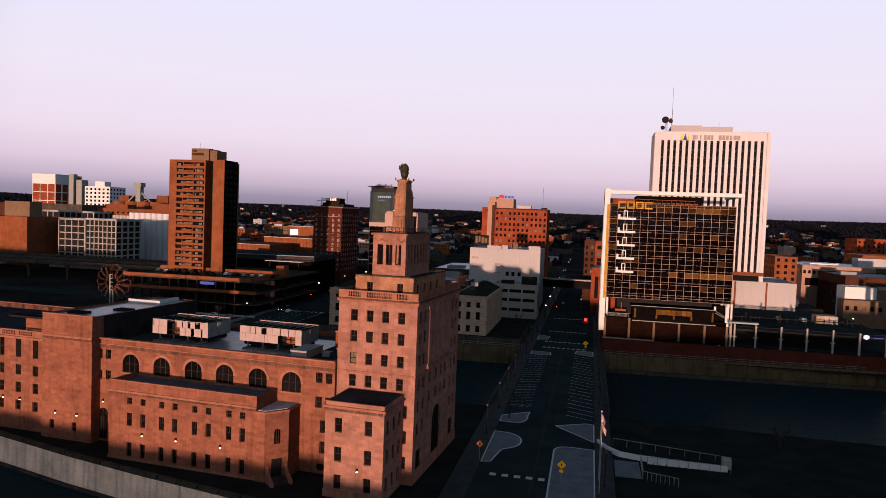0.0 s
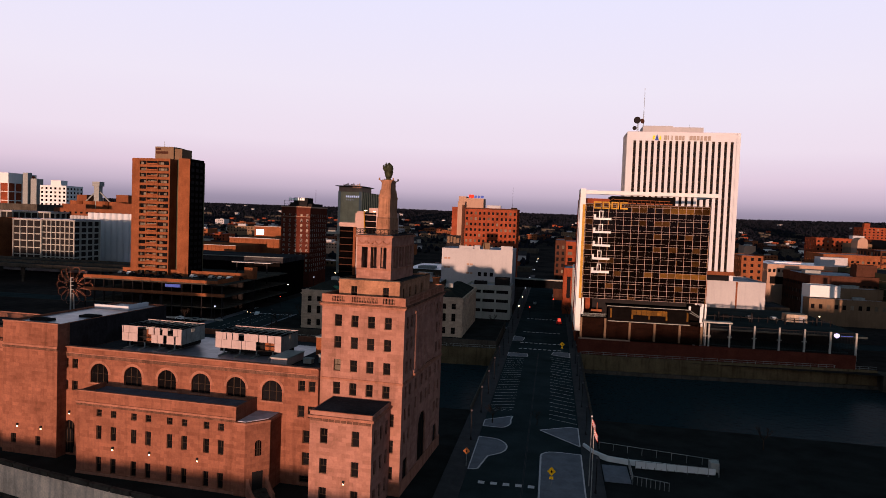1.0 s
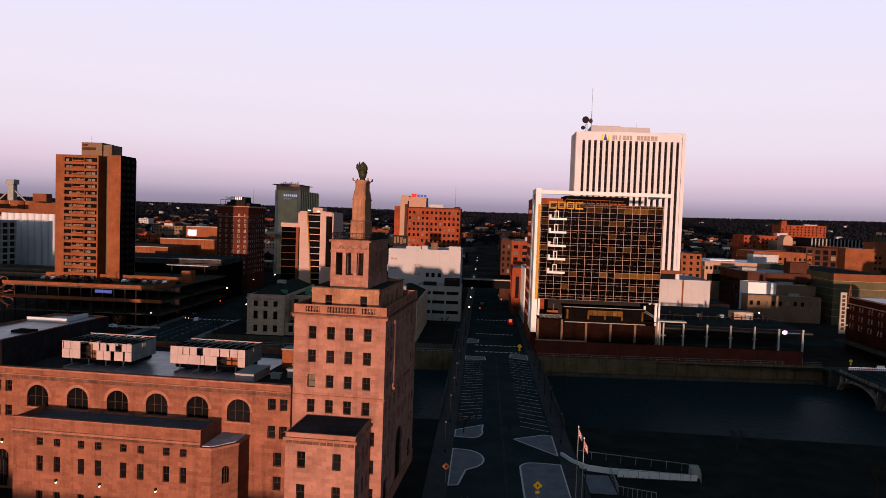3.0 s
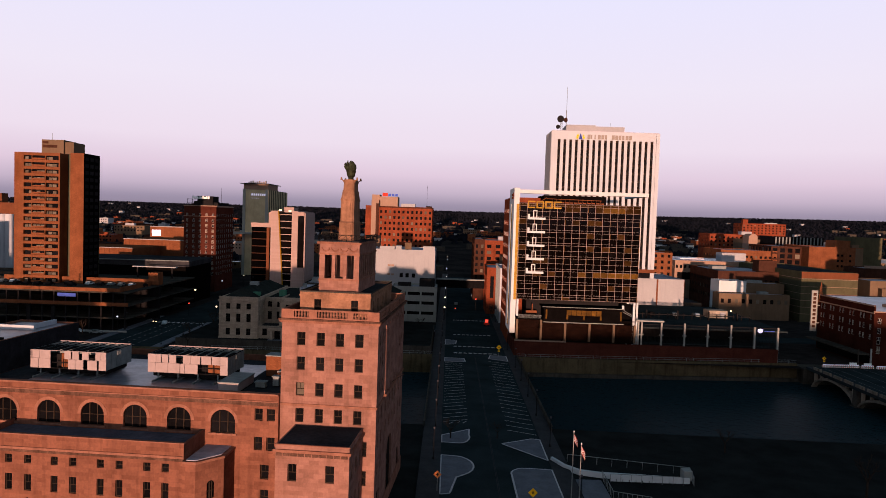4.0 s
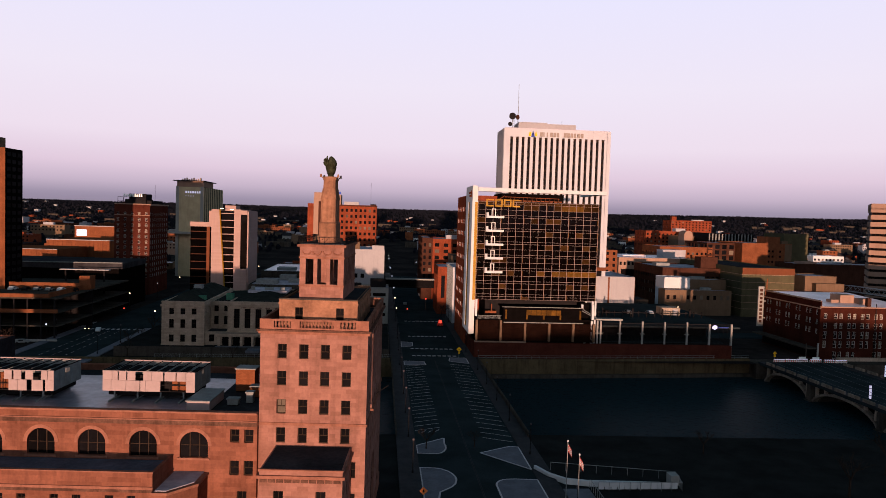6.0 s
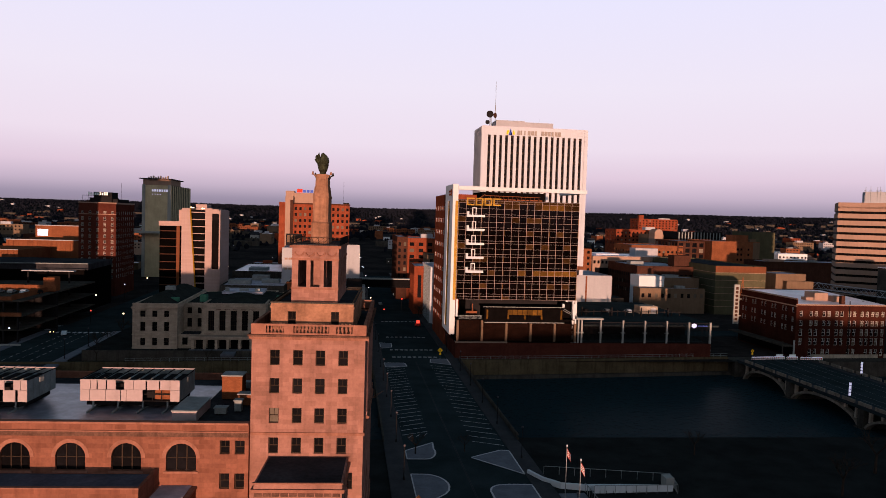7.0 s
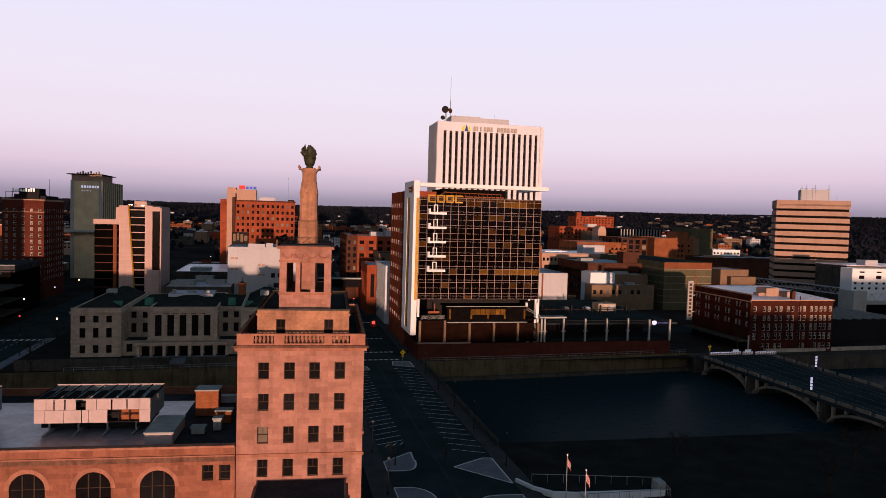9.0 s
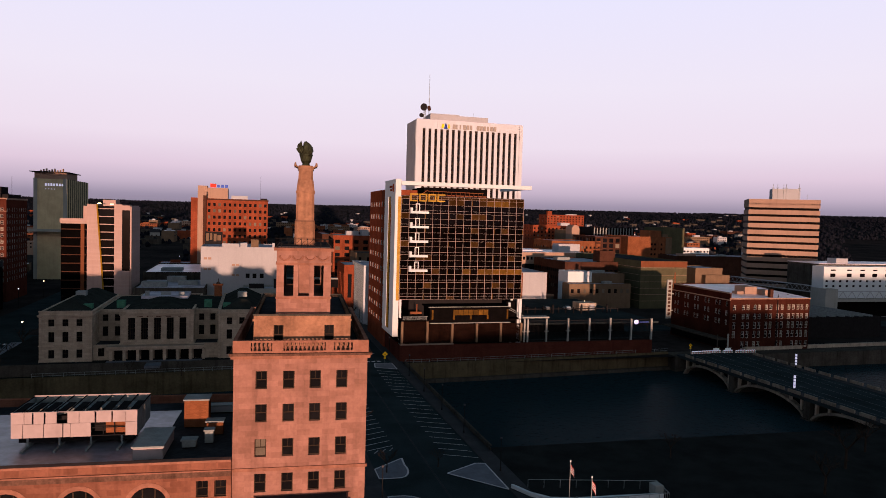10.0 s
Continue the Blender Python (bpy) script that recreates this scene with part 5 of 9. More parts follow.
part("top_beam", boxes((13.71, 59.4, 18.6, 21.4, 57.1, 58.4)), WHITE_PAINT, crst, "long white roof beam")
part("beam_return", boxes((57.2, 59.4, 21.41, 44, 57.2, 58.3)), WHITE_PAINT, crst)
part("column", boxes((14.0, 14.7, 19.4, 20.1, 2.0, 19.2), (55.9, 56.6, 19.4, 20.1, 2.0, 19.2), (57.3, 57.9, 20.5, 21.2, 2.0, 19.2), (53.9, 54.5, 20.5, 21.2, 2.0, 19.2)), WHITE_PAINT, crst)
part("penthouse", boxes((23.5, 46.5, 28, 46, CZ1 + 0.26, 57.0)), BLACK_CLAD_SHADE, crst, "dark metal roof penthouse")
bm = bmesh.new()
for i in range(12):
    box(bm, 26 + i * 1.6, 27.2 + i * 1.6, 24.0, 24.6, 54.1, 54.5)
    bar(bm, (26 + i * 1.6, 24.3, 53.86), (26 + i * 1.6, 24.3, 55.4), 0.05, 5)
bar(bm, (21, 24.3, 53.9), (24, 24.3, 56.0), 0.12, 6)
bar(bm, (24, 24.3, 55.6), (44, 24.3, 55.4), 0.12, 6)
part("roof_gantry", bm, BRICK_ORANGE, crst, "rust-coloured roof cleaning gantry")
# balconies
bal = bmesh.new()
box(bal, 0, 6.2, -1.3, 0.0, 0, 0.75)
box(bal, 0, 0.7, -1.3, 0.0, 0.75, 1.9)
box(bal, 1.9, 2.15, -0.35, -0.16, 0.75, 3.3)
box(bal, 3.1, 3.35, -0.35, -0.16, 0.75, 3.3)
box(bal, 2.15, 3.1, -0.35, -0.16, 3.05, 3.3)
bal_mesh = mesh_of(bal, "balcony", WHITE_PAINT)
for i in range(5):
    piece("balcony", bal_mesh, crst, Matrix.Translation((16.8, CV0 - 0.12, 47.9 - 4.82 * i)))
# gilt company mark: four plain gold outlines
bm = bmesh.new()
for i in range(4):
    a, b, z0, z1, t = 16.6 + i * 3.1, 19.3 + i * 3.1, 51.9, 54.5, 0.5
    box(bm, a, b, CV0 - 0.9, CV0 - 0.5, z1 - t, z1)
    box(bm, a, b, CV0 - 0.9, CV0 - 0.5, z0, z0 + t)
    box(bm, a, a + t, CV0 - 0.9, CV0 - 0.5, z0 + t, z1 - t)
    if i in (1, 2):
        box(bm, b - t, b, CV0 - 0.9, CV0 - 0.5, z0 + t, z1 - t)
    box(bm, a + 1.2, a + 1.4, CV0 - 0.5, CV0 - 0.1, z0 + 0.2, z0 + 0.4)
part("gold_mark", bm, AMBER, crst, "gold metal outline mark")
bm = bmesh.new()
cyl(bm, 0, 0, -0.1, 0.0, 1.3, 1.3, 16)
mk = part("round_mark", bm, BRICK_RED, crst)
mk.matrix_basis = Matrix(((0, 0, 1, 11.79), (1, 0, 0, 22.8), (0, 1, 0, 56.2), (0, 0, 0, 1)))
part("mark_bar", boxes((11.7, 11.79, 24.8, 29.2, 56.3, 57.0), (11.7, 11.79, 24.8, 28.0, 55.2, 55.9)), BRICK_RED, crst)
# podium: parking levels behind mesh, columns, black box with a lit strip, brick base
part("podium_deck", boxes((13.6, 23.19, 13.85, 24, 12.9, 13.2), (13.6, 55.3, 14.2, 46, 5.3, 5.7), (13.6, 55.3, 14.2, 46, 9.2, 9.5), (51.2, 55.3, 14.4, 24, 12.9, 13.2)), BLACK_CLAD_SHADE, crst)
COLS = (13.8, 22.2, 30.7, 39.2, 47.7, 55.0)
bm = bmesh.new()
for i, u in enumerate(COLS):
    box(bm, u - 0.36, u + 0.36, 12.9, 13.8, 5.7, 12.85 if i < 2 else 11.9)
part("podium_column", bm, BRICK_TAN, crst)
for k, (a, b) in enumerate(zip(COLS, COLS[1:])):
    bm = bmesh.new()
    top = 12.8 if k == 0 else 11.85
    n = int((b - a - 0.8) / 0.24)
    for i in range(n):
        u = a + 0.42 + i * 0.24
        box(bm, u, u + 0.17, 13.36, 13.42, 5.8, top)
    for zz in (6.4, 8.9, top - 0.5):
        box(bm, a + 0.4, b - 0.4, 13.28, 13.34, zz, zz + 0.06)
        for i in range(n // 2):
            box(bm, a + 0.6 + i * 0.48, a + 0.72 + i * 0.48, 13.2, 13.28, zz - 0.03, zz + 0.09)
    part("mesh_screen", bm, MESH_RUST, crst, "rusty steel mesh parking screen")
# black sheet standing in for the shade inside the parking levels
part("podium_back", boxes((13.8, 55.0, 18.5, 18.9, 5.7, 12.85)), BLACK_CLAD_SHADE, crst)
part("terrace_box", boxes((23.2, 50.9, 14.4, 26, 12.2, 17.0), (22.6, 51.3, 13.9, 27, 17.004, 17.5), (51.31, 55.2, 19.0, 26, 13.21, 18.6)), BLACK_CLAD_SHADE, crst)
part("terrace_trim", boxes((22.6, 51.3, 13.8, 13.89, 17.32, 17.5), (23.2, 51.3, 13.75, 14.39, 11.95, 12.17)), CONCRETE_PALE, crst)
for a, b in ((31.2, 43.5), (23.8, 24.5), (50.0, 50.7)):
    n = max(1, round((b - a) / 1.7))
    for i in range(n):
        w_ = (b - a) / n
        za = 13.2 if n == 1 else 14.6
        piece("lit_pane", pane_mesh(w_ - 0.12, 16.4 - za, GOLD_PANEL), crst, Matrix.Translation((a + i * w_ + 0.06, 14.33, za)))
for u in (31.2, 37.1, 43.0):
    piece("lit_pane", pane_mesh(0.6, 1.4, GOLD_PANEL), crst, Matrix.Translation((u, 14.33, 13.15)))
bm = bmesh.new()
for i in range(27):
    box(bm, 14.2 + i * 0.3, 14.28 + i * 0.3, 13.9, 13.96, 13.2, 14.3)
box(bm, 14.1, 22.4, 13.88, 13.98, 14.3, 14.4)
part("balustrade", bm, METAL_GREY, crst)
bm = boxes((17.2, 21.0, 16.5, 17.0, 14.8, 15.6), (19.2, 19.5, 16.6, 16.9, 15.6, 18.0))
bar(bm, (14.3, 16.8, 17.6), (17.3, 16.8, 15.7), 0.28, 4)
part("terrace_stair", bm, BRICK_ORANGE, crst, "orange steel stair rail")
part("stair_base", boxes((16.8, 21.2, 17.01, 20, 13.21, 15.5)), BLACK_CLAD_SHADE, crst)
part("roof_post", boxes((50.6, 51.25, 14.0, 14.6, 17.504, 18.7)), WHITE_PAINT, crst)
part("brick_base", boxes((13.2, 105, 12.4, 13.0, -0.4, 5.3), (13.0, 13.2, 12.4, 46, -0.4, 5.3)), BRICK_BASE, crst, "deep red brick base wall")
part("base_coping", boxes((13.1, 31, 12.2, 13.2, 5.304, 5.66)), PANEL_TAN, crst)
# red brick rear part along the avenue
bh = [(a, a + 3.2, z, z + 1.7) for a in (2, 7.5, 13, 18.5, 24, 29.5) for z in (8, 12.6, 17.3, 22, 26.7, 31.4, 36.1, 40.8, 45.5, 50.2)]
block(crst, 12.6, 40.0, 37.7, 73.0, 0, 56.2, BRICK_RED, ROOF_DARK, {"left": bh}, depth=0.25, parapet=0.6, style="bars", name="brick_wing", frame=SASH_PALE)

# ---- the white ribbed tower ----
tower = thing("ribbed_tower", GRID.copy(), "tall white precast tower with dark vertical window strips", "office tower")
RU0, RU1, RV0, RV1, RZ1 = 33.5, 82.0, 84.6, 103.0, 88.2
part("wall", boxes((RU0 + 0.8, RU1 - 0.8, RV0 + 0.8, RV1 - 0.8, 0, RZ1)), GLASS, tower)
part("crown", boxes((RU0 + 0.1, RU1 - 0.1, RV0 + 0.1, RV1 - 0.1, RZ1 - 3.7, RZ1 + 0.1)), PANEL_WHITE, tower)
bay_w = 2.36
ribm = mesh_of(boxes((-bay_w * 0.29, bay_w * 0.29, -0.3, 0.9, 27.2, RZ1 - 0.2)), "rib", PANEL_WHITE)
narrow = mesh_of(boxes((-bay_w * 0.43, bay_w * 0.43, -0.06, 0.02, RZ1 - 3.7, RZ1 + 0.08)), "crown_panel", PANEL_WHITE)
N = 18
m0, step = 35.6, 2.6
for i in range(N):
    piece("rib", ribm, tower, Matrix.Translation((m0 + i * step, RV0 + 0.3, 0)))
for i in range(N - 1):
    piece("crown_panel", narrow, tower, Matrix.Translation((m0 + (i + 0.5) * step, RV0 + 0.1, 0)))
part("corner_pier", boxes((RU0, 35.2, RV0, RV0 + 0.9, 0, RZ1), (80.3, RU1, RV0, RV0 + 0.9, 0, RZ1)), PANEL_WHITE, tower)
side_w = bmesh.new()
for i in range(19):
    v = RV0 + 0.95 + i * 0.9
    for u0, u1 in ((RU0 - 0.12, RU0 + 0.7), (RU1 - 0.7, RU1 + 0.12)):
        box(side_w, u0, u1, v, v + 0.68, 0, RZ1 - 0.1)
        box(side_w, u0 + 0.14, u1 - 0.14, v + 0.68, v + 0.9, 0, RZ1 - 0.12)
part("side_rib", side_w, PANEL_PINK, tower)
fl_ = bmesh.new()
for i in range(17):
    z = 27.5 + i * 3.5
    box(fl_, RU0 + 1, RU1 - 1, RV0 + 0.70, RV0 + 0.79, z, z + 0.9)
part("spandrel", fl_, SASH, tower)
part("roof", boxes((RU0 + 0.5, RU1 - 0.5, RV0 + 0.5, RV1 - 0.5, RZ1 + 0.104, RZ1 + 0.3)), ROOF_GREY, tower)
part("penthouse", boxes((40.6, 67.0, 89, 100, RZ1 + 0.31, RZ1 + 3.0), (41, 54, 90, 99, RZ1 + 3.004, RZ1 + 3.6)), PANEL_PINK, tower)
bm = bmesh.new()
for i in range(12):
    u = 42.6 + i * 1.1
    bar(bm, (u, 89.6, RZ1 + 0.3), (u, 89.6, RZ1 + 3.6 - (i % 3) * 0.4), 0.06, 5)
bar(bm, (42.5, 89.6, RZ1 + 2.2), (55, 89.6, RZ1 + 2.4), 0.07, 5)
part("roof_rail", bm, PANEL_PINK, tower)
bm = bmesh.new()
bar(bm, (41.4, 95, RZ1 + 3.6), (41.4, 95, RZ1 + 11), 0.16, 6)
bar(bm, (41.4, 95, RZ1 + 11), (41.4, 95, RZ1 + 21.5), 0.08, 6)
bar(bm, (62, 95, RZ1 + 3), (62, 95, RZ1 + 5.6), 0.06, 5)
part("mast", bm, METAL_GREY, tower)
bm = bmesh.new()
for dx, dy in ((0, 0), (1.0, 0), (0.5, 0.9)):
    bar(bm, (38.2 + dx, 92 + dy, RZ1 + 0.3), (38.5 + dx * 0.6, 92.3 + dy * 0.6, RZ1 + 6.0), 0.1, 5)
for i in range(5):
    bar(bm, (38.2, 92, RZ1 + 0.8 + i), (39.2, 92, RZ1 + 1.4 + i), 0.06, 5)
part("dish_frame", bm, METAL_GREY, tower)


def dish(cx, cy, cz, r, material, parent, facing=-90):
    bm = bmesh.new()
    n, prev = 14, None
    rings = [(0.05, 0.35), (0.45, 0.28), (0.8, 0.12), (1.0, 0.0), (1.0, -0.35)]
    for f, d in rings:
        ring = [bm.verts.new((d * r, f * r * math.cos(2 * math.pi * i / n), f * r * math.sin(2 * math.pi * i / n))) for i in range(n)]
        if prev:
            for i in range(n):
                bm.faces.new((prev[i], prev[(i + 1) % n], ring[(i + 1) % n], ring[i]))
        else:
            bm.faces.new(ring)
        prev = ring
    bm.faces.new(prev[::-1])
    ob = part("dish", bm, material, parent, "dark drum microwave dish")
    ob.matrix_basis = pose(cx, cy, cz, 0, 0, facing + 180)


dish(38.2, 91.3, RZ1 + 6.2, 1.55, METAL_DARK, tower, -100)
dish(40.4, 91.3, RZ1 + 5.8, 1.1, BRICK_DARK, tower, -50)
dish(37.2, 91.3, RZ1 + 2.6, 0.95, METAL_DARK, tower, -110)
# company mark: a small blue flame in a yellow fan, and a plain pale bar row
bm = bmesh.new()
bm.faces.new([bm.verts.new(p) for p in ((0, 0, 0), (1.7, 0, 0), (0.85, 0, 2.9))])
bmesh.ops.solidify(bm, geom=bm.faces[:], thickness=0.15)
f_ = part("flame_mark", bm, BLUE, tower)
f_.matrix_basis = Matrix.Translation((45.5, RV0 - 0.45, RZ1 - 3.6))
bm = bmesh.new()
for a, b in ((-1.0, -0.1), (1.8, 2.7)):
    box(bm, 45.5 + a, 45.5 + b, RV0 - 0.4, RV0 - 0.28, RZ1 - 3.3, RZ1 - 2.3)
    box(bm, 45.7 + a, 45.5 + b + (0.2 if a < 0 else -0.2), RV0 - 0.4, RV0 - 0.28, RZ1 - 2.25, RZ1 - 1.5)
part("fan_mark", bm, YELLOW, tower)
bm = bmesh.new()
for i, w_ in enumerate((1.3, 0.5, 0.5, 1.2, 1.2, 0.9, 0, 1.3, 1.2, 1.1, 0.9, 1.2, 1.2)):
    if w_:
        box(bm, 49.5 + i * 1.55, 49.5 + i * 1.55 + w_, RV0 - 0.45, RV0 - 0.25, RZ1 - 3.3, RZ1 - 1.4)
part("mark_bar", bm, LETTER_GREY, tower, "plain grey bars of a roof sign")
part("base_band", boxes((RU0 - 0.1, RU1 + 0.1, RV0 - 0.5, RV0 - 0.05, 25.6, 27.2)), BRICK_BROWN, tower)

annex = thing("tower_annex", GRID.copy(), "low pale-panelled annex with brown joints", "office building")
AH = [(a, a + 0.9, 16.0, 19.0) for a in (3.2, 5.6, 8.0, 10.4)]
block(annex, 57.4, 95.6, 83.8, 118, 0, 23.2, PANEL_PINK, ROOF_GREY, {"front": AH}, depth=0.3, parapet=0.5, style="plain", glass=GLASS)
part("joint_strip", boxes((70.2, 71.0, 83.6, 83.79, 0, 23.0), (83.2, 83.9, 83.6, 83.79, 0, 23.0), (95.61, 95.75, 83.9, 117, 0, 23.0)), BRICK_BROWN, annex)
part("roof_unit", boxes((72, 80, 96, 104, 22.71, 25.0), (62, 66, 95, 99, 22.71, 24.2)), PANEL_PINK, annex)

# ---- parking deck behind a mesh screen along the bank ----
deck = thing("parking_deck", GRID.copy(), "dark parking deck behind mesh screens and pale posts", "parking deck")
part("deck_slab", boxes((58.2, 110, 16.5, 84, 10.6, 11.2), (58.2, 104, 16.5, 84, 5.2, 5.6)), ASPHALT, deck)
# dark sheet partway into the deck paints its shaded depth
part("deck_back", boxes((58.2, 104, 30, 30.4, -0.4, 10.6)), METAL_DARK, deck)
post = boxes((-0.26, 0.26, -0.3, 0.3, 4.6, 12.6), (-0.75, 0.75, -0.2, 0.2, 8.1, 8.4))
post_me = mesh_of(post, "post", CONCRETE_PALE)
tall = mesh_of(boxes((-0.3, 0.3, -0.3, 0.3, 0.2, 12.4)), "post", CONCRETE_PALE)
for i in range(5):
    piece("post", post_me, deck, Matrix.Translation((56.4 + 8.1 * i, 13.7 - 0.05 * i, 0.6)))
piece("post", post_me, deck, Matrix.Translation((57.6, 13.7, 0.6)))
piece("post", tall, deck, Matrix.Translation((96.9, 13.2, 0.4)))
piece("post", tall, deck, Matrix.Translation((105.0, 13.2, 0.4)))
bm = bmesh.new()
for i in range(96):
    u = 58.9 + i * 0.48
    if u < 104.8:
        box(bm, u, u + 0.07, 14.1, 14.16, 5.3, 12.4)
box(bm, 58.6, 105, 14.05, 14.09, 5.2, 5.35)
box(bm, 58.6, 105, 14.05, 14.09, 12.3, 12.5)
part("mesh_screen", bm, METAL_DARK, deck, "dark steel mesh screen")
part("screen_sill", boxes((58.4, 88, 13.4, 14.0, 4.7, 5.2)), CONCRETE_DARK, deck)
bm = bmesh.new()
for i in range(16):
    box(bm, 58.6 + i * 3.2, 58.9 + i * 3.2, 40, 40.3, 11.2, 13.4)
box(bm, 58.6, 107, 40.05, 40.2, 12.6, 12.9)
for u in (66, 78, 90, 101):
    box(bm, u, u + 0.5, 38.5, 39, 11.2, 14.6)
part("deck_rail", bm, METAL_DARK, deck)
part("stair_head", boxes((93, 100.5, 46, 52, 11.204, 14.2)), CONCRETE, deck)
part("stair_door", boxes((97.5, 99.6, 45.9, 45.99, 11.25, 13.6)), PANEL_PINK, deck)
part("canopy_frame", boxes((55.5, 65.3, 13.2, 16.4, 13.4, 13.9)), CONCRETE_PALE, deck)
bm = bmesh.new()
bar(bm, (51.0, 16.4, 17.2), (56.6, 14.8, 13.9), 0.12, 4)
bar(bm, (51.4, 16.4, 16.2), (56.8, 14.8, 13.5), 0.1, 4)
part("brace", bm, METAL_GREY, deck)
part("white_post", boxes((54.5, 55.2, 14.4, 15.0, 13.204, 18.7)), WHITE_PAINT, deck)
bm = bmesh.new()
pts = [(0, 0, 0), (0.9, 0, 0.5), (0.9, 0, 1.4), (0, 0, 1.7), (-0.9, 0, 1.4), (-0.9, 0, 0.5)]
bm.faces.new([bm.verts.new(p) for p in pts])
bmesh.ops.solidify(bm, geom=bm.faces[:], thickness=0.1)
sh_ = part("shield_mark", bm, LAMP_PYLON, deck)
sh_.matrix_basis = Matrix.Translation((98.9, 13.3, 10.7))
part("mark_bar", boxes((100.2, 104.0, 13.25, 13.35, 11.4, 11.65)), BLUE, deck)

# ---- the corner store with the vertical sign ----
store = thing("corner_store", at(139.2, 15.0, 0, 0), "dark red brick store with pale sash windows", "store building")
SW, SD, SH = 36.2, 37.0, 19.6
sf = []
for r, (z, t) in enumerate(((15.2, 1.9), (11.7, 2.0), (8.0, 2.6), (4.6, 2.6), (0.6, 2.6))):
    for a in (1.4, 5.6, 7.7, 11.0, 13.1, 16.4, 18.5, 21.8, 23.9, 27.2, 29.3, 31.6, 33.5, 36.0):
        if r == 4 and a in (1.4, 16.4, 18.5, 27.2):
            continue
        sf.append((a * 0.953, a * 0.953 + 1.3, z, z + t))
sl = []
for z, t in ((16.4, 1.8), (12.9, 1.9), (9.4, 1.9)):
    for a in (2.0, 4.0, 8.6, 10.6, 15.2, 17.2, 21.8, 23.8, 28.4, 30.4, 34.4):
        sl.append((a, a + 1.2, z, z + t))
block(store, 0, SW, 0, SD, -0.4, SH, BRICK_STORE, ROOF_PALE, {"front": sf, "left": sl}, depth=0.22, parapet=0.3, style="sash", lit=0.4, frame=SASH_PALE)
part("cornice", boxes((-0.35, -0.005, -0.3, SD, 21.3, 21.7), (-0.3, -0.005, -0.3, SD, 18.7, 19.1), (-0.35, SW + 0.2, -0.3, -0.005, SH - 0.35, SH + 0.05)), PANEL_TAN, store)
bm = bmesh.new()
wedge = [bm.verts.new(p) for p in ((0.5, 0.1, SH + 0.06), (SW, 0.1, SH + 0.06), (SW, SD, 21.3), (0.5, SD, 21.3), (0.5, SD, SH - 0.2), (SW, SD, SH - 0.2))]
for idx in ((0, 1, 2, 3), (3, 2, 5, 4), (1, 5, 2), (0, 3, 4), (0, 4, 5, 1)):
    bm.faces.new([wedge[i] for i in idx])
part("roof_slope", bm, ROOF_PALE, store, "pale roof sheet that falls to the front")
part("side_parapet", boxes((0.0, 0.48, 0.02, SD, SH + 0.004, 21.7), (0.5, SW, SD + 0.004, SD + 0.4, SH - 0.3, 21.5)), BRICK_STORE, store)
part("downpipe", boxes((21.1, 21.35, -0.2, -0.01, 0, 21.0)), METAL_DARK, store)
part("chimney", boxes((18.6, 20.0, 1.0, 2.4, SH - 0.3, SH + 3.2)), BRICK_DARK, store)
part("roof_house", boxes((13.5, 19, 9, 15, SH - 0.3, SH + 3.4), (19.1, 23, 6, 10, SH - 0.3, SH + 2.4), (10, 13, 9, 12, SH - 0.3, SH + 1.6)), PANEL_TAN, store)
bm = bmesh.new()
for a, b in ((4, 6), (8, 22), (13, 9), (17, 25), (30, 25), (33, 8), (10, 14), (34, 28)):
    cyl(bm, a, b, SH - 0.32, SH + 0.5, 0.25, 0.25, 7)
    box(bm, a - 0.35, a + 0.35, b - 0.35, b + 0.35, SH + 0.5, SH + 0.62)
part("roof_vent", bm, METAL_GREY, store)
part("shop_canopy", boxes((-4.5, -0.01, 0.5, SD, 3.9, 4.4), (-4.5, -4.2, 0.5, 0.8, -0.3, 6.0)), CONCRETE_DARK, store)
part("corner_post", boxes((-0.8, -0.35, -0.6, -0.2, -0.3, 6.4)), CONCRETE_PALE, store)
part("shop_front", boxes((-0.2, -0.01, 1.5, SD - 1, 0.3, 3.6)), GLASS, store)
sgn = part("blade_sign", boxes((-3.5, -1.1, SD - 1.5, SD - 0.9, 6.8, 23.2), (-1.1, -0.01, SD - 1.3, SD - 1.1, 10, 10.4), (-1.1, -0.01, SD - 1.3, SD - 1.1, 17, 17.4)), CONCRETE_PALE, store, "tall white blade sign with dark bars")
bm = bmesh.new()
for i in range(9):
    z = 8.3 + i * 1.6
    box(bm, -2.9, -1.7, SD - 1.56, SD - 1.51, z, z + 1.05)
part("sign_bar", bm, BRICK_DARK, sgn)
bm = bmesh.new()
for i in range(7):
    bar(bm, (-0.6, SD - 1.2, 18.6 + i * 1.0), (0.6, SD - 1.2, 19.3 + i * 1.0), 0.07, 5)
bar(bm, (-0.6, SD - 1.2, 18.6), (0.2, SD - 1.2, 26.5), 0.12, 5)
bar(bm, (0.9, SD - 1.2, 18.6), (0.2, SD - 1.2, 26.5), 0.12, 5)
part("sign_truss", bm, BRICK_ORANGE, store)

# ---- the old federal building ----
lawn = thing("ground_terrace", GRID.copy(), "raised dormant lawn round the federal building", "lawn", kind="structure")
part("lawn", boxes((-104, -16.2, 8.6, 57.4, -0.2, 2.9)), LAWN, lawn)
part("lawn_kerb", boxes((-104.3, -15.9, 8.2, 8.59, -0.2, 3.1), (-16.19, -15.9, 8.6, 57.4, -0.2, 3.1)), CONCRETE_DARK, lawn)
part("path", boxes((-73, -47, 8.62, 11.4, 2.904, 2.98), (-62, -58, 3.4, 8.6, 2.2, 2.9)), PAVING_PALE, lawn)

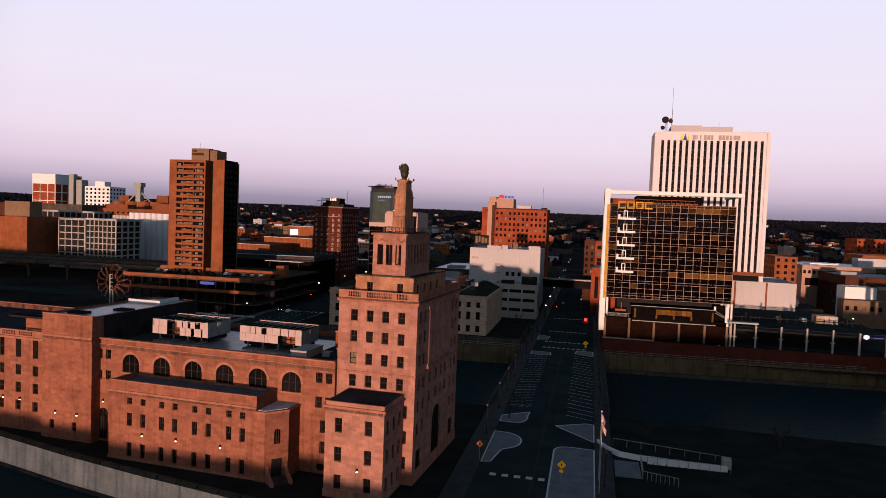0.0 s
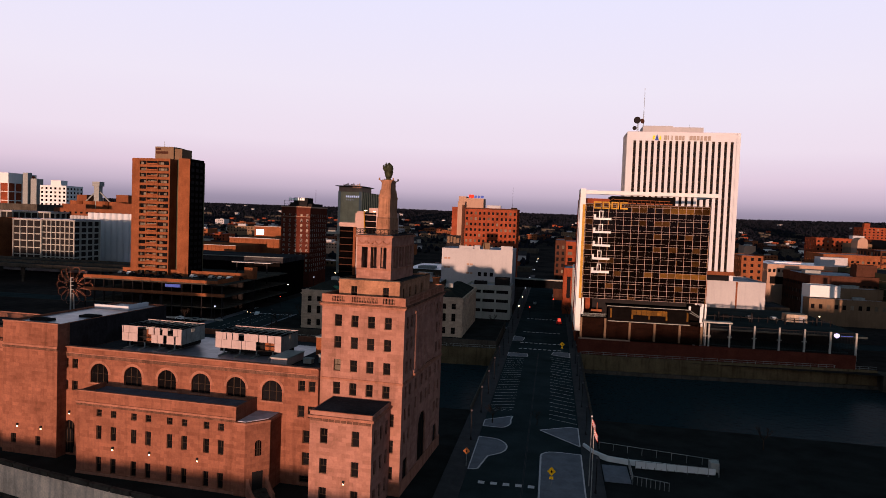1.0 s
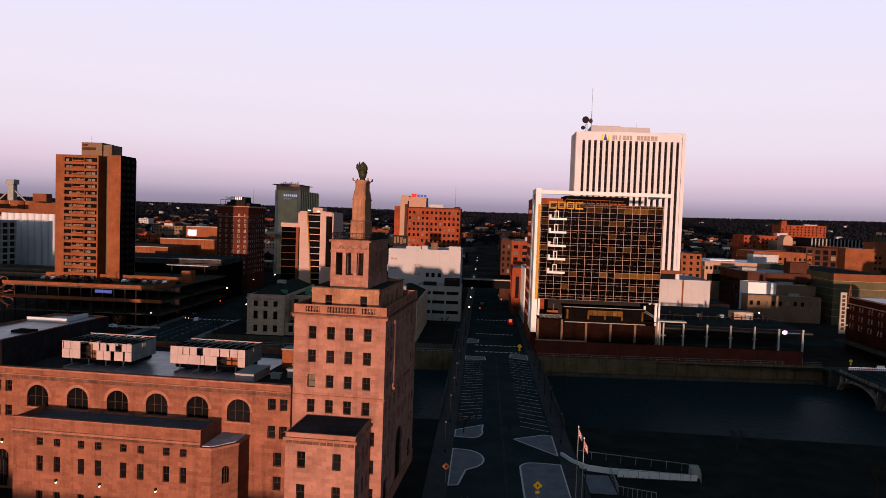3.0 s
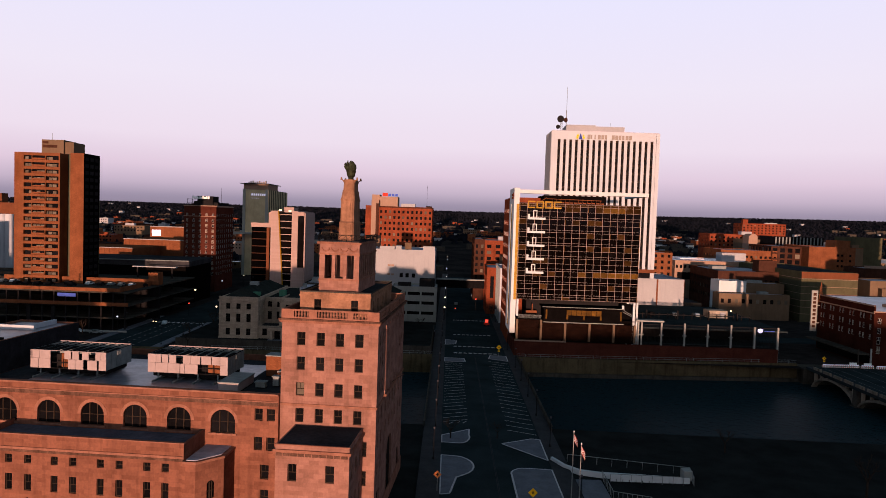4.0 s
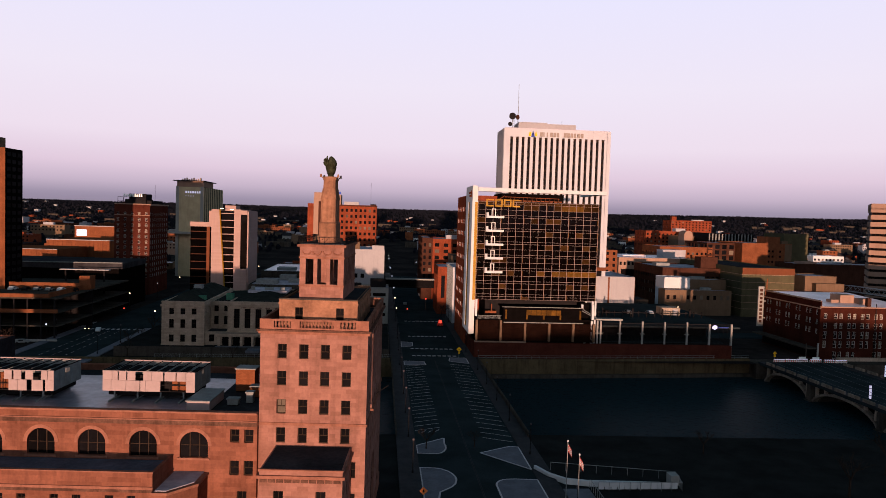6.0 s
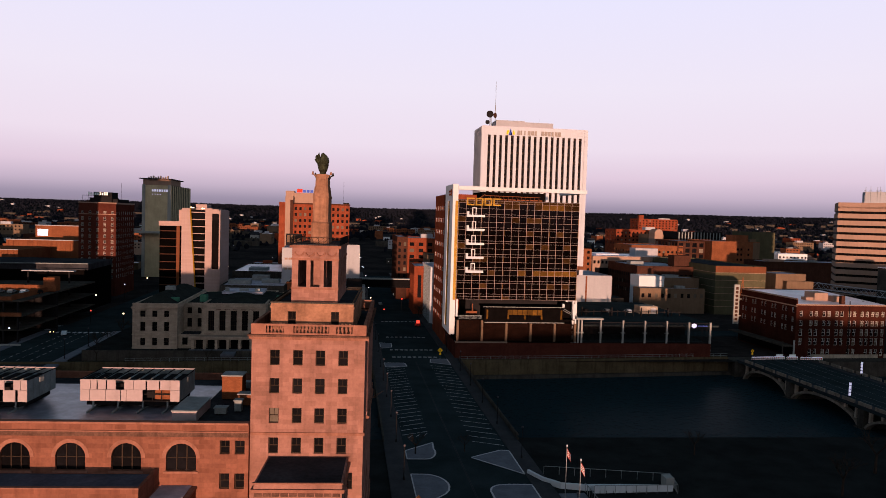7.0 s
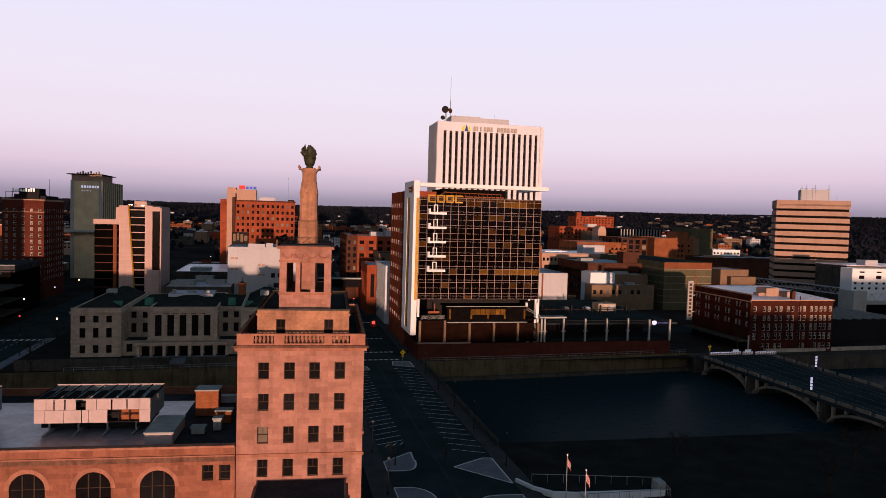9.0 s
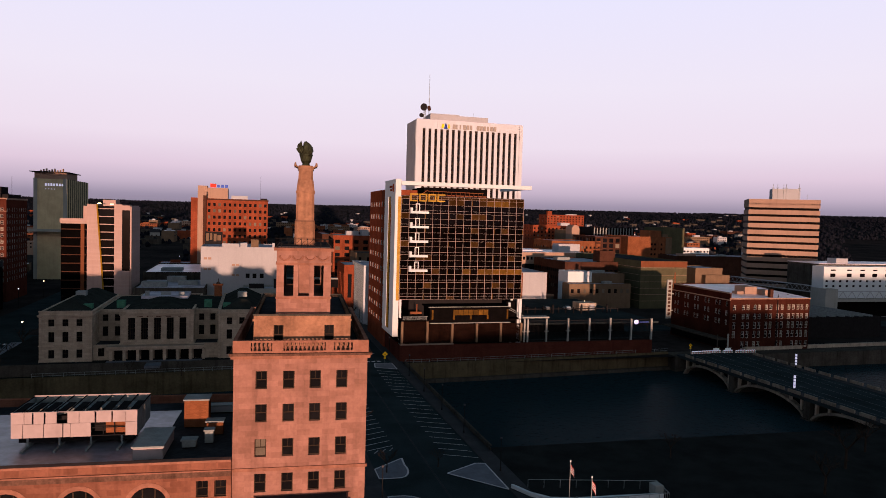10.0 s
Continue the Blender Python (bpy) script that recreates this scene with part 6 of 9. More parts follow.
fed = thing("federal_building", GRID.copy(), "grey limestone federal building with a dark hipped roof", "public building")
FZ = (13.1, 8.6, 4.0)                            # sills of the three storeys
FH3 = (2.0, 2.9, 2.4)


def storeys(starts, w=1.55, levels=(0, 1, 2)):
    return [(a, a + w, FZ[k], FZ[k] + FH3[k]) for a in starts for k in levels]


def fed_trim(u0, u1, v, back=0.0):
    """Cornice, parapet cap, belt courses and plinth along one front."""
    part("cornice", boxes((u0 - 0.35, u1 + 0.35, v - 0.55, v + 0.01, 16.0, 16.3), (u0 - 0.2, u1 + 0.2, v - 0.3, v + 0.01, 15.65, 15.99), (u0 - 0.1, u1 + 0.1, v - 0.12, v + 0.62, 17.204, 17.45)), STONE_GREY, fed)
    part("belt_course", boxes((u0 - 0.1, u1 + 0.1, v - 0.22, v + 0.01, 7.35, 7.7), (u0 - 0.08, u1 + 0.08, v - 0.16, v + 0.01, 2.9, 3.5)), STONE_GREY, fed)


for u0, u1 in ((-90.6, -77.0), (-42.6, -29.0)):
    block(fed, u0, u1, 12.0, 57.0, 2.6, 17.2, STONE_GREY, ROOF_GREEN, {"front": storeys((2.35, 5.95, 9.55)), "right": storeys([2.2 + 4.4 * i for i in range(9)]), "left": storeys([2.2 + 4.4 * i for i in range(9)])}, depth=0.45, parapet=0.3, style="sash", glass=GLASS, thick=0.6)
    fed_trim(u0, u1, 12.0)
    part("side_cornice", boxes((u1 - 0.01, u1 + 0.4, 12.02, 57, 16.0, 16.3), (u0 - 0.4, u0 + 0.01, 12.02, 57, 16.0, 16.3)), STONE_GREY, fed)
# centre front with five tall windows between flat piers
tall_w = [(2.0 + 3.53 * i, 3.95 + 3.53 * i, 8.5, 15.0) for i in range(5)]
block(fed, -69.9, -49.8, 14.0, 57.0, 2.6, 17.2, STONE_GREY, ROOF_GREEN, {"front": tall_w}, depth=0.7, parapet=0.3, style="big", glass=GLASS, thick=0.6)
fed_trim(-69.9, -49.8, 14.0)
part("pilaster", boxes(*[(-69.9 + 0.55 + 3.53 * i, -69.9 + 1.55 + 3.53 * i, 13.86, 13.99, 7.72, 15.4) for i in range(6)]), STONE_GREY, fed)
part("inscription_bar", boxes(*[(-65.4 + 2.6 * i, -63.8 + 2.6 * i, 13.95, 13.99, 15.25, 15.5) for i in range(5)]), STONE_STAINED, fed)
# set-back bays on both sides, over a one-storey front
for u0, u1 in ((-76.99, -69.91), (-49.79, -42.61)):
    block(fed, u0, u1, 21.0, 57.0, 2.6, 16.6, STONE_GREY, ROOF_GREEN, {"front": storeys((1.1, 4.4), 1.5, (0, 1))}, depth=0.45, parapet=0.3, style="sash", glass=GLASS, thick=0.6)
    block(fed, u0, u1, 13.2, 20.99, 2.6, 7.4, STONE_GREY, ROOF_DARK, {"front": storeys((1.3,), 1.7, (2,))}, depth=0.45, parapet=0.2, style="sash", glass=GLASS, thick=0.4)
    part("bay_cornice", boxes((u0, u1, 20.7, 21.01, 15.4, 15.9), (u0, u1, 13.0, 13.21, 7.0, 7.404)), STONE_GREY, fed)
# flat entrance canopy on piers, with dark doorways behind
part("entrance_roof", boxes((-73.2, -46.6, 10.6, 13.18, 6.5, 7.2), (-73.0, -46.8, 10.8, 13.18, 6.1, 6.49)), STONE_GREY, fed)
part("entrance_pier", boxes(*[(-72.4 + 3.62 * i, -71.6 + 3.62 * i, 11.0, 11.8, 2.98, 6.09) for i in range(8)]), STONE_GREY, fed)
part("doorway", boxes(*[(-71.3 + 3.62 * i, -69.1 + 3.62 * i, 13.05, 13.15, 2.95, 5.8) for i in range(7)]), GLASS, fed)
part("dormer", boxes((-80.6, -78.2, 17.8, 20.2, 17.0, 18.6), (-72.6, -70.4, 24, 27, 16.4, 18.8), (-47.4, -45.2, 24, 27, 16.4, 18.8), (-41.6, -39.4, 18, 20.4, 17.0, 18.6)), COPPER, fed, "green copper roof dormer")
bm = bmesh.new()
for u0, u1, v0, v1, z0, h in ((-90, -77.6, 12.7, 56.4, 16.9, 3.0), (-42.0, -29.6, 12.7, 56.4, 16.9, 3.0), (-76.9, -42.7, 21.7, 56.4, 16.3, 2.2), (-69.2, -50.5, 14.7, 40, 16.92, 2.2)):
    i = min(u1 - u0, v1 - v0) * 0.42
    lo = [bm.verts.new(p) for p in ((u0, v0, z0), (u1, v0, z0), (u1, v1, z0), (u0, v1, z0))]
    hi = [bm.verts.new(p) for p in ((u0 + i, v0 + i, z0 + h), (u1 - i, v0 + i, z0 + h), (u1 - i, v1 - i, z0 + h), (u0 + i, v1 - i, z0 + h))]
    bm.faces.new(hi)
    for k in range(4):
        bm.faces.new((lo[k], lo[(k + 1) % 4], hi[(k + 1) % 4], hi[k]))
part("hip_roof", bm, ROOF_GREEN, fed, "dark slate hipped roof")
part("roof_deck", boxes((-67, -53, 33, 46, 18.3, 19.16)), ROOF_GREY, fed, "pale flat roof deck")
part("roof_box", boxes((-66, -64.8, 34, 35.4, 19.17, 20.6), (-61.5, -58.5, 36, 38, 19.17, 20.0), (-56, -54.2, 35, 37, 19.17, 20.2), (-85.2, -82.4, 30, 33, 19.5, 21.0), (-37.4, -34.6, 24, 27, 19.5, 21.4)), METAL_GREY, fed)
cup = boxes((-45.2, -42.8, 40, 42.4, 18.2, 21.8), (-45.6, -42.4, 39.6, 42.8, 21.804, 22.2))
part("roof_cupola", cup, BRICK_ORANGE, fed, "small lit brick roof cupola")
bm = bmesh.new()
cyl(bm, -44, 41.2, 22.2, 23.0, 0.9, 0.3, 8)
cyl(bm, -44, 41.2, 23.0, 24.2, 0.12, 0.05, 6)
part("cupola_cap", bm, METAL_DARK, fed)

# ---- white warehouse front and low garage beside the avenue ----
wbx = thing("white_store_block", GRID.copy(), "pale pink windowless store block with roof screens", "store building")
block(wbx, -54.9, -17.8, 121.5, 156.0, 0, 30.8, PANEL_PINK, ROOF_GREY, {"front": [(a, a + 1.7, 16.7, 18.8) for a in (19.4, 22.4, 25.6)]}, depth=0.3, parapet=0.4, style="plain", glass=GLASS)
part("faded_mark", boxes((-53.6, -52.2, 121.46, 121.495, 20.2, 21.2), (-51.8, -50.4, 121.46, 121.495, 20.2, 21.2), (-53.6, -52.2, 121.46, 121.495, 25.0, 26.0), (-51.8, -50.4, 121.46, 121.495, 25.0, 26.0), (-41.6, -40.2, 121.46, 121.495, 17.6, 18.5), (-39.8, -38.4, 121.46, 121.495, 17.6, 18.5), (-41.6, -40.2, 121.46, 121.495, 22.2, 23.1), (-39.8, -38.4, 121.46, 121.495, 22.2, 23.1)), PANEL_TAN, wbx)
part("roof_frame", boxes((-33.4, -33.0, 124, 126, 30.3, 34.2), (-30.4, -30.0, 124, 126, 30.3, 34.2), (-33.0, -30.4, 124, 126, 33.8, 34.2), (-33.0, -30.4, 125.9, 126, 30.3, 33.79)), BRICK_TAN, wbx)
part("roof_screen", boxes((-46, -38.5, 123, 123.3, 30.3, 32.2), (-38, -35, 123, 128, 30.3, 32.6), (-24, -18.0, 122, 122.3, 30.3, 32.8)), PANEL_PINK, wbx)
bb = thing("billboard", at(-53.5, 126, 30.4, 0), "dark picture billboard on steel posts", "billboard")
part("panel", boxes((0, 7.6, 0, 0.5, 1.2, 7.0)), METAL_DARK, bb)
part("picture", boxes((0.5, 1.7, -0.04, -0.003, 2.8, 6.2), (2.2, 3.2, -0.04, -0.003, 3.2, 6.4), (3.8, 5.0, -0.04, -0.003, 2.6, 6.0), (5.4, 6.9, -0.04, -0.003, 3.0, 5.4)), BRICK_TAN, bb)
part("post", boxes((0.8, 1.1, 0.5, 0.8, 0, 5), (6.4, 6.7, 0.5, 0.8, 0, 5)), METAL_DARK, bb)
gar = thing("low_garage", GRID.copy(), "pale concrete parking garage with dark bands", "parking garage")
gh = [(a, a + 5.6, z, z + 1.5) for a in (0.8, 7.2, 13.6) for z in (12.0, 7.8, 3.2)]
block(gar, -36.2, -15.8, 84.0, 99.0, 0, 16.0, CONCRETE_PALE, ROOF_GREY, {"front": gh, "right": [(a, a + 4, z, z + 1.5) for a in (1, 6, 11) for z in (12.0, 7.8, 3.2)]}, depth=0.8, parapet=0.9, style="plain", glass=GLASS)
part("roof_unit", boxes((-24, -17, 90, 95, 15.1, 19.0), (-34, -28, 92, 96, 15.1, 16.8)), METAL_DARK, gar)


# ---- the arched bridge downstream ----
ab = thing("arched_bridge", GRID.copy(), "dark concrete arch bridge with worn parapets", "bridge")
part("deck", boxes((113.2, 142, -150, 9, -0.5, 0.3)), ASPHALT, ab)
part("sidewalk", boxes((113.2, 116, -150, 9, 0.304, 0.46), (139, 142, -150, 9, 0.304, 0.46)), PAVING, ab)
bm = bmesh.new()
for k in range(-24, 1):
    v = k * 6.0
    for u in (113.3, 141.4):
        box(bm, u, u + 0.5, v, v + 4.4, 0.47, 1.35)
part("parapet_block", bm, CONCRETE_STAINED, ab)
arch_m = bmesh.new()
spans = [(6.0, -20.3), (-20.3, -51.0), (-51.0, -82.0), (-82.0, -112.0)]
for a, b in spans:
    c, r = (a + b) / 2, (a - b) / 2 - 1.2
    n = 14
    for u0, u1 in ((113.3, 115.0), (126, 128), (140.2, 141.9)):
        prev = None
        for i in range(n + 1):
            t = math.pi * i / n
            v, zi, zo = c + r * math.cos(t), -6.5 + 5.2 * math.sin(t), -6.5 + 6.0 * math.sin(t)
            vo = c + (r + 0.6) * math.cos(t)
            ring = [arch_m.verts.new(p) for p in ((u0, v, zi), (u1, v, zi), (u1, vo, zo), (u0, vo, zo))]
            if prev:
                for k in range(4):
                    arch_m.faces.new((prev[k], prev[(k + 1) % 4], ring[(k + 1) % 4], ring[k]))
            prev = ring
part("arch_rib", arch_m, CONCRETE_STAINED, ab)
bm = bmesh.new()
for a, b in spans:
    c, r = (a + b) / 2, (a - b) / 2
    for i in range(-3, 4):
        if i:
            v = c + i * r / 3.6
            zt = -6.5 + 6.0 * math.sqrt(max(0, 1 - ((v - c) / r) ** 2))
            for u in (113.6, 127, 140.6):
                box(bm, u, u + 0.9, v - 0.3, v + 0.3, zt - 0.3, -0.5)
part("spandrel_post", bm, CONCRETE, ab)
bm = bmesh.new()
for a, b in spans:
    box(bm, 112.4, 142.8, b - 1.5, b + 1.5, -8.9, -5.2)
    box(bm, 113.0, 142.2, b - 1.1, b + 1.1, -5.2, -0.5)
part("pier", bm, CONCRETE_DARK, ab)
bm = bmesh.new()
for u in (118.6, 122.4, 127.5, 132.6, 136.4):
    quad(bm, (u, -150, 0.308), (u + 0.14, -150, 0.308), (u + 0.14, 9, 0.308), (u, 9, 0.308))
part("lane_line", bm, PAVING_PALE, ab)


def light_pylon(u, v):
    ob = thing("light_pylon", at(u, v, 0.46), "white glowing light pylon on the bridge", "light pylon", "bridge light pylons")
    for i in range(4):
        bm = bmesh.new()
        cyl(bm, 0, 0, 1.0 + i * 0.95, 1.75 + i * 0.95, 0.3, 0.3, 12)
        part("glow_tube", bm, LAMP_PYLON, ob)
    bm = bmesh.new()
    cyl(bm, 0, 0, 0, 4.7, 0.2, 0.2, 10)
    part("pole", bm, METAL_DARK, ob)


light_pylon(115.2, -44.0)
light_pylon(140.5, -17.0)


def barricade(u, v, turn, lamp):
    ob = thing("road_barricade", at(u, v, 0.3, turn), "striped white and red road barricade", "barricade", "road barricades")
    part("board", boxes((-2.2, 2.2, -0.06, 0.06, 0.9, 1.25), (-2.2, 2.2, -0.06, 0.06, 0.4, 0.72)), WHITE_SIGN, ob)
    bm = bmesh.new()
    for k in range(6):
        for z in (0.9, 0.4):
            box(bm, -2.1 + k * 0.74, -1.8 + k * 0.74, -0.07, -0.061, z + 0.02, z + 0.3)
    part("stripe", bm, RED, ob)
    part("foot", boxes((-1.8, -1.6, -0.5, 0.5, 0, 0.12), (1.6, 1.8, -0.5, 0.5, 0, 0.12), (-1.75, -1.65, -0.05, 0.05, 0.12, 1.4), (1.65, 1.75, -0.05, 0.05, 0.12, 1.4)), METAL_DARK, ob)
    # added glow that makes the dim boards read as bright
    part("lamp_strip", boxes((-2.0, 2.0, -0.09, -0.075, 1.27, 1.42)), LAMP_PYLON, ob, "pale glowing strip added to brighten the barricade")
    if lamp:
        part("sign_board", boxes((-1.3, 1.3, -0.1, -0.07, 1.4, 2.2)), WHITE_SIGN, ob)


for i, u in enumerate((120.0, 124.4, 128.9, 133.6, 138.6, 142.6)):
    barricade(u, 8.4 - 0.4 * abs(i - 2), 4 - i, i in (2, 3))

# ---- brown apartment tower on its parking deck ----
apt = thing("apartment_tower", at(-194.6, 62.0, 0), "tall orange-brown brick apartment tower with balcony bands", "apartment tower")
bands = []
APZ = 69.2
fz = [14.8 + i * 2.86 for i in range(19)]
block(apt, 0, 19.3, 0, 22, 12, APZ, BRICK_ORANGE, ROOF_DARK, {"front": [(4.0, 18.7, z, z + 1.7) for z in fz]}, depth=1.1, parapet=0.5, style="plain", glass=GLASS)
rr = random.Random(8)
pale = mesh_of(boxes((0, 1.5, 0, 0.05, 0, 1.1)), "balcony_window", PALE_PANE)
dk = mesh_of(boxes((0, 0.3, 0, 0.9, 0, 1.66)), "divider", BRICK_ORANGE)
lowb = mesh_of(boxes((0, 5.6, 0, 0.2, 0, 0.6)), "balcony_wall", BRICK_ORANGE)
for z in fz:
    for k in range(8):
        if rr.random() < 0.5:
            piece("balcony_window", pale, apt, Matrix.Translation((3.9 + k * 1.7, 0.98, z + 0.12)))
    piece("divider", dk, apt, Matrix.Translation((7.2, 0.08, z + 0.02)))
    piece("divider", dk, apt, Matrix.Translation((12.9, 0.08, z + 0.02)))
    piece("balcony_wall", lowb, apt, Matrix.Translation((7.4, -0.21, z + 0.1)))
block(apt, 19.31, 24.0, 6.0, 24, 12, APZ, PANEL_DARKGREEN, ROOF_DARK, {}, name="recess_wall")
block(apt, 24.01, 29.7, -0.6, 12.4, 12, APZ + 0.2, BRICK_ORANGE, ROOF_DARK, {}, name="end_wall")
for k, z in enumerate(fz):
    for a in (0.4, 4.4, 8.4):
        piece("side_window", pane_mesh(2.7, 1.5, GLASS), apt, Matrix.Translation((29.82, a, z + 0.1)) @ Matrix.Rotation(math.pi / 2, 4, "Z"))
# black sheet gives the brick side the shade it lies in
part("side_cladding", boxes((29.703, 29.76, -0.55, 12.35, 12.1, APZ + 0.15)), BLACK_CLAD_SHADE, apt, "near-black side sheet with shade put into its colour")
part("penthouse", boxes((8.6, 18.0, 5, 15, APZ + 0.1, APZ + 6.0), (18.05, 21.8, 6, 15, APZ + 0.1, APZ + 5.2)), BRICK_TAN, apt)
part("mark_bar", boxes((9.0, 11.4, 4.9, 4.99, APZ + 4.3, APZ + 5.3), (9.0, 15.2, 4.9, 4.99, APZ + 2.6, APZ + 3.8)), BRICK_DARK, apt)
part("mast", boxes((9, 9.1, 12, 12.1, APZ + 6, APZ + 9.5)), METAL_GREY, apt)
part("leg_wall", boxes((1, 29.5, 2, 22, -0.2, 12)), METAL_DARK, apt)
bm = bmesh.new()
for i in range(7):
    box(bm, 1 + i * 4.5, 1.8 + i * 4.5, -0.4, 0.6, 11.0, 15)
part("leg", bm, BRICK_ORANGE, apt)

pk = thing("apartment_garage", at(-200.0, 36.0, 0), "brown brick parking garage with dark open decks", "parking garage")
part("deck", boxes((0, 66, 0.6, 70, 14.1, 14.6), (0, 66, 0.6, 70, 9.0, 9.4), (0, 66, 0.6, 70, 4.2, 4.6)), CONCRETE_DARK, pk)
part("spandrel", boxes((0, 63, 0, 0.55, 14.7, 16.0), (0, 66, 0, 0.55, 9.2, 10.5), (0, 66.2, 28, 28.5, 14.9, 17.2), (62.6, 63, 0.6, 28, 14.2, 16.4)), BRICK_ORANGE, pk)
# columns and back wall are near-black to carry the open decks' shade
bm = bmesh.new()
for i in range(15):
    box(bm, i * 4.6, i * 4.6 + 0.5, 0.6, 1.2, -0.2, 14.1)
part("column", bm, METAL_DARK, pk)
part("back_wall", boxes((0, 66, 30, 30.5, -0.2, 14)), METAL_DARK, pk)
part("sign_band", boxes((39, 46, -0.3, -0.01, 12.4, 13.7)), BLUE, pk)
part("entry_pier", boxes((27, 28.5, -0.4, -0.01, -0.2, 8.5), (36.6, 38, -0.4, -0.01, -0.2, 8.5)), METAL_DARK, pk)
part("stair_tower", boxes((61.5, 65.5, 28.6, 34, 14.61, 20)), BRICK_ORANGE, pk)
part("kerb_wall", boxes((10, 68, -5, -4.5, -0.2, 0.6)), CONCRETE_PALE, pk)

# ---- flower sculpture of bent steel loops ----
fs = thing("loop_sculpture", at(-171.4, -9.0, 0), "tall dull copper flower sculpture of bent loops", "sculpture")
bm = bmesh.new()
bar(bm, (-0.5, 0, -6), (-0.3, 0, 13.5), 0.28, 8)
bar(bm, (0.9, 0.6, -6), (0.5, 0.4, 13.5), 0.28, 8)
part("stem", bm, METAL_GREY, fs)
for half, tilt in ((0, -14), (1, 14)):
    for k in range(7):
        ang = (90 + 12 + k * 26) if half == 0 else (90 - 12 - k * 26)
        bm = bmesh.new()
        c, s = math.cos(radians(ang)), math.sin(radians(ang))
        r_in, r_out, w = 1.8, 7.0, 1.15
        prof = [(r_in, 0.0)] + [(r_in + 1.3, 0.5), (r_out - 1.3, w)] + [(r_out - 1.15 + 1.15 * math.cos(radians(a)), 1.15 * math.sin(radians(a))) for a in (70, 40, 10, -10, -40, -70)] + [(r_out - 1.3, -w), (r_in + 1.3, -0.5), (r_in, 0.0)]
        pts = [Vector((p * c - q * s + (-0.35 if half == 0 else 0.35), math.sin(radians(tilt)) * (p * c - q * s) * (1 if half else 1), 16.5 + p * s + q * c)) for p, q in prof]
        for a, b in zip(pts, pts[1:]):
            bar(bm, a, b, 0.06, 5)
        part("loop", bm, COPPER_DULL, fs)
bm = bmesh.new()
for z in (13.6, 15, 16.5, 18, 19.4):
    bar(bm, (-0.4, 0, z), (0.5, 0.3, z), 0.2, 6)
bar(bm, (-0.4, 0, 13.5), (-0.4, 0, 19.4), 0.24, 6)
part("hub", bm, METAL_GREY, fs)


# ---- city blocks ----
def city(name, label, u0, u1, v0, depth, z1, wall, roof=None, nf=0, rows=(), w=1.6, h=1.8, side=True, category="building", extra=(), frame=None, style="plain", glass=None, z0=-0.3, lit=0.15, parapet=0.5):
    """A plain block with rows of windows; extra: roof boxes (u0, u1, v0, v1, height, material)."""
    ob = thing(name, at((u0 + u1) / 2, v0, 0), label, category)
    half = (u1 - u0) / 2
    sides = {}
    if nf:
        sides["front"] = grid_holes(even(2 * half, nf, w), w, rows, h)
        if side:
            ns = max(2, round(depth / (2 * half / nf)))
            sides["left"] = sides["right"] = grid_holes(even(depth, ns, w), w, rows, h)
    block(ob, -half, half, 0, depth, z0, z1, wall, roof or ROOF_DARK, sides, depth=0.25, parapet=parapet, style=style, glass=glass, frame=frame, lit=lit)
    for a, b, c, d, hh, m_ in extra:
        part("roof_box", boxes((a, b, c, d, z1 - parapet, z1 + hh)), m_, ob)
    return ob


def floors_z(n, first, step):
    return [first + i * step for i in range(n)]


# brick bank tower with a pale pier
bank = city("bank_tower", "orange brick bank building with paired windows", -60.0, -23.2, 250, 34, 54.3, BRICK_RED, ROOF_GREY, 12, floors_z(10, 14.5, 3.9), 1.5, 1.9, glass=None, lit=0.3, category="bank building",
            extra=((-4, 6, 8, 16, 2.2, PANEL_PINK), (14, 18, 1, 5, 0.9, METAL_DARK)))
part("pale_pier", boxes((-23.6, -18.5, -1.5, 20, -0.3, 58.4)), PANEL_TAN, bank)
part("brick_pier", boxes((-27.5, -23.65, -1.6, 18, -0.3, 54.5)), BRICK_RED, bank)
part("slot", boxes((-20.4, -18.45, -1.56, -1.51, 0, 56)), BRICK_DARK, bank)
part("penthouse", boxes((-18.4, -6.0, 4, 20, 53.8, 61.0), (-24, -18.6, 5, 18, 58.41, 62.2)), PANEL_TAN, bank)
part("cornice", boxes((-18.3, 18.8, -0.5, -0.01, 53.4, 54.2)), BRICK_DARK, bank)
part("sign_panel", boxes((-16.6, -13, 3.4, 3.9, 61.2, 63.6)), RED, bank, "red roof sign panel")
part("sign_bar", boxes((-12.6, -10.8, 3.4, 3.9, 61.3, 63.0), (-10.2, -8.4, 3.4, 3.9, 61.3, 63.0), (-7.8, -6.0, 3.4, 3.9, 61.3, 63.0)), BLUE, bank)
part("mast", boxes((14, 14.12, 14, 14.12, 54, 70)), METAL_DARK, bank)
# hotel with the dark right side
hotel = city("brick_hotel", "dark red brick hotel with pale window surrounds", -165.8, -147.0, 174, 32, 49.6, BRICK_HOTEL, ROOF_DARK, 5, floors_z(12, 9.5, 3.1), 1.25, 1.8, frame=SASH_PALE, style="sash", lit=0.35, category="hotel",
             extra=((-5, 6.2, 3, 15, 3.0, METAL_DARK), (-3.2, 6, 4, 14, 6.0, METAL_DARK), (6.4, 9, 4, 24, 2.4, METAL_DARK), (-9, -5.4, 10, 28, 1.6, BRICK_DARK)))
part("band", boxes((-9.55, 9.55, -0.14, -0.01, 43.6, 43.95), (-9.6, 9.6, -0.4, 0.5, 49.604, 50.1), (9.41, 9.8, -0.14, 32, 49.3, 50.1)), PANEL_TAN, hotel)
bm = bmesh.new()
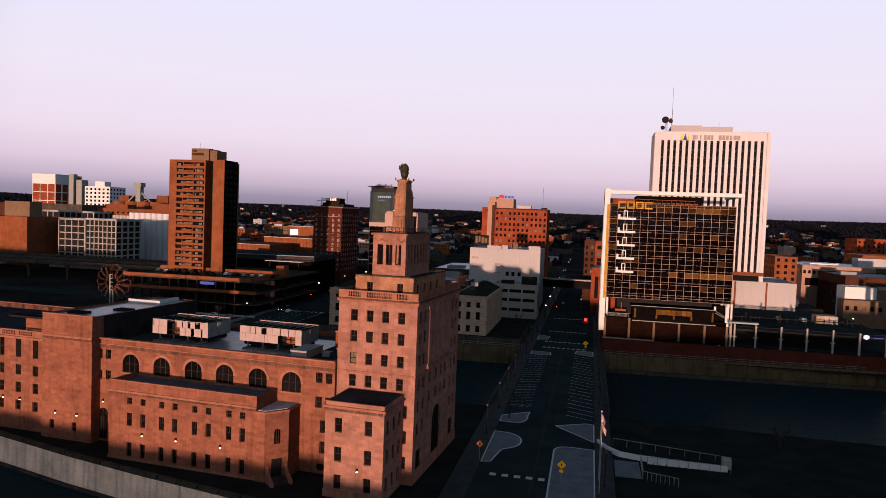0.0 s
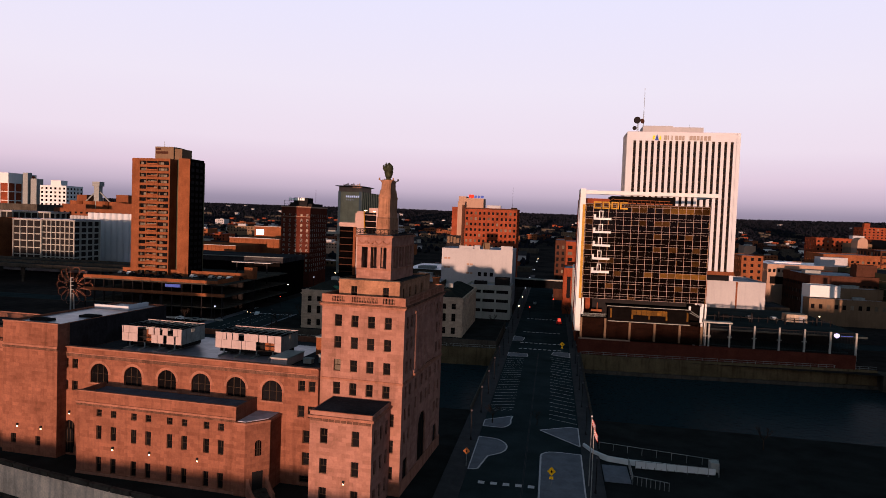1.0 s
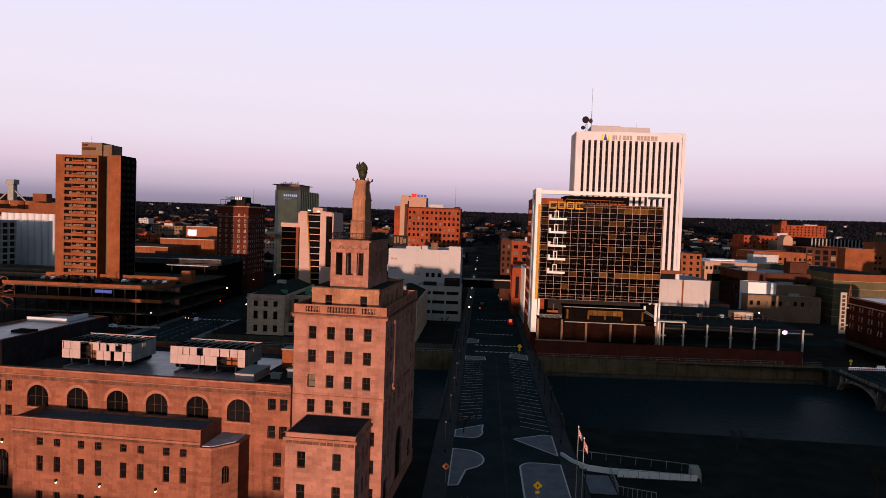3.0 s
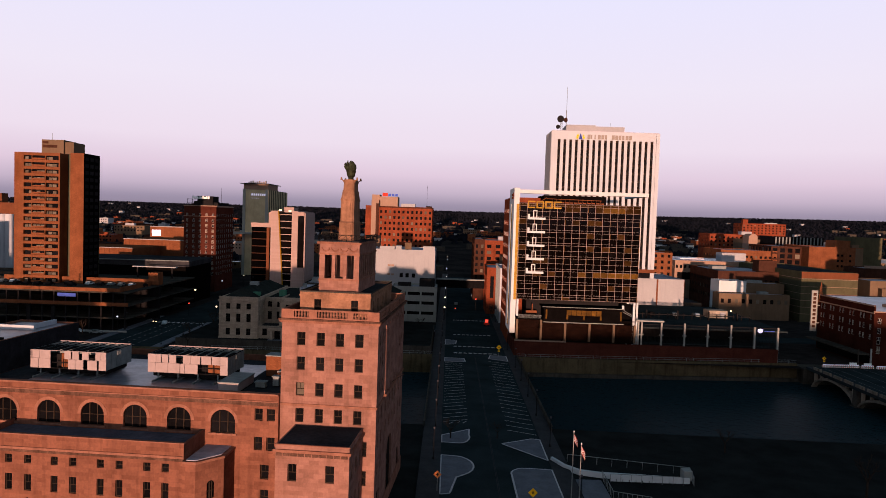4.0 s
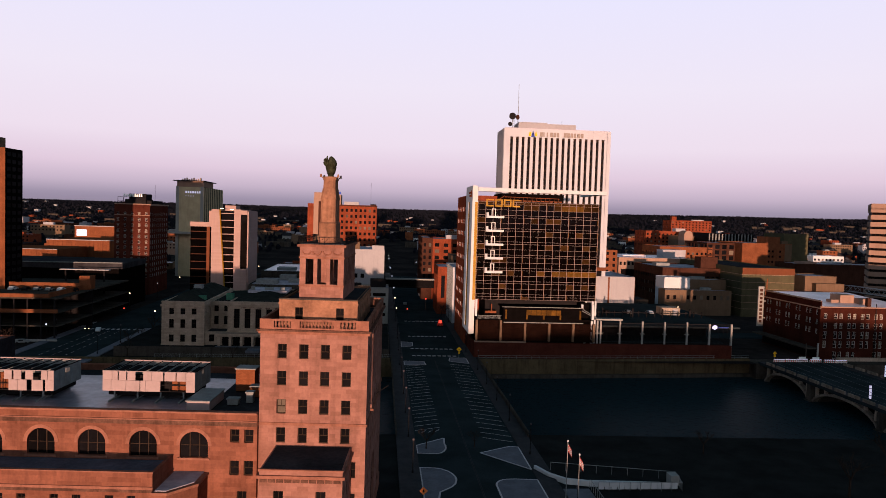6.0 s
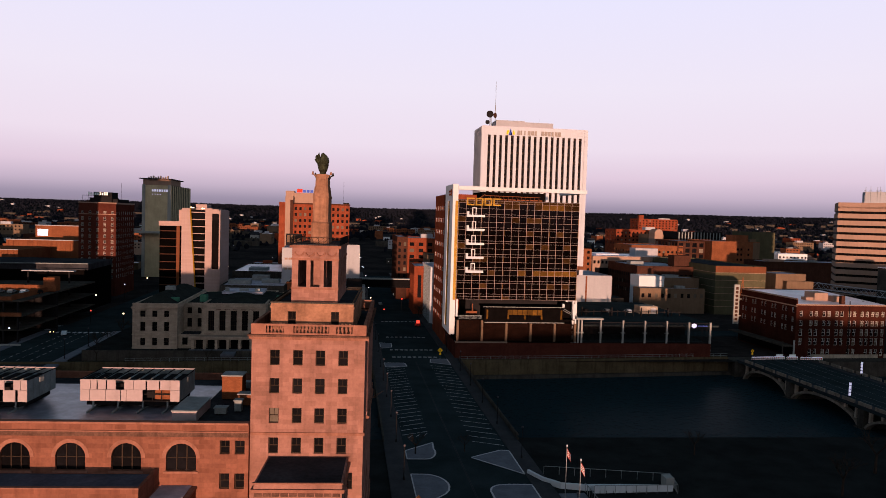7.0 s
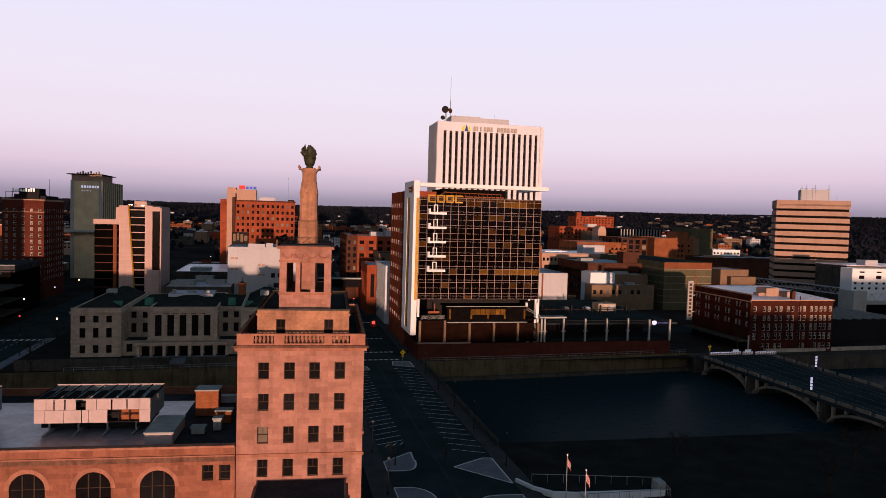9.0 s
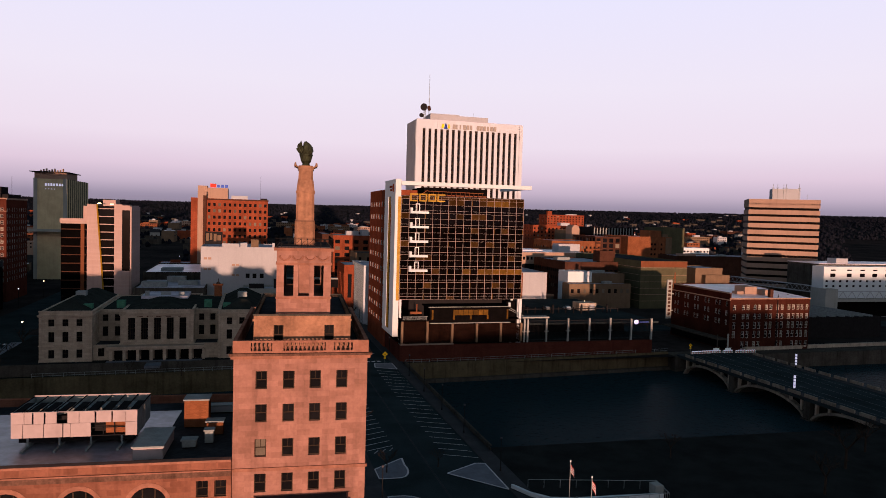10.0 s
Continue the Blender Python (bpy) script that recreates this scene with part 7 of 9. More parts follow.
for i in range(9):
    box(bm, -5.4 + i * 1.15, -4.65 + i * 1.15, 2.0, 2.2, 53.9, 55.6 if i in (0, 5, 7, 8) else 55.2)
part("sign_bar", bm, WHITE_SIGN, hotel, "pale bars of a roof sign")
part("sign_frame", boxes((-8.6, 5.4, 2.25, 2.4, 53.6, 53.8), (-8.6, -8.4, 2.25, 2.4, 49, 53.6), (-5.6, -5.4, 2.25, 2.4, 49, 53.6), (-8.6, -5.4, 2.25, 2.4, 51.4, 51.55)), METAL_DARK, hotel)
part("mast", boxes((7.6, 7.72, 14, 14.12, 52, 61)), METAL_DARK, hotel)
# green hotel slab
gh_ = city("green_hotel", "olive-green slab hotel with pale edge piers", -166.4, -147.2, 290, 60, 64.0, PANEL_OLIVE, ROOF_DARK, 0, category="hotel", extra=((-9.3, 9.0, 0.6, 30, 4.2, PANEL_TAN),))
part("edge_pier", boxes((-9.6, -7.6, -0.6, -0.01, 0, 64.4), (7.4, 9.5, -0.6, -0.01, 0, 64.4)), CONCRETE_PALE, gh_)
part("roof_canopy", boxes((-11.6, 10.4, -2, 34, 68.21, 68.7)), METAL_DARK, gh_)
bm = bmesh.new()
for i in range(10):
    box(bm, 9.31, 9.7, 2 + i * 5.6, 4.4 + i * 5.6, 0, 64.2)
part("side_pier", bm, PANEL_DARKGREEN, gh_)
bm = bmesh.new()
for i in range(7):
    box(bm, -3.2 + i * 1.6, -2.2 + i * 1.6, -0.1, -0.01, 59.6, 61.1)
for i in range(4):
    box(bm, -3 + i * 1.7, -2.5 + i * 1.7, -0.1, -0.01, 57.4, 57.9)
# bars emit only so their white shows on the shaded wall
part("sign_bar", bm, LAMP_PYLON, gh_, "pale bars of a wall sign, kept white by added glow")
bm = bmesh.new()
for i in range(9):
    box(bm, -7 + i * 1.6, -6.4 + i * 1.6, 4, 6, 68.7, 69.8 + (i % 3) * 0.5)
part("roof_clutter", bm, PANEL_TAN, gh_)
part("base_canopy", boxes((-30, 18, -8, -1, 30.6, 32.0)), CONCRETE_PALE, gh_)
# pale office tower with a tapering gold-framed glass strip
go = thing("pale_office_tower", at(-110.6, 112.0, 0), "pale pink panelled office tower with a glass strip", "office building")
block(go, 0, 16.0, 8, 34, -0.3, 41.4, GLASS_FACADE, ROOF_GREY, {}, name="glass_wing")
part("wing_cap", boxes((-0.3, 16.2, 7.4, 9.5, 39.8, 42.0)), PANEL_ROSE, go)
part("wing_strip", boxes((7.6, 9.0, 7.7, 7.99, 10, 39.7)), BRICK_BROWN, go)
bm = bmesh.new()
for i in range(8):
    box(bm, 0, 16, 7.85, 7.99, 12 + i * 3.6, 12.4 + i * 3.6)
part("wing_band", bm, BRICK_DARK, go)
bm = bmesh.new()
pts = [(11.6, 0, 0), (17.4, 0, 0), (14.4, 0, 48.0), (14.2, 0, 48.0), (11.6, 0, 48.0)]
lo = [bm.verts.new(p) for p in ((11.6, 0, -0.3), (18.6, 0, -0.3), (15.2, 0, 48.2), (11.6, 0, 48.2))]
hi = [bm.verts.new((v.co.x, 24, v.co.z)) for v in lo]
bm.faces.new(lo)
bm.faces.new(hi[::-1])
for i in range(4):
    bm.faces.new((lo[(i + 1) % 4], lo[i], hi[i], hi[(i + 1) % 4]))
part("tapered_wall", bm, PANEL_ROSE, go)
part("glass_strip", boxes((15.0, 22.0, 0.9, 20, -0.3, 47.6)), GLASS_FACADE, go)
bm = bmesh.new()
for i in range(12):
    z = 10.5 + i * 3.25
    box(bm, 18.6 - 3.4 * z / 48.2, 21.9, 0.7, 0.88, z, z + 0.35)
part("strip_band", bm, PANEL_ROSE, go)
bm = bmesh.new()
bar(bm, (18.75, -0.1, 0), (15.35, -0.1, 48.2), 0.3, 4)
part("gold_edge", bm, GOLD, go)
part("right_wall", boxes((22.0, 25.0, -0.2, 24, -0.3, 48.4), (28.0, 28.6, 0.4, 24, -0.3, 47.6), (25.0, 28.0, -0.2, 24, -0.3, 20.5), (25.0, 28.0, -0.2, 24, 46.0, 48.0)), PANEL_ROSE, go)
part("right_glass", boxes((25.0, 28.0, 0.5, 22, 20.5, 46.0)), GLASS_FACADE, go)
part("penthouse", boxes((16.5, 21.5, 6, 16, 47.61, 50.2), (9, 11.5, 6, 16, 41.5, 47.4)), PANEL_ROSE, go)
# glowing boxes paint the sun glint along the roof edge
gl = boxes((15.6, 17.0, -0.3, -0.05, 48.4, 48.8), (20.4, 21.6, -0.3, -0.05, 48.1, 48.5))
part("top_lamp", gl, WARM_GLOW, go, "glowing boxes that imitate a sun glint on the roof edge")

city("low_office", "grey flat-roofed low office block", -80, -52, 104, 40, 14.2, CONCRETE_DARK, ROOF_GREY, 0, category="office building", extra=((-12, -2, 8, 14, 1.6, METAL_GREY), (2, 10, 16, 22, 1.2, METAL_GREY), (-4, 4, 28, 34, 2.0, METAL_GREY)))
city("low_office", "long low white-roofed commercial block", -84, -50, 160, 60, 16.0, CONCRETE_DARK, ROOF_PALE, 0, category="store building", extra=((-10, 0, 10, 20, 1.0, METAL_GREY),))
# along the avenue
b1 = city("brick_block", "orange brick loft block with dark windows", 10.2, 31, 180, 40, 35.2, BRICK_RED, ROOF_GREY, 4, floors_z(7, 9, 3.6), 2.6, 2.0, category="loft building", extra=((6, 10, 4, 10, 3.2, PANEL_PINK), (-2, 5, 8, 14, 2.2, PANEL_PINK)))
city("brick_block", "dark brick corner block with tall windows", 4.0, 10.1, 178, 44, 35.8, BRICK_DARK, ROOF_GREY, 2, floors_z(7, 9, 3.6), 1.4, 2.0, category="loft building")
b2 = city("brick_block", "orange brick store with dark tall bays", 8.6, 30, 118, 26, 23.4, BRICK_RED, ROOF_GREY, 4, (8,), 1.8, 11, category="store building", extra=((-6, 0, 4, 8, 1.6, PANEL_PINK),))
city("brick_block", "tan brick block with a flat roof", 18, 31, 146, 20, 27.5, BRICK_TAN, ROOF_DARK, 3, floors_z(5, 9, 3.6), 1.4, 1.8)
mb = city("metal_clad_block", "pale ribbed metal-clad block beside the avenue", 13.0, 34, 88, 28, 25.4, PANEL_WHITE, ROOF_GREY, 0, category="building")
bm = bmesh.new()
for i in range(18):
    box(bm, -10.62, -10.51, 0.5 + i * 1.55, 0.8 + i * 1.55, 0, 25.2)
part("rib", bm, METAL_GREY, mb)
sky = thing("skywalk", GRID.copy(), "grey enclosed skywalk across the avenue", "footbridge")
part("tube", boxes((-17, 10, 140, 144, 14.5, 15.1)), CONCRETE_PALE, sky)
part("glazing", boxes((-17, 10, 140.2, 143.8, 11.0, 14.49), (-17, 10, 139.95, 144, 10.4, 10.99)), GLASS, sky)
# right of the ribbed tower
city("brick_block", "orange brick block behind the tower", 112, 124, 190, 30, 31, BRICK_ORANGE, ROOF_GREY, 3, floors_z(6, 10, 3.6), 1.6, 1.8)
tn = city("tan_office", "long tan brick office with window bands", 133.5, 185, 214, 50, 25.6, PANEL_TAN, ROOF_PALE, 19, (20.6,), 1.5, 2.0, category="office building", extra=((10, 26, 16, 26, 5.0, PANEL_PINK), (-16, 0, 20, 40, 0.5, ROOF_PALE)))
part("lower_glass", boxes((-24, -14, -0.2, -0.01, 13.5, 18), (-12, -2, -0.2, -0.01, 13.5, 18), (0, 10, -0.2, -0.01, 13.5, 18), (12, 23, -0.2, -0.01, 13.5, 18)), GLASS, tn)
db = city("dark_brick_block", "dark brick warehouse with many windows", 137.5, 171, 153, 44, 23.6, BRICK_DARK, ROOF_GREY, 12, (8, 12.5, 17), 1.6, 2.0, category="warehouse", extra=((8, 18, 6, 14, 6.0, BRICK_DARK), (-14, -6, 16, 22, 1.6, METAL_GREY)))
city("white_store", "bright white stuccoed store block", 133.4, 147.8, 140.3, 12, 19.1, WHITE_PAINT, ROOF_PALE, 0, category="store building")
city("tan_low_block", "low tan block with a row of dark windows", 147.9, 168, 140.4, 12, 18.2, BRICK_TAN, ROOF_GREY, 0, category="store building", extra=((-8, 0, 4, 8, 1.2, METAL_GREY),))
city("tan_low_block", "low tan brick store with small dark windows", 130.2, 166.9, 131.5, 8.7, 13.2, BRICK_TAN, ROOF_GREY, 10, (8.2,), 1.7, 2.2, side=False, category="store building", extra=((4, 9, 4, 7, 1.0, METAL_GREY),))
dp = city("dark_panel_block", "large green-grey panelled hall with thin white bands", 171.3, 200.3, 129.4, 78, 26.0, PANEL_GREEN, ROOF_DARK, 0, category="hall")
bm = bmesh.new()
for z in (4, 7.5, 11, 14.5, 18.2, 22.2):
    box(bm, -14.6, 14.6, -0.12, -0.01, z, z + 0.16)
    box(bm, -14.62, -14.51, 0, 78, z, z + 0.16)
part("band", bm, PANEL_TAN, dp)
part("top_band", boxes((-14.56, 14.56, -0.08, -0.005, 22.6, 25.9)), BRICK_BROWN, dp)
ob_ = city("orange_block", "tall orange brick warehouse with few windows", 257.5, 297.5, 290, 40, 35.4, BRICK_ORANGE, ROOF_GREY, 0, category="warehouse", extra=((1, 12, 3, 17, 5.0, BRICK_ORANGE), (14, 19, 4, 14, 2, BRICK_TAN)))
part("pale_bay", boxes((14.5, 20.05, -0.2, -0.01, 0, 35)), BRICK_TAN, ob_)
bm = bmesh.new()
for a in (1, 4, 10):
    for z in (20.5, 24.5, 28.5):
        box(bm, a, a + 1.5, -0.1, -0.01, z, z + 1.6)
part("window", bm, GLASS, ob_)
city("dark_frame_block", "dark framed block with deep bays", 234, 257, 300, 40, 34.6, BRICK_DARK, ROOF_GREY, 4, floors_z(3, 21, 4.4), 3.6, 3.2)
gg = city("green_glass_tower", "dark green slab building", 309, 330, 320, 30, 43, PANEL_GREEN, ROOF_DARK, 0)
bgl = city("blue_glass_block", "blue-grey ribbed glass block", 270, 312, 372, 30, 41, GLASS, ROOF_GREY, 0)
bm = bmesh.new()
for i in range(14):
    box(bm, -20.6 + i * 3, -19.6 + i * 3, -0.3, -0.01, 20, 40.8)
part("rib", bm, METAL_GREY, bgl)
city("low_tan_shed", "low tan flat-roofed shed", 211, 229, 136.6, 20, 21.9, BRICK_TAN, ROOF_GREY, 0)
city("low_tan_shed", "low tan shed with a stepped roof", 215.2, 231.2, 133, 3.5, 18.1, BRICK_TAN, ROOF_GREY, 0)
city("flat_roofed_store", "low dark brick store with a flat grey roof", 270, 345, 240, 26, 23.0, BRICK_DARK, ROOF_GREY, 0, extra=((-30, -18, 6, 14, 1.2, PANEL_TAN), (4, 10, 8, 12, 0.9, METAL_GREY)))
city("white_shed", "low white shed with small windows", 433.5, 467.5, 470, 24, 19.5, WHITE_PAINT, ROOF_PALE, 8, (14.6,), 2.2, 2.0, side=False)
city("red_works", "long red brick works with a square stair tower", 530, 610, 1058, 40, 56.6, BRICK_RED, ROOF_GREY, 12, floors_z(4, 38, 4.6), 2.8, 2.2, category="works", extra=((-39, -30, 0, 8, 7.0, BRICK_RED), (4, 26, 5, 10, 2.0, PANEL_PINK)))
city("red_works", "red brick mill with regular windows", 243, 300, 450, 30, 41.0, BRICK_RED, ROOF_GREY, 14, floors_z(4, 26, 3.6), 1.8, 1.8, category="works", extra=((4, 14, 4, 12, 3.0, PANEL_PINK),))
ar = city("arcade_block", "tan masonry block with an arcade of round windows", 258, 306, 400, 30, 37.4, BRICK_TAN, ROOF_GREY, 0)
for i in range(7):
    window(ar, face_matrix("front", -24, 24, 0, 30), (2.5 + i * 6.4, 7.0 + i * 6.4, 27.0, 33.6, "arch"), -0.06, "big", GLASS)
rt = thing("round_top_tower", at(246.6, 361, 0), "tan stair tower with a rounded top", "building")
bm = bmesh.new()
pts = [(-3.8, 0), (3.8, 0)] + [(3.8 * math.cos(math.pi * k / 10), 39 + 3.8 * math.sin(math.pi * k / 10)) for k in range(11)]
lo, hi = [bm.verts.new((x, 0, z)) for x, z in pts], [bm.verts.new((x, 12, z)) for x, z in pts]
bm.faces.new(lo)
bm.faces.new(hi[::-1])
for i in range(len(pts)):
    j = (i + 1) % len(pts)
    if (lo[i].co - lo[j].co).length > 1e-4:
        bm.faces.new((lo[j], lo[i], hi[i], hi[j]))
part("wall", bm, PANEL_TAN, rt)
part("plinth", boxes((-4.6, 4.6, -0.4, 12.4, -0.3, 6)), BRICK_TAN, rt)
city("brick_block", "orange brick office with a flat grey roof", 196, 239, 300, 36, 30.6, BRICK_ORANGE, ROOF_GREY, 12, (24.5, 20.6), 1.8, 1.8)
city("brick_block", "low brown brick warehouse", 178, 200, 232, 40, 23.5, BRICK_BROWN, ROOF_DARK, 0, extra=((2, 4, 0, 3, 4.0, BRICK_ORANGE),))
# tan banded office slab
wf_ = thing("banded_office", at(268.0, 165.0, 0, -33) @ Matrix.Translation((20.2, 0, 0)), "tan office slab with continuous dark window bands", "office building")
part("core", boxes((-19.6, 19.6, 0.6, 26, -0.3, 62.6)), GLASS, wf_)
zb = [8.0 + i * 4.2 for i in range(14)]
bandm = mesh_of(boxes((-20.2, 20.2, 0, 26.6, 0, 2.75)), "spandrel_band", PANEL_TAN)
for z in zb[:-1]:
    piece("spandrel_band", bandm, wf_, Matrix.Translation((0, 0, z)))
part("top_band", boxes((-20.2, 20.2, 0, 26.6, 60.2, 63.6)), PANEL_TAN, wf_)
bm = bmesh.new()
for i in range(20):
    box(bm, -19.4 + i * 2.0, -19.25 + i * 2.0, 0.4, 0.59, 8, 60)
part("mullion", bm, BRICK_DARK, wf_)
part("penthouse", boxes((-6, 10, 8, 20, 63.604, 70.5)), PANEL_PINK, wf_)
bm = bmesh.new()
for x in (-5.6, -3, 0.5, 2, 9.4):
    bar(bm, (x, 8, 64), (x, 8, 73.5), 0.12, 5)
    bar(bm, (x - 0.8, 8, 71), (x + 0.8, 8, 71), 0.2, 5)
bar(bm, (14, 8, 63.6), (14, 8, 67), 0.1, 5)
part("antenna", bm, METAL_GREY, wf_)
wh = city("white_parking_block", "white-painted block with small dark openings", 255, 330, 90, 7.8, 26.6, WHITE_PAINT, ROOF_PALE, 17, (18.4, 15.8), 1.7, 1.1, side=False)
bm = bmesh.new()
for a in (-33.3, -22.7, -14, -5.7, 3, 12, 21):
    box(bm, a, a + 3.2, -0.1, -0.01, 21.2, 23.0)
    box(bm, a + 0.2, a + 3.2, -0.1, -0.01, 24.4, 25.1)
part("window", bm, GLASS, wh)
part("stair_block", boxes((-39.7, -31.8, -4.1, -0.02, -0.3, 15.3), (-39.7, -37.51, 0, 6, -0.3, 15.3)), CONCRETE_PALE, wh)
part("bridge_tube", boxes((-31.7, 34, -3.5, -0.12, 8.4, 10.0)), CONCRETE_PALE, wh)
bm = bmesh.new()
for i in range(10):
    bar(bm, (-31 + i * 6, -3.4, 10.0), (-28 + i * 6, -3.4, 13.9), 0.13, 5)
    bar(bm, (-28 + i * 6, -3.4, 13.9), (-25 + i * 6, -3.4, 10.0), 0.13, 5)
bar(bm, (-31, -3.4, 13.9), (29, -3.4, 13.9), 0.16, 5)
part("truss", bm, PANEL_PINK, wh)
# black sheet on the wall stands for the shaded garage behind it
part("garage_opening", boxes((-31.7, 37.4, -0.2, -0.01, 0, 8.3)), BLACK_CLAD_SHADE, wh)
part("rear_block", boxes((-33.5, 37.5, 7.81, 30, -0.3, 27.4)), CONCRETE_DARK, wh)
part("rear_roof", boxes((-33.6, 37.6, 7.7, 30.2, 27.404, 27.7)), ROOF_PALE, wh)
part("roof_box", boxes((-20, -12, 10, 16, 27.704, 30.4)), PANEL_PINK, wh)
# depot walls are near-black to carry the shadow over them
city("dark_depot", "dark flat-roofed depot with roof ribs", 186, 232, 34, 40, 9.0, METAL_DARK, ROOF_DARK, 0, extra=tuple((-20 + i * 5, -19.7 + i * 5, 2, 38, 0.4, METAL_GREY) for i in range(9)))
tr = thing("truss_walkway", at(0, 0, 0), "pale steel truss walkway above the roofs", "footbridge")
tr.matrix_basis = at(258.5, 99, 0, 96.6)
bm = bmesh.new()
n = 9
for i in range(n):
    x0, x1 = i * 6.6, (i + 1) * 6.6
    for y in (0, 3):
        bar(bm, (x0, y, 12.3), (x1, y, 12.3), 0.11, 5)
        bar(bm, (x0, y, 15.6), (x1, y, 15.6), 0.11, 5)
        bar(bm, (x0, y, 12.3), ((x0 + x1) / 2, y, 15.6), 0.07, 5)
        bar(bm, ((x0 + x1) / 2, y, 15.6), (x1, y, 12.3), 0.07, 5)
part("truss", bm, PANEL_WHITE, tr)
part("floor", boxes((0, 59.4, 0.2, 2.8, 11.7, 12.1)), CONCRETE_DARK, tr)
bm = bmesh.new()
for x in (8, 30, 52):
    cyl(bm, x, 1.5, -0.2, 11.7, 0.5, 0.5, 8)
part("column", bm, CONCRETE_DARK, tr)


# ---- arena, elevated road and works to the north ----
arena = thing("arena", GRID.copy(), "low arena with orange panel walls and grey roof", "arena")
part("wall", boxes((-262, -196.2, 175, 214, -0.3, 23.6), (-220.7, -176, 216, 262, -0.3, 27.2), (-236.2, -196, 291, 330, -0.3, 33.8)), BRICK_ORANGE, arena)
bm = bmesh.new()
for i in range(16):
    box(bm, -219.5 + i * 2.6, -219.3 + i * 2.6, 215.85, 215.99, 18, 27)
for i in range(12):
    box(bm, -229.5 + i * 2.8, -229.3 + i * 2.8, 174.85, 174.99, 14, 23.4)
part("panel_joint", bm, BRICK_BROWN, arena)
part("low_hall", boxes((-214, -176.2, 150, 174.8, -0.3, 20.0)), BLACK_CLAD_SHADE, arena)
bm = bmesh.new()
prism(bm, [(-206, 112), (-139, 112), (-141, 149.9), (-206, 149.9)], 19.0, 21.6)
part("roof_wing", bm, ROOF_DARK, arena)
part("hall_front", boxes((-204, -141, 113, 149, -0.3, 18.99)), BLACK_CLAD_SHADE, arena)
bm = bmesh.new()
bar(bm, (-206, 111.9, 21.5), (-139, 111.9, 21.9), 0.26, 6)
part("roof_rim", bm, METAL_GREY, arena, "grey curved roof rim")
part("entrance_roof", boxes((-160, -139, 95.8, 98.2, 19.6, 20.0)), PANEL_PINK, arena, "thin pale entrance roof")
part("entrance_pier", boxes((-158, -157.4, 96.6, 97.2, -0.3, 19.59), (-141.6, -141, 96.6, 97.2, -0.3, 19.59)), METAL_DARK, arena)
part("roof_trim", boxes((-220.9, -175.9, 215.7, 215.84, 27.2, 27.6), (-236.4, -195.9, 290.7, 290.9, 33.8, 34.3), (-262, -196, 174.7, 174.84, 23.6, 23.9)), PANEL_PINK, arena)
part("lit_screen", boxes((-234.6, -228.0, 290.5, 290.69, 27.0, 31.4)), LAMP_COOL, arena, "bright white screen on the arena wall")

hw = thing("elevated_road", GRID.copy(), "dark elevated concrete highway on piers", "highway")
part("deck", boxes((-900, -205, 118, 136, 8.6, 9.8), (-900, -205, 150, 168, 8.0, 9.2)), ASPHALT, hw)
part("parapet", boxes((-900, -205, 117.4, 117.99, 8.8, 11.0), (-900, -205, 136.01, 136.5, 9.8, 11.0), (-900, -205, 149.4, 149.99, 8.2, 10.4), (-900, -205, 168.01, 168.5, 9.2, 10.4)), CONCRETE_DARK, hw)
bm = bmesh.new()
for i in range(24):
    for v in (124, 156):
        cyl(bm, -220 - i * 28, v, -0.3, 8.5, 0.9, 0.9, 8)
part("pier", bm, CONCRETE_DARK, hw)

silo = thing("grain_silos", GRID.copy(), "white concrete grain silos with a brick headhouse", "silo")
sil_me = bmesh.new()
cyl(sil_me, 0, 0, -0.3, 38.6, 2.75, 2.75, 18)
sil_me = mesh_of(sil_me, "silo", PANEL_WHITE)
for i in range(8):
    piece("silo", sil_me, silo, Matrix.Translation((-362 + i * 5.2, 264, 1.4)))
sil2 = bmesh.new()
cyl(sil2, 0, 0, -0.3, 37.2, 1.75, 1.75, 14)
sil2 = mesh_of(sil2, "silo", PANEL_PINK)
for i in range(6):
    piece("silo", sil2, silo, Matrix.Translation((-382 + i * 3.3, 268, 0)))
part("gallery", boxes((-402, -318, 272, 284, -0.3, 43.0), (-398, -376, 276, 288, 43.0, 46.4), (-352, -322, 275, 287, 43.0, 48.2)), BRICK_BROWN, silo)
part("gallery_window", boxes(*[(-398 + i * 5, -396 + i * 5, 271.8, 271.99, 38.8, 40.2) for i in range(16)]), GLASS, silo)
bm = bmesh.new()
for x in (-424, -411, -398, -385):
    cyl(bm, x, 330, -0.3, 49.5, 6.4, 6.4, 16)
part("bin", bm, BRICK_ORANGE, silo)
bm = bmesh.new()
box(bm, -406.5, -401.5, 328, 333, 40, 63)
for s in (-1, 1):
    bar(bm, (-404, 330, 60), (-404 + s * 12, 330, 49), 0.6, 5)
box(bm, -407.5, -400.5, 327, 334, 63, 67)
part("elevator_leg", bm, METAL_GREY, silo)
part("elevator_house", boxes((-428, -418, 334, 344, -0.3, 55), (-390, -378, 336, 344, -0.3, 56)), BRICK_BROWN, silo)


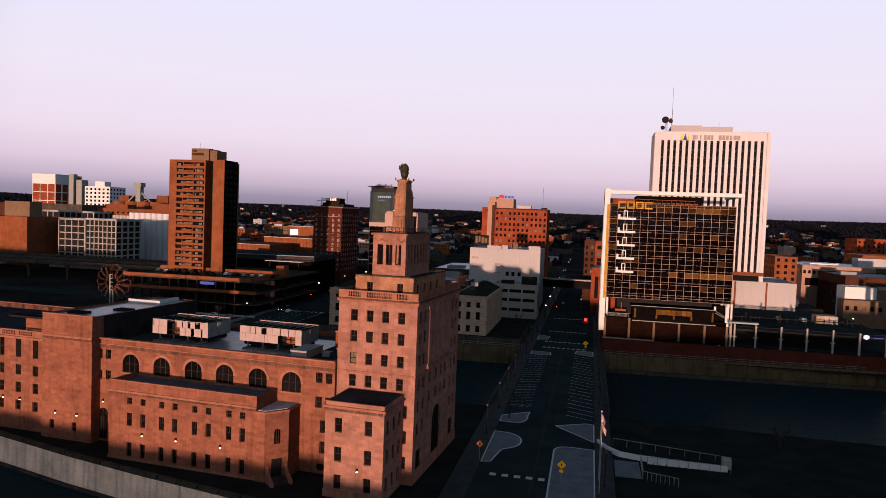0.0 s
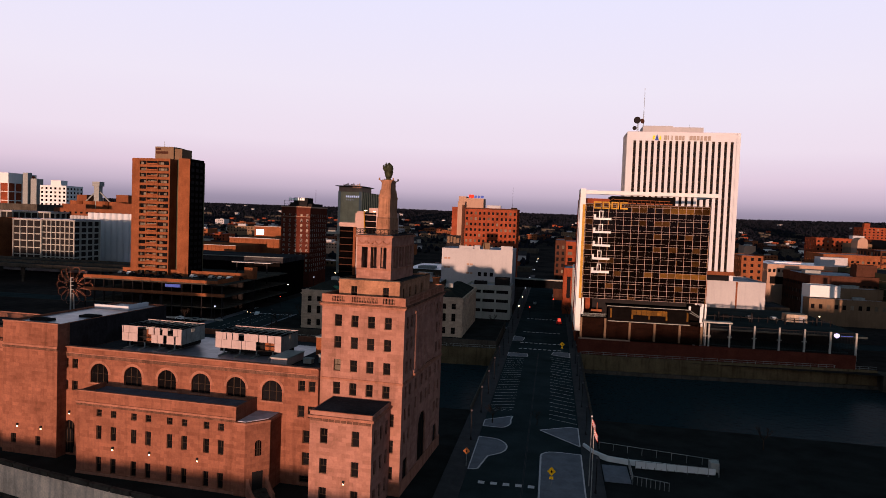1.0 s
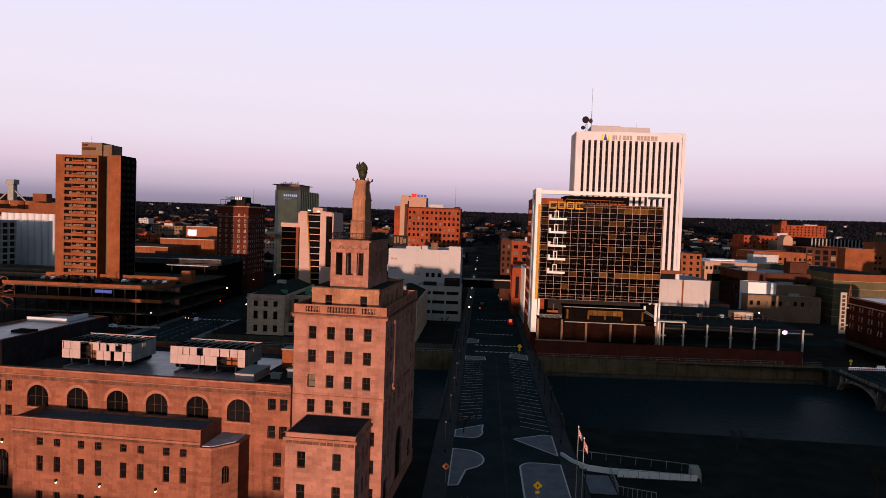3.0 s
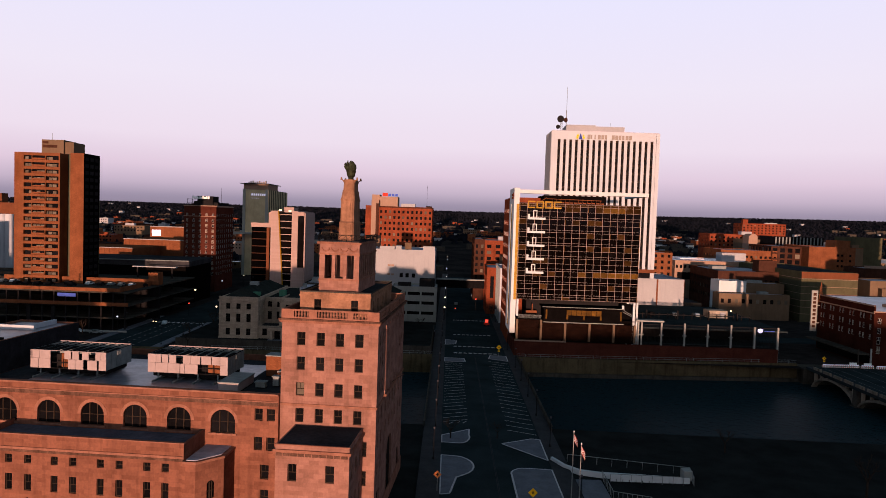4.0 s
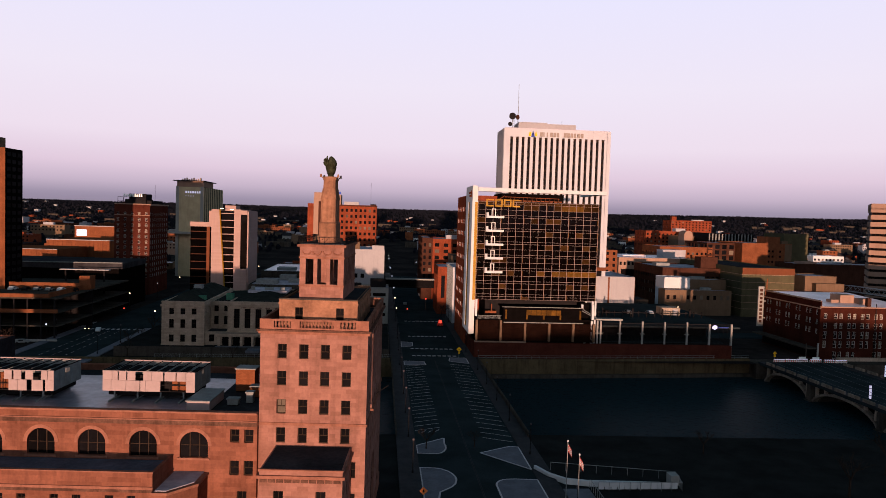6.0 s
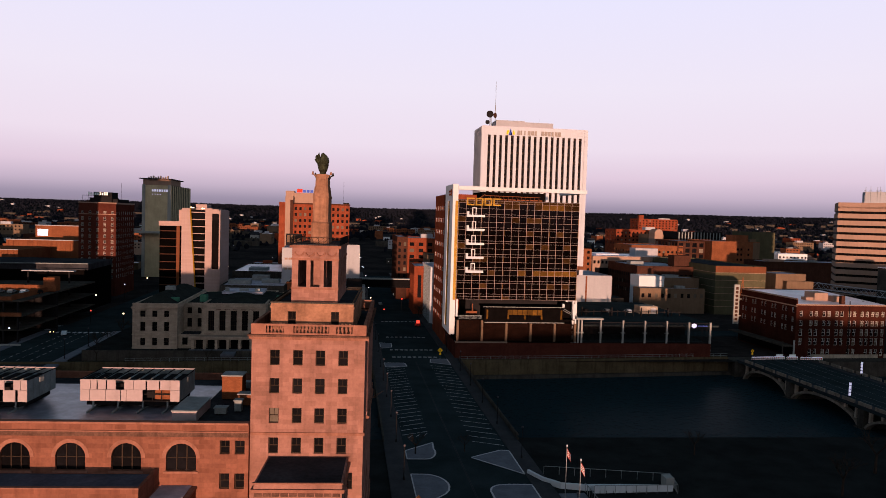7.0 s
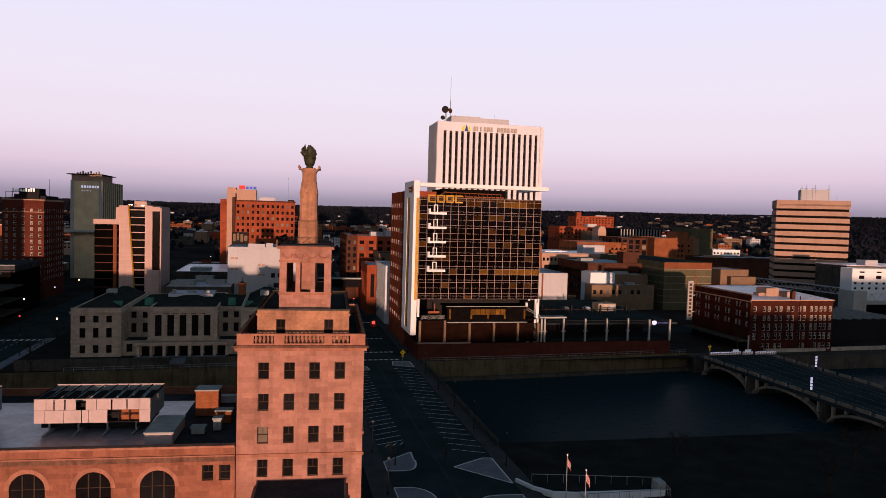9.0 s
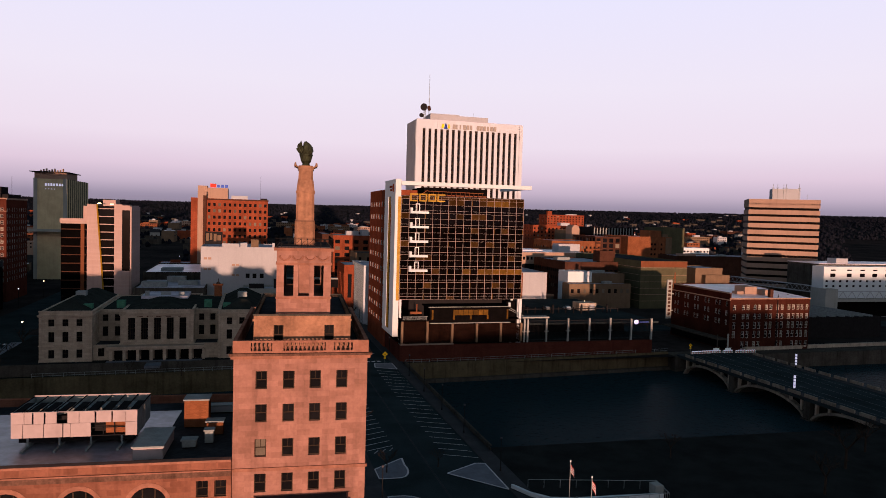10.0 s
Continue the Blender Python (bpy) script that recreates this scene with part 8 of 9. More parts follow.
def framed_block(u0, u1, v0, d, z1, nu, nz, frame_m, infill, label):
    ob = thing("framed_works", at(u0, v0), label, "works")
    w = u1 - u0
    part("infill", boxes((0.5, w - 0.5, 0.6, d - 0.5, -0.3, z1 - 0.4)), infill, ob)
    bm = bmesh.new()
    for i in range(nu + 1):
        box(bm, w * i / nu - 0.3, w * i / nu + 0.3, 0, 0.59, -0.3, z1)
    for i in range(5):
        box(bm, w - 0.49, w + 0.5, d * i / 4 - 0.5 + (0.6 if i == 0 else 0), d * i / 4 + 0.5, -0.3, z1)
    for k in range(nz + 1):
        z = z1 * k / nz
        box(bm, 0.5, w - 0.5, 0.1, 0.55, z - 0.35, z + 0.3)
        box(bm, w - 0.4, w + 0.4, 0.6, d, z - 0.55, z + 0.45)
    part("frame", bm, frame_m, ob)
    part("roof", boxes((-0.5, w + 0.5, 0, d + 0.5, z1 + 0.46, z1 + 0.9)), ROOF_GREY, ob)
    return ob


framed_block(-377, -355, 200, 30, 34.0, 4, 7, CONCRETE_PALE, METAL_DARK, "white concrete-framed works with dark glass")
framed_block(-354.6, -329.5, 200.5, 28, 34.4, 7, 8, CONCRETE_PALE, METAL_DARK, "white concrete-framed works with wide dark bays")
framed_block(-437, -388, 250, 24, 38.6, 9, 8, CONCRETE_PALE, METAL_DARK, "dark framed works with pale bands")
city("brick_mill", "orange brick mill with painted bands", -425, -387.7, 182, 40, 34.8, BRICK_ORANGE, ROOF_GREY, 0, category="mill", extra=((-18, 4, 18, 30, 11.0, BRICK_TAN),))
wt = framed_block(-603, -574, 420, 40, 76.0, 3, 8, WHITE_PAINT, BRICK_RED, "tall white-framed works tower with brick infill")
part("duct", boxes((38, 44, 10, 16, -0.3, 78), (46, 53, 12, 22, -0.3, 72)), METAL_GREY, wt)
part("cap", boxes((-0.5, 29.5, -0.3, 30, 66, 77)), WHITE_PAINT, wt)
city("white_tower", "white stuccoed works tower with small windows", -536, -505, 420, 26, 65.0, WHITE_PAINT, ROOF_GREY, 6, floors_z(5, 44, 4.2), 2.6, 2.2, category="works", extra=((-6, 6, 4, 14, 5.5, WHITE_PAINT),))
city("tan_shed", "long tan works shed", -640, -590, 402, 40, 44.0, BRICK_DARK, ROOF_GREY, 0)
cs = city("conveyor_shed", "grey ridged conveyor hall", -574, -508, 382, 40, 44.5, CONCRETE_DARK, ROOF_GREY, 0)
for u0, w in ((-360, 16), (-342, 26), (-420, 22), (-318, 18)):
    tl = thing("trailer", at(u0, 172), "white parked freight trailer", "trailer", "parked trailers")
    part("box", boxes((0, w, 0, 3, 1.2, 5.4)), PANEL_PINK, tl)
    part("undercarriage", boxes((1, w - 1, 0.3, 2.7, -0.1, 1.19)), METAL_DARK, tl)

# ---- small far buildings ----
rnd = random.Random(21)
protos = []
for k in range(14):
    w, d, h = rnd.uniform(14, 46), rnd.uniform(12, 30), rnd.uniform(6, 15)
    wall = (BRICK_RED, BRICK_ORANGE, BRICK_TAN, BRICK_BROWN, PANEL_PINK, BRICK_DARK, PANEL_TAN, CONCRETE_DARK)[k % 8]
    roof = (ROOF_GREY, ROOF_DARK, ROOF_PALE, ROOF_DARK)[k % 4]
    ob = thing("town_block", pose(0, 0, -300), "small far town building with a flat roof", "building", "far town buildings")
    n = int(w / 4)
    block(ob, -w / 2, w / 2, -d / 2, d / 2, -6, h, wall, roof, {}, parapet=0.4)
    bm = bmesh.new()
    for i in range(n):
        for z in ([h - 3.2] if h < 9 else [h - 3.2, h - 7.0]):
            box(bm, -w / 2 + 1.2 + i * (w - 2) / n, -w / 2 + 1.2 + i * (w - 2) / n + 1.7, -d / 2 - 0.08, -d / 2 - 0.01, z, z + 1.7)
    part("glazing", bm, GLASS, ob)["kind"] = "stuff"
    part("roof_box", boxes((-w * 0.2, w * 0.1, -2, 3, h - 0.4, h + rnd.uniform(1, 3))), (METAL_GREY, PANEL_PINK, wall)[k % 3], ob)
    protos.append(ob)
houses = []
for k in range(4):
    w, d, h = rnd.uniform(8, 11), rnd.uniform(8, 11), rnd.uniform(4.5, 6)
    ob = thing("house", pose(0, 0, -300), "small far house with a gabled roof", "house", "far houses")
    part("wall", boxes((-w / 2, w / 2, -d / 2, d / 2, -6, h)), (WHITE_PAINT, PANEL_PINK, BRICK_TAN, CONCRETE_PALE)[k], ob)
    bm = bmesh.new()
    e = 0.5
    p = [(-w / 2 - e, -d / 2 - e, h), (w / 2 + e, -d / 2 - e, h), (w / 2 + e, d / 2 + e, h), (-w / 2 - e, d / 2 + e, h), (-w / 2 - e, 0, h + 3.4), (w / 2 + e, 0, h + 3.4)]
    v = [bm.verts.new(q) for q in p]
    for f in ((0, 1, 5, 4), (2, 3, 4, 5), (0, 4, 3), (1, 2, 5), (0, 3, 2, 1)):
        bm.faces.new([v[i] for i in f])
    part("roof", bm, ROOF_DARK, ob)
    part("glazing", boxes((-w * 0.35, -w * 0.2, -d / 2 - 0.06, -d / 2 - 0.01, 1.5, 3), (w * 0.15, w * 0.3, -d / 2 - 0.06, -d / 2 - 0.01, 1.5, 3)), GLASS, ob)
    houses.append(ob)
TAKEN = [(-15, 15, 0, 900), (-95, -25, 0, 62), (8, 62, 0, 140), (30, 100, 60, 130), (128, 182, 110, 260), (180, 245, 140, 260), (225, 335, 240, 350), (255, 340, 80, 260), (-75, -15, 80, 160), (-75, -15, 240, 300), (-115, -50, 95, 225), (-175, -130, 165, 215),
         (-175, -130, 280, 360), (-205, -110, 30, 205), (-265, -170, 110, 332), (-440, -300, 100, 300), (130, 190, 0, 60), (-140, -105, 0, 700), (185, 290, 30, 150), (100, 130, 180, 225), (195, 310, 285, 490), (520, 620, 1045, 1110), (-660, -490, 370, 470), (-920, -205, 110, 172), (-450, -375, 320, 350), (3, 35, 80, 225), (56, 112, 8, 90)]


def free(u, v, r):
    return not any(a - r < u < b + r and c - r < v < d + r for a, b, c, d in TAKEN)


placed = []
tries = 0
while len(placed) < 330 and tries < 9000:
    tries += 1
    v = 100 + 1150 * rnd.random() ** 1.3
    half = 120 + v * 0.95
    u = rnd.uniform(-half, half)
    if not free(u, v, 16) or any(math.hypot(u - a, v - b) < 32 + v * 0.012 for a, b in placed):
        continue
    placed.append((u, v))
    z = terrain(u, v)
    far = v > 420
    src = rnd.choice(houses) if far and rnd.random() < 0.5 else rnd.choice(protos)
    c = copy_thing(src, at(u, v, z, rnd.choice((0, 0, 0, 90, rnd.uniform(-20, 20)))))
    s = rnd.uniform(0.8, 1.15) if src in protos else rnd.uniform(0.9, 1.4)
    c.scale = (s, s, s)
for ob in protos + houses:
    ob.matrix_basis = at(rnd.uniform(-500, 500), rnd.uniform(1150, 1300), 20)
    ob.location.z = terrain(0, 1200)


# ---- bare winter woods on the hills and between the houses ----
def woods(name, label, n, vmin, vmax, spread, h0, h1, seed, power=1.0, avoid=True, wide=1.0):
    r = np.random.RandomState(seed)
    rings = np.array([(f * math.cos(2 * math.pi * (i + 0.5 * k) / 6), f * math.sin(2 * math.pi * (i + 0.5 * k) / 6), z) for k, (f, z) in enumerate(((0.35, 0.0), (0.95, 0.42), (0.8, 0.72), (0.3, 1.0))) for i in range(6)])
    kinds = []
    for _ in range(60):                              # uneven crowns
        c = rings.copy()
        c[:, :2] *= (0.55 + 0.9 * r.rand(24))[:, None]
        c[:, 2] += (r.rand(24) - 0.5) * 0.22
        kinds.append(c)
    rel = [(a, b, b + 6, a + 6) for k in range(3) for a, b in ((k * 6 + i, k * 6 + (i + 1) % 6) for i in range(6))] + [(18, 19, 20, 21), (18, 21, 22, 23)]
    rel = np.array(rel)
    verts, faces = [], []
    for _ in range(n):
        v = vmin + (vmax - vmin) * r.rand() ** power
        u = (r.rand() * 2 - 1) * (spread + v * 1.0)
        if avoid and (not free(u, v, 5) or any(abs(u - a) < 22 and abs(v - b) < 20 for a, b in placed)):
            continue
        p = uvw(u, v, terrain(u, v) - 1)
        h = h0 + (h1 - h0) * r.rand()
        w = h * (0.32 + 0.25 * r.rand()) * wide
        faces.append(rel + 24 * len(verts))
        verts.append(kinds[r.randint(60)] * (w, w, h) + (p.x, p.y, p.z))
    me = bpy.data.meshes.new(name)
    me.from_pydata(np.concatenate(verts).tolist(), [], np.concatenate(faces).tolist())
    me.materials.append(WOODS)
    ob = new(name, me)
    return tagged(ob, label, "woods", kind="stuff")


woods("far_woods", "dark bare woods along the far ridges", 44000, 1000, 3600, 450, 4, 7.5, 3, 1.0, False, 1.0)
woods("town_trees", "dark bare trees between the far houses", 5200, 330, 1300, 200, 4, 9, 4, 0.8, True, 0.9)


# ---- small far roofs and houses among the woods ----
def far_town(name, label, n, seed, material, v0, v1, w0, w1, h0, h1):
    r = np.random.RandomState(seed)
    bm = bmesh.new()
    for _ in range(n):
        v = v0 + (v1 - v0) * r.rand()
        u = (r.rand() * 2 - 1) * (150 + v * 0.95)
        if not free(u, v, 8) or any(abs(u - a) < 24 and abs(v - b) < 22 for a, b in placed):
            continue
        w, d, h, z = w0 + (w1 - w0) * r.rand(), 6 + 8 * r.rand(), h0 + (h1 - h0) * r.rand(), terrain(u, v)
        p = uvw(u, v)
        box(bm, p.x - w / 2, p.x + w / 2, p.y - d / 2, p.y + d / 2, z - 5, z + h)
    ob = part(name, bm, material)
    return tagged(ob, label, "houses", kind="stuff")


far_town("pale_far_houses", "tiny pale far houses among bare trees", 150, 31, PANEL_PINK, 500, 2300, 6, 16, 3.5, 7)
far_town("brick_far_houses", "tiny far brick buildings among bare trees", 180, 32, BRICK_RED, 450, 1900, 8, 22, 4, 7)
far_town("dark_far_sheds", "dark far sheds among bare trees", 420, 33, CONCRETE_DARK, 350, 1800, 10, 34, 4, 8)


# ---- bare trees near the water ----
def bare_tree(u, v, z, h, seed, world=None):
    ob = thing("bare_tree", world or at(u, v, z), "dark leafless tree beside the river", "tree", "bare riverside trees")
    r = random.Random(seed)
    trunk, twigs = bmesh.new(), bmesh.new()

    def limb(bm, a, b, ra, rb):
        a, b = Vector(a), Vector(b)
        q = (b - a).to_track_quat("Z", "Y")
        lo = [bm.verts.new(a + q @ Vector((ra * math.cos(2 * math.pi * i / 5), ra * math.sin(2 * math.pi * i / 5), 0))) for i in range(5)]
        hi = [bm.verts.new(b + q @ Vector((rb * math.cos(2 * math.pi * i / 5), rb * math.sin(2 * math.pi * i / 5), 0))) for i in range(5)]
        for i in range(5):
            bm.faces.new((lo[i], lo[(i + 1) % 5], hi[(i + 1) % 5], hi[i]))
        bm.faces.new(hi)

    limb(trunk, (0, 0, -0.3), (0.1, 0, h * 0.35), h * 0.03, h * 0.02)

    def grow(p, d, length, rad, depth):
        q = p + d * length
        limb(trunk if depth < 1 else twigs, p, q, rad, rad * 0.6)
        if depth >= 3:
            return
        for _ in range(3 if depth < 2 else 4):
            nd = (d + Vector((r.uniform(-1, 1), r.uniform(-1, 1), r.uniform(-0.25, 0.7))) * 0.75).normalized()
            grow(p.lerp(q, r.uniform(0.6, 1.0)), nd, length * r.uniform(0.55, 0.8), rad * 0.55, depth + 1)

    for k in range(4):
        a = k * 1.57 + r.uniform(-0.4, 0.4)
        grow(Vector((0.1, 0, h * 0.33)), Vector((math.cos(a) * 0.6, math.sin(a) * 0.6, 0.8)).normalized(), h * 0.25, h * 0.014, 0)
    part("trunk", trunk, BARK, ob)
    part("twig_crown", twigs, BARK, ob)
    return ob


t0 = bare_tree(0, 0, 0, 11, 1, pose(62, 150, -0.3))
t1 = bare_tree(0, 0, 0, 9, 2, pose(48, 139, -0.3))
for i, (x, y, a, s) in enumerate(((74, 158, 40, 0.8), (88, 150, 90, 1.0), (100, 164, 200, 0.9), (30, 160, 130, 0.7), (112, 146, 20, 0.8), (-18, 160, 75, 0.5), (-28, 158, 10, 0.55))):
    c = copy_thing((t0, t1)[i % 2], pose(x, y, -0.3, 0, 0, a))
    c.scale = (s, s, s)
for i, (u, v, a, s) in enumerate(((-104, 20, 10, 0.8), (-104, 32, 70, 0.75), (-104, 46, 140, 0.85), (-145, 24, 30, 0.8), (-150, 12, 90, 0.7), (-160, 20, 200, 0.8), (-22, 62, 30, 0.6), (10.5, 112, 50, 0.7), (11, 104, 130, 0.7), (-100, 8, 0, 0.7), (-66, 4, 45, 0.5), (-52, 3, 95, 0.5))):
    c = copy_thing((t0, t1)[i % 2], at(u, v, 0, a))
    c.scale = (s, s, s)

# ---- island terrace: ramp wall, pale plaza, flag poles ----
tv = thing("river_terrace", GRID.copy(), "pale curved concrete ramp with glass-panel rail", "terrace", kind="structure")
ramp = [(10.6, -93.0), (12.4, -97.0), (15.0, -99.8), (19.0, -100.9), (26.0, -101.4), (35.0, -102.2)]
part("ramp_wall", made(strip_wall, ramp, -0.3, 0.75, 0.5), WHITE_PAINT, tv)
bm = bmesh.new()
for i in range(12):
    u = 20.2 + i * 1.22
    box(bm, u, u + 1.1, -102.4, -102.34, -0.2, 1.0)
part("rail_panel", bm, WHITE_PAINT, tv)
bm = bmesh.new()
for a, b in (((14, -92.5, 1.2), (36.4, -97.6, 1.2)), ((20.2, -102.7, 1.3), (35.4, -103.2, 1.3)), ((35.4, -103.2, 1.3), (36.4, -97.6, 1.3)), ((19.0, -101.4, 1.3), (18.8, -111, 1.3)), ((18.8, -111, 1.3), (24.8, -113, 1.3))):
    bar(bm, a, b, 0.06, 5)
    n = 8
    for i in range(n + 1):
        p = Vector(a).lerp(Vector(b), i / n)
        bar(bm, (p.x, p.y, -0.25), p, 0.05, 5)
part("hand_rail", bm, METAL_GREY, tv)
part("end_block", boxes((34.4, 36.0, -100.6, -98.6, -0.3, 1.5)), CONCRETE_PALE, tv)
part("plaza", boxes((13.9, 18.6, -111, -102.2, -0.3, -0.12)), PAVING_PALE, tv)
part("quay_wall", boxes((13.8, 60, -72.6, -71.6, -8.8, -2.6), (13.8, 46, -71.5, -69.4, -8.8, -4.4)), CONCRETE_DARK, tv)


def flag_pole(u, v, h, seed):
    ob = thing("flag_pole", at(u, v, 0.16), "steel flag pole with a hanging striped flag", "flag pole", "terrace flag poles")
    bm = bmesh.new()
    cyl(bm, 0, 0, 0, h, 0.09, 0.05, 8)
    part("pole", bm, METAL_GREY, ob)
    bm = bmesh.new()
    cyl(bm, 0, 0, h, h + 0.25, 0.12, 0.1, 8)
    part("ball", bm, WHITE_PAINT, ob)
    for k in range(7):
        bm = bmesh.new()
        n = 8
        rows = []
        for j in (0, 1):
            row = []
            for i in range(n + 1):
                f = i / n
                x = 0.08 + 0.62 * f
                row.append(bm.verts.new((x, 0.16 * math.sin(f * 7 + seed), h - 0.3 - (k + j) * 0.17 - f * 1.1)))
            rows.append(row)
        for i in range(n):
            bm.faces.new((rows[0][i], rows[0][i + 1], rows[1][i + 1], rows[1][i]))
        bmesh.ops.solidify(bm, geom=bm.faces[:], thickness=0.02)
        part("flag_stripe", bm, RED if k % 2 == 0 else WHITE_SIGN, ob)


flag_pole(10.8, -115.0, 12.4, 0)
flag_pole(10.8, -121.5, 12.5, 1)


# ---- street furniture ----
def lamp_post(u, v, h=6.0):
    ob = thing("street_lamp", at(u, v, 0.15), "slim dark street lamp with a globe head", "street lamp", "bridge street lamps")
    bm = bmesh.new()
    cyl(bm, 0, 0, 0, 0.6, 0.2, 0.14, 8)
    cyl(bm, 0, 0, 0.6, h, 0.09, 0.07, 8)
    part("post", bm, METAL_DARK, ob)
    bm = bmesh.new()
    bmesh.ops.create_icosphere(bm, subdivisions=2, radius=0.24, matrix=Matrix.Translation((0, 0, h + 0.22)))
    part("globe", bm, GLOBE, ob, "pale globe lamp")
    return ob


first = lamp_post(-12.6, -2)
for u, v in [(-12.6, -20), (-12.6, -38), (-12.6, -56), (-12.6, -74), (-12.6, -95), (11.6, -8), (11.6, -26), (11.6, -44), (11.6, -62), (11.6, -85), (11.8, -118), (-12.4, 22), (-12.4, 46), (11.5, 22), (-12.4, 90), (11.8, 90), (-110, 30), (-110, 10), (-136, 40)]:
    copy_thing(first, at(u, v, 0.15))


def diamond_sign(u, v, material, label, size=0.62, h=3.0):
    ob = thing("road_sign", at(u, v, 0.14), label, "road sign")
    bm = bmesh.new()
    cyl(bm, 0, 0.06, 0, h + 0.4, 0.05, 0.05, 6)
    part("post", bm, METAL_GREY, ob)
    bm = bmesh.new()
    pts = [(0, -1), (1, 0), (0, 1), (-1, 0)]
    lo, hi = [bm.verts.new((x * size, 0, h + z * size)) for x, z in pts], [bm.verts.new((x * size, 0.04, h + z * size)) for x, z in pts]
    bm.faces.new(lo)
    bm.faces.new(hi[::-1])
    for i in range(4):
        bm.faces.new((lo[(i + 1) % 4], lo[i], hi[i], hi[(i + 1) % 4]))
    part("plate", bm, material, ob)
    part("symbol", boxes((-0.08, 0.08, -0.03, -0.003, h - 0.22, h + 0.25), (-0.2, 0.2, -0.03, -0.004, h - 0.05, h + 0.05)), METAL_DARK, ob)
    if material is YELLOW:
        part("arrow_plate", boxes((-0.35, 0.35, 0, 0.04, h - size - 0.6, h - size - 0.1)), material, ob)
    return ob


diamond_sign(4.2, -116.6, YELLOW, "yellow diamond crossing sign on a post", 0.8, 2.6)
diamond_sign(7.4, 8.0, YELLOW, "yellow diamond crossing sign beside the street", 0.9, 3.4)
diamond_sign(-11.6, -110.8, ORANGE, "orange diamond work sign on a post", 0.7, 2.9)
diamond_sign(121.5, 13.0, YELLOW, "yellow diamond sign at the bridge", 0.7, 2.6)


def work_trailer(u, v):
    ob = thing("message_cart", at(u, v, 0.0), "small red road-works cart with a lamp", "cart")
    part("body", boxes((-1.2, 1.2, -0.6, 0.6, 0.4, 1.6)), RED, ob, bevel=0.1)
    part("sign_plate", boxes((-0.7, 0.7, -0.75, -0.62, 1.7, 3.0)), LAMP_RED, ob)
    bm = bmesh.new()
    for x in (-0.8, 0.8):
        bar(bm, (x, -0.7, 0.36), (x, 0.7, 0.36), 0.36, 10)
    part("wheel", bm, METAL_DARK, ob)


work_trailer(6.9, 78.0)


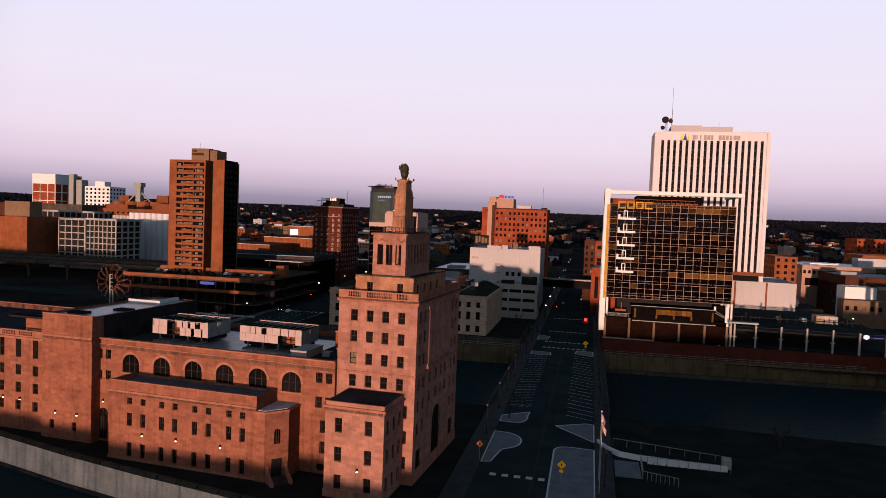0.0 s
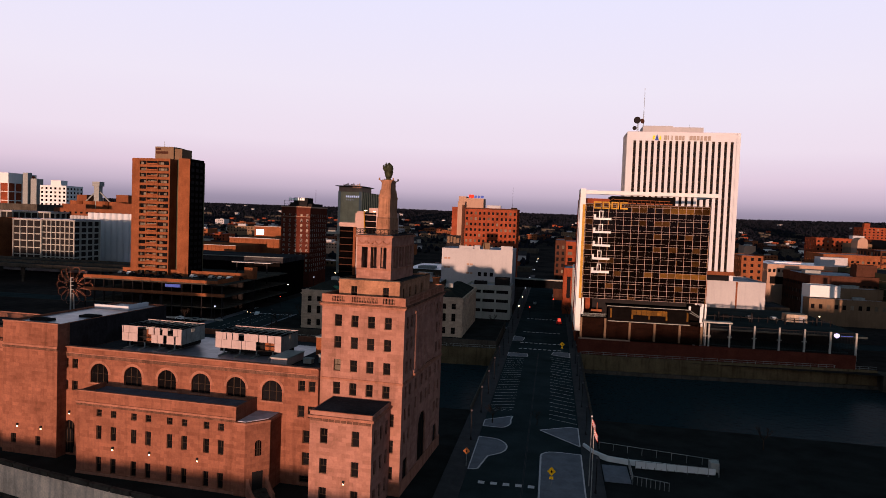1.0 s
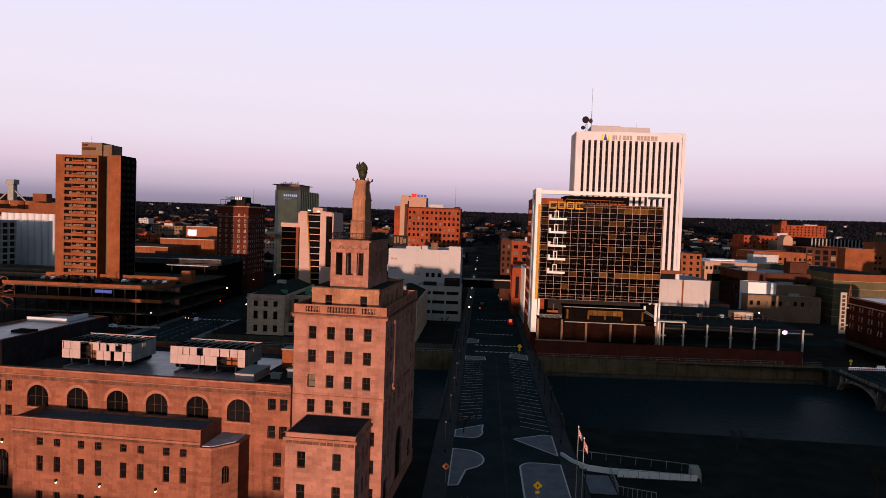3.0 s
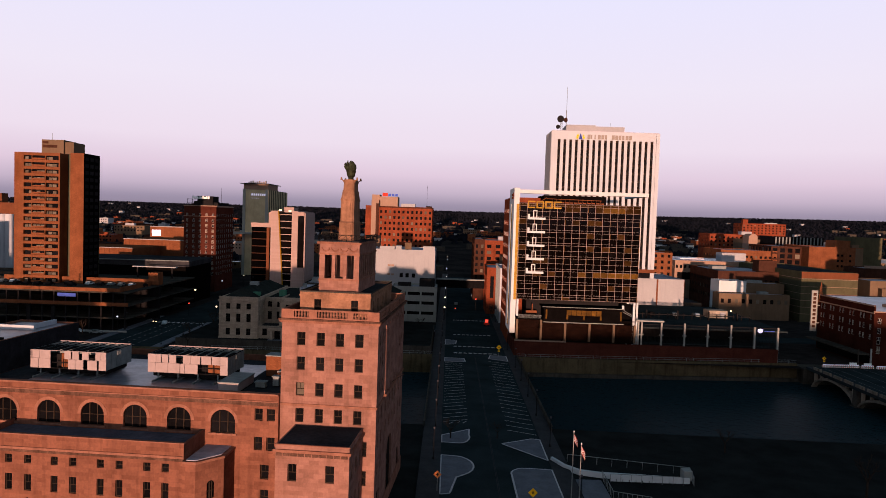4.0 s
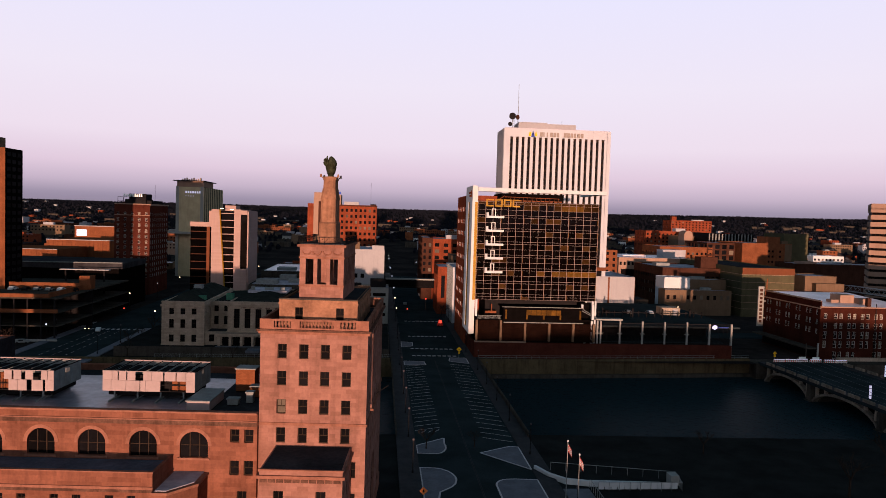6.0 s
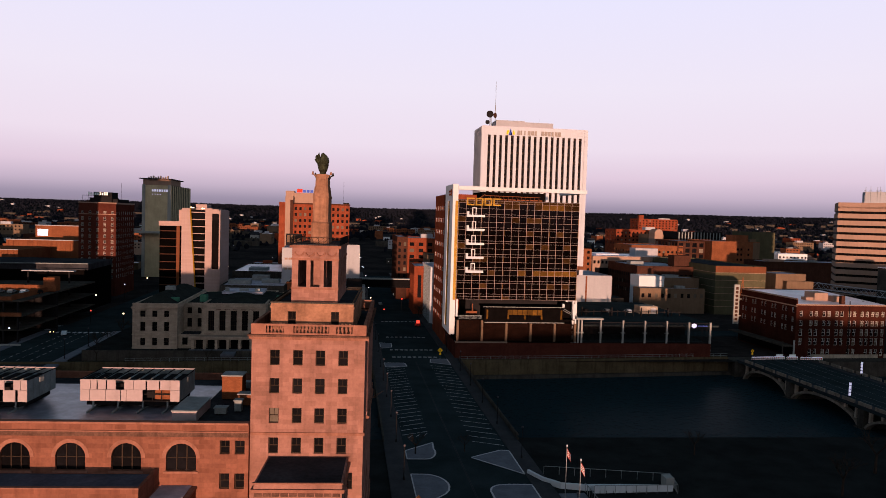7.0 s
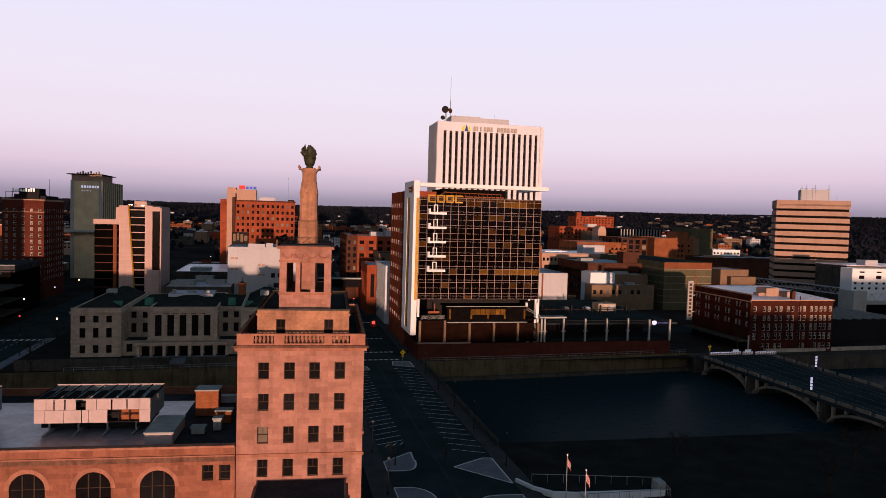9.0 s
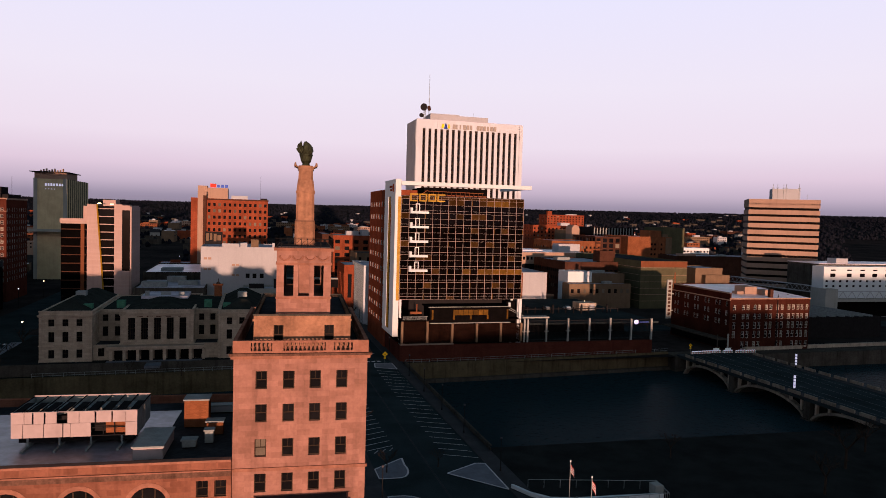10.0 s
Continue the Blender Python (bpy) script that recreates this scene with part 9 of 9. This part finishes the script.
def car(m, material, label, lights=False):
    ob = thing("car", m, label, "car", "street cars")
    bm = bmesh.new()
    prof = [(-2.2, 0.35), (2.2, 0.35), (2.25, 0.8), (1.25, 0.95), (0.6, 1.45), (-1.2, 1.48), (-1.9, 0.98), (-2.25, 0.9)]
    lo, hi = [bm.verts.new((x, -0.88, z)) for x, z in prof], [bm.verts.new((x, 0.88, z)) for x, z in prof]
    bm.faces.new(lo)
    bm.faces.new(hi[::-1])
    for i in range(8):
        bm.faces.new((lo[(i + 1) % 8], lo[i], hi[i], hi[(i + 1) % 8]))
    part("body", bm, material, ob, bevel=0.06)
    part("side_window", boxes((-1.1, 0.5, -0.9, -0.882, 1.0, 1.36), (-1.1, 0.5, 0.882, 0.9, 1.0, 1.36)), GLASS, ob)
    for x in (-1.4, 1.4):
        for y in (-0.86, 0.86):
            bm = bmesh.new()
            bar(bm, (x, y - 0.1, 0.34), (x, y + 0.1, 0.34), 0.34, 12)
            part("wheel", bm, METAL_DARK, ob)
    if lights:
        for y in (-0.62, 0.62):
            part("headlight", boxes((2.24, 2.3, y - 0.18, y + 0.18, 0.6, 0.78)), WARM_GLOW, ob)
    return ob


c_white = car(at(-126.3, 52.4, 0.02, -75), WHITE_PAINT, "white car waiting at the crossing")
c_dark = car(at(-132.0, 57.5, 0.02, -80), METAL_DARK, "dark car waiting at the crossing", True)
c_grey = car(at(-141, 26, 0.15, 10), METAL_GREY, "grey car parked beside the street")
rr = random.Random(4)
for i in range(26):
    src = rr.choice((c_white, c_grey, c_dark, c_white))
    if i < 14:
        m = at(-196 + 4.5 * i + rr.uniform(-0.4, 0.4), 52 + rr.choice((0, 6)), 14.62, 90 + rr.uniform(-3, 3))
    elif i < 18:
        m = at(rr.choice((-6, 4.5)) + 0.0, 150 + (i - 14) * 45, 0.02, 90)
    elif i < 22:
        m = at(62 + (i - 18) * 9, 48 + rr.uniform(-1, 1), 11.22, 90)
    else:
        m = at(-185 + (i - 22) * 12, 28, 0.0, rr.uniform(-5, 5))
    copy_thing(src, m)


def traffic_sign_light(u, v, h, material, label):
    ob = thing("street_light", at(u, v, 0), label, "street light", "far street lights")
    bm = bmesh.new()
    cyl(bm, 0, 0, -0.3, h, 0.1, 0.08, 6)
    part("pole", bm, METAL_DARK, ob)
    bm = bmesh.new()
    bmesh.ops.create_icosphere(bm, subdivisions=1, radius=0.34, matrix=Matrix.Translation((0, 0, h)))
    part("lamp", bm, material, ob)


rr = random.Random(9)
for i in range(46):
    u, v = rr.uniform(-340, 330), rr.uniform(70, 620)
    if i < 12:
        u, v = rr.choice((-12, 11)), 90 + i * 36
    elif i < 20:
        u, v = rr.choice((-111, -135)), 30 + (i - 12) * 40
    elif not free(u, v, 3) or any(abs(u - a) < 20 and abs(v - b) < 18 for a, b in placed):
        continue
    traffic_sign_light(u, v, rr.uniform(5.5, 9), rr.choice((LAMP_COOL, LAMP_COOL, WARM_GLOW)), "small far street light on a pole")
for u, v, m_ in ((-7, 92, LAMP_RED), (4, 132, LAMP_RED), (-126, 78, LAMP_RED)):
    traffic_sign_light(u, v, 5.6, m_, "red traffic light on a pole")
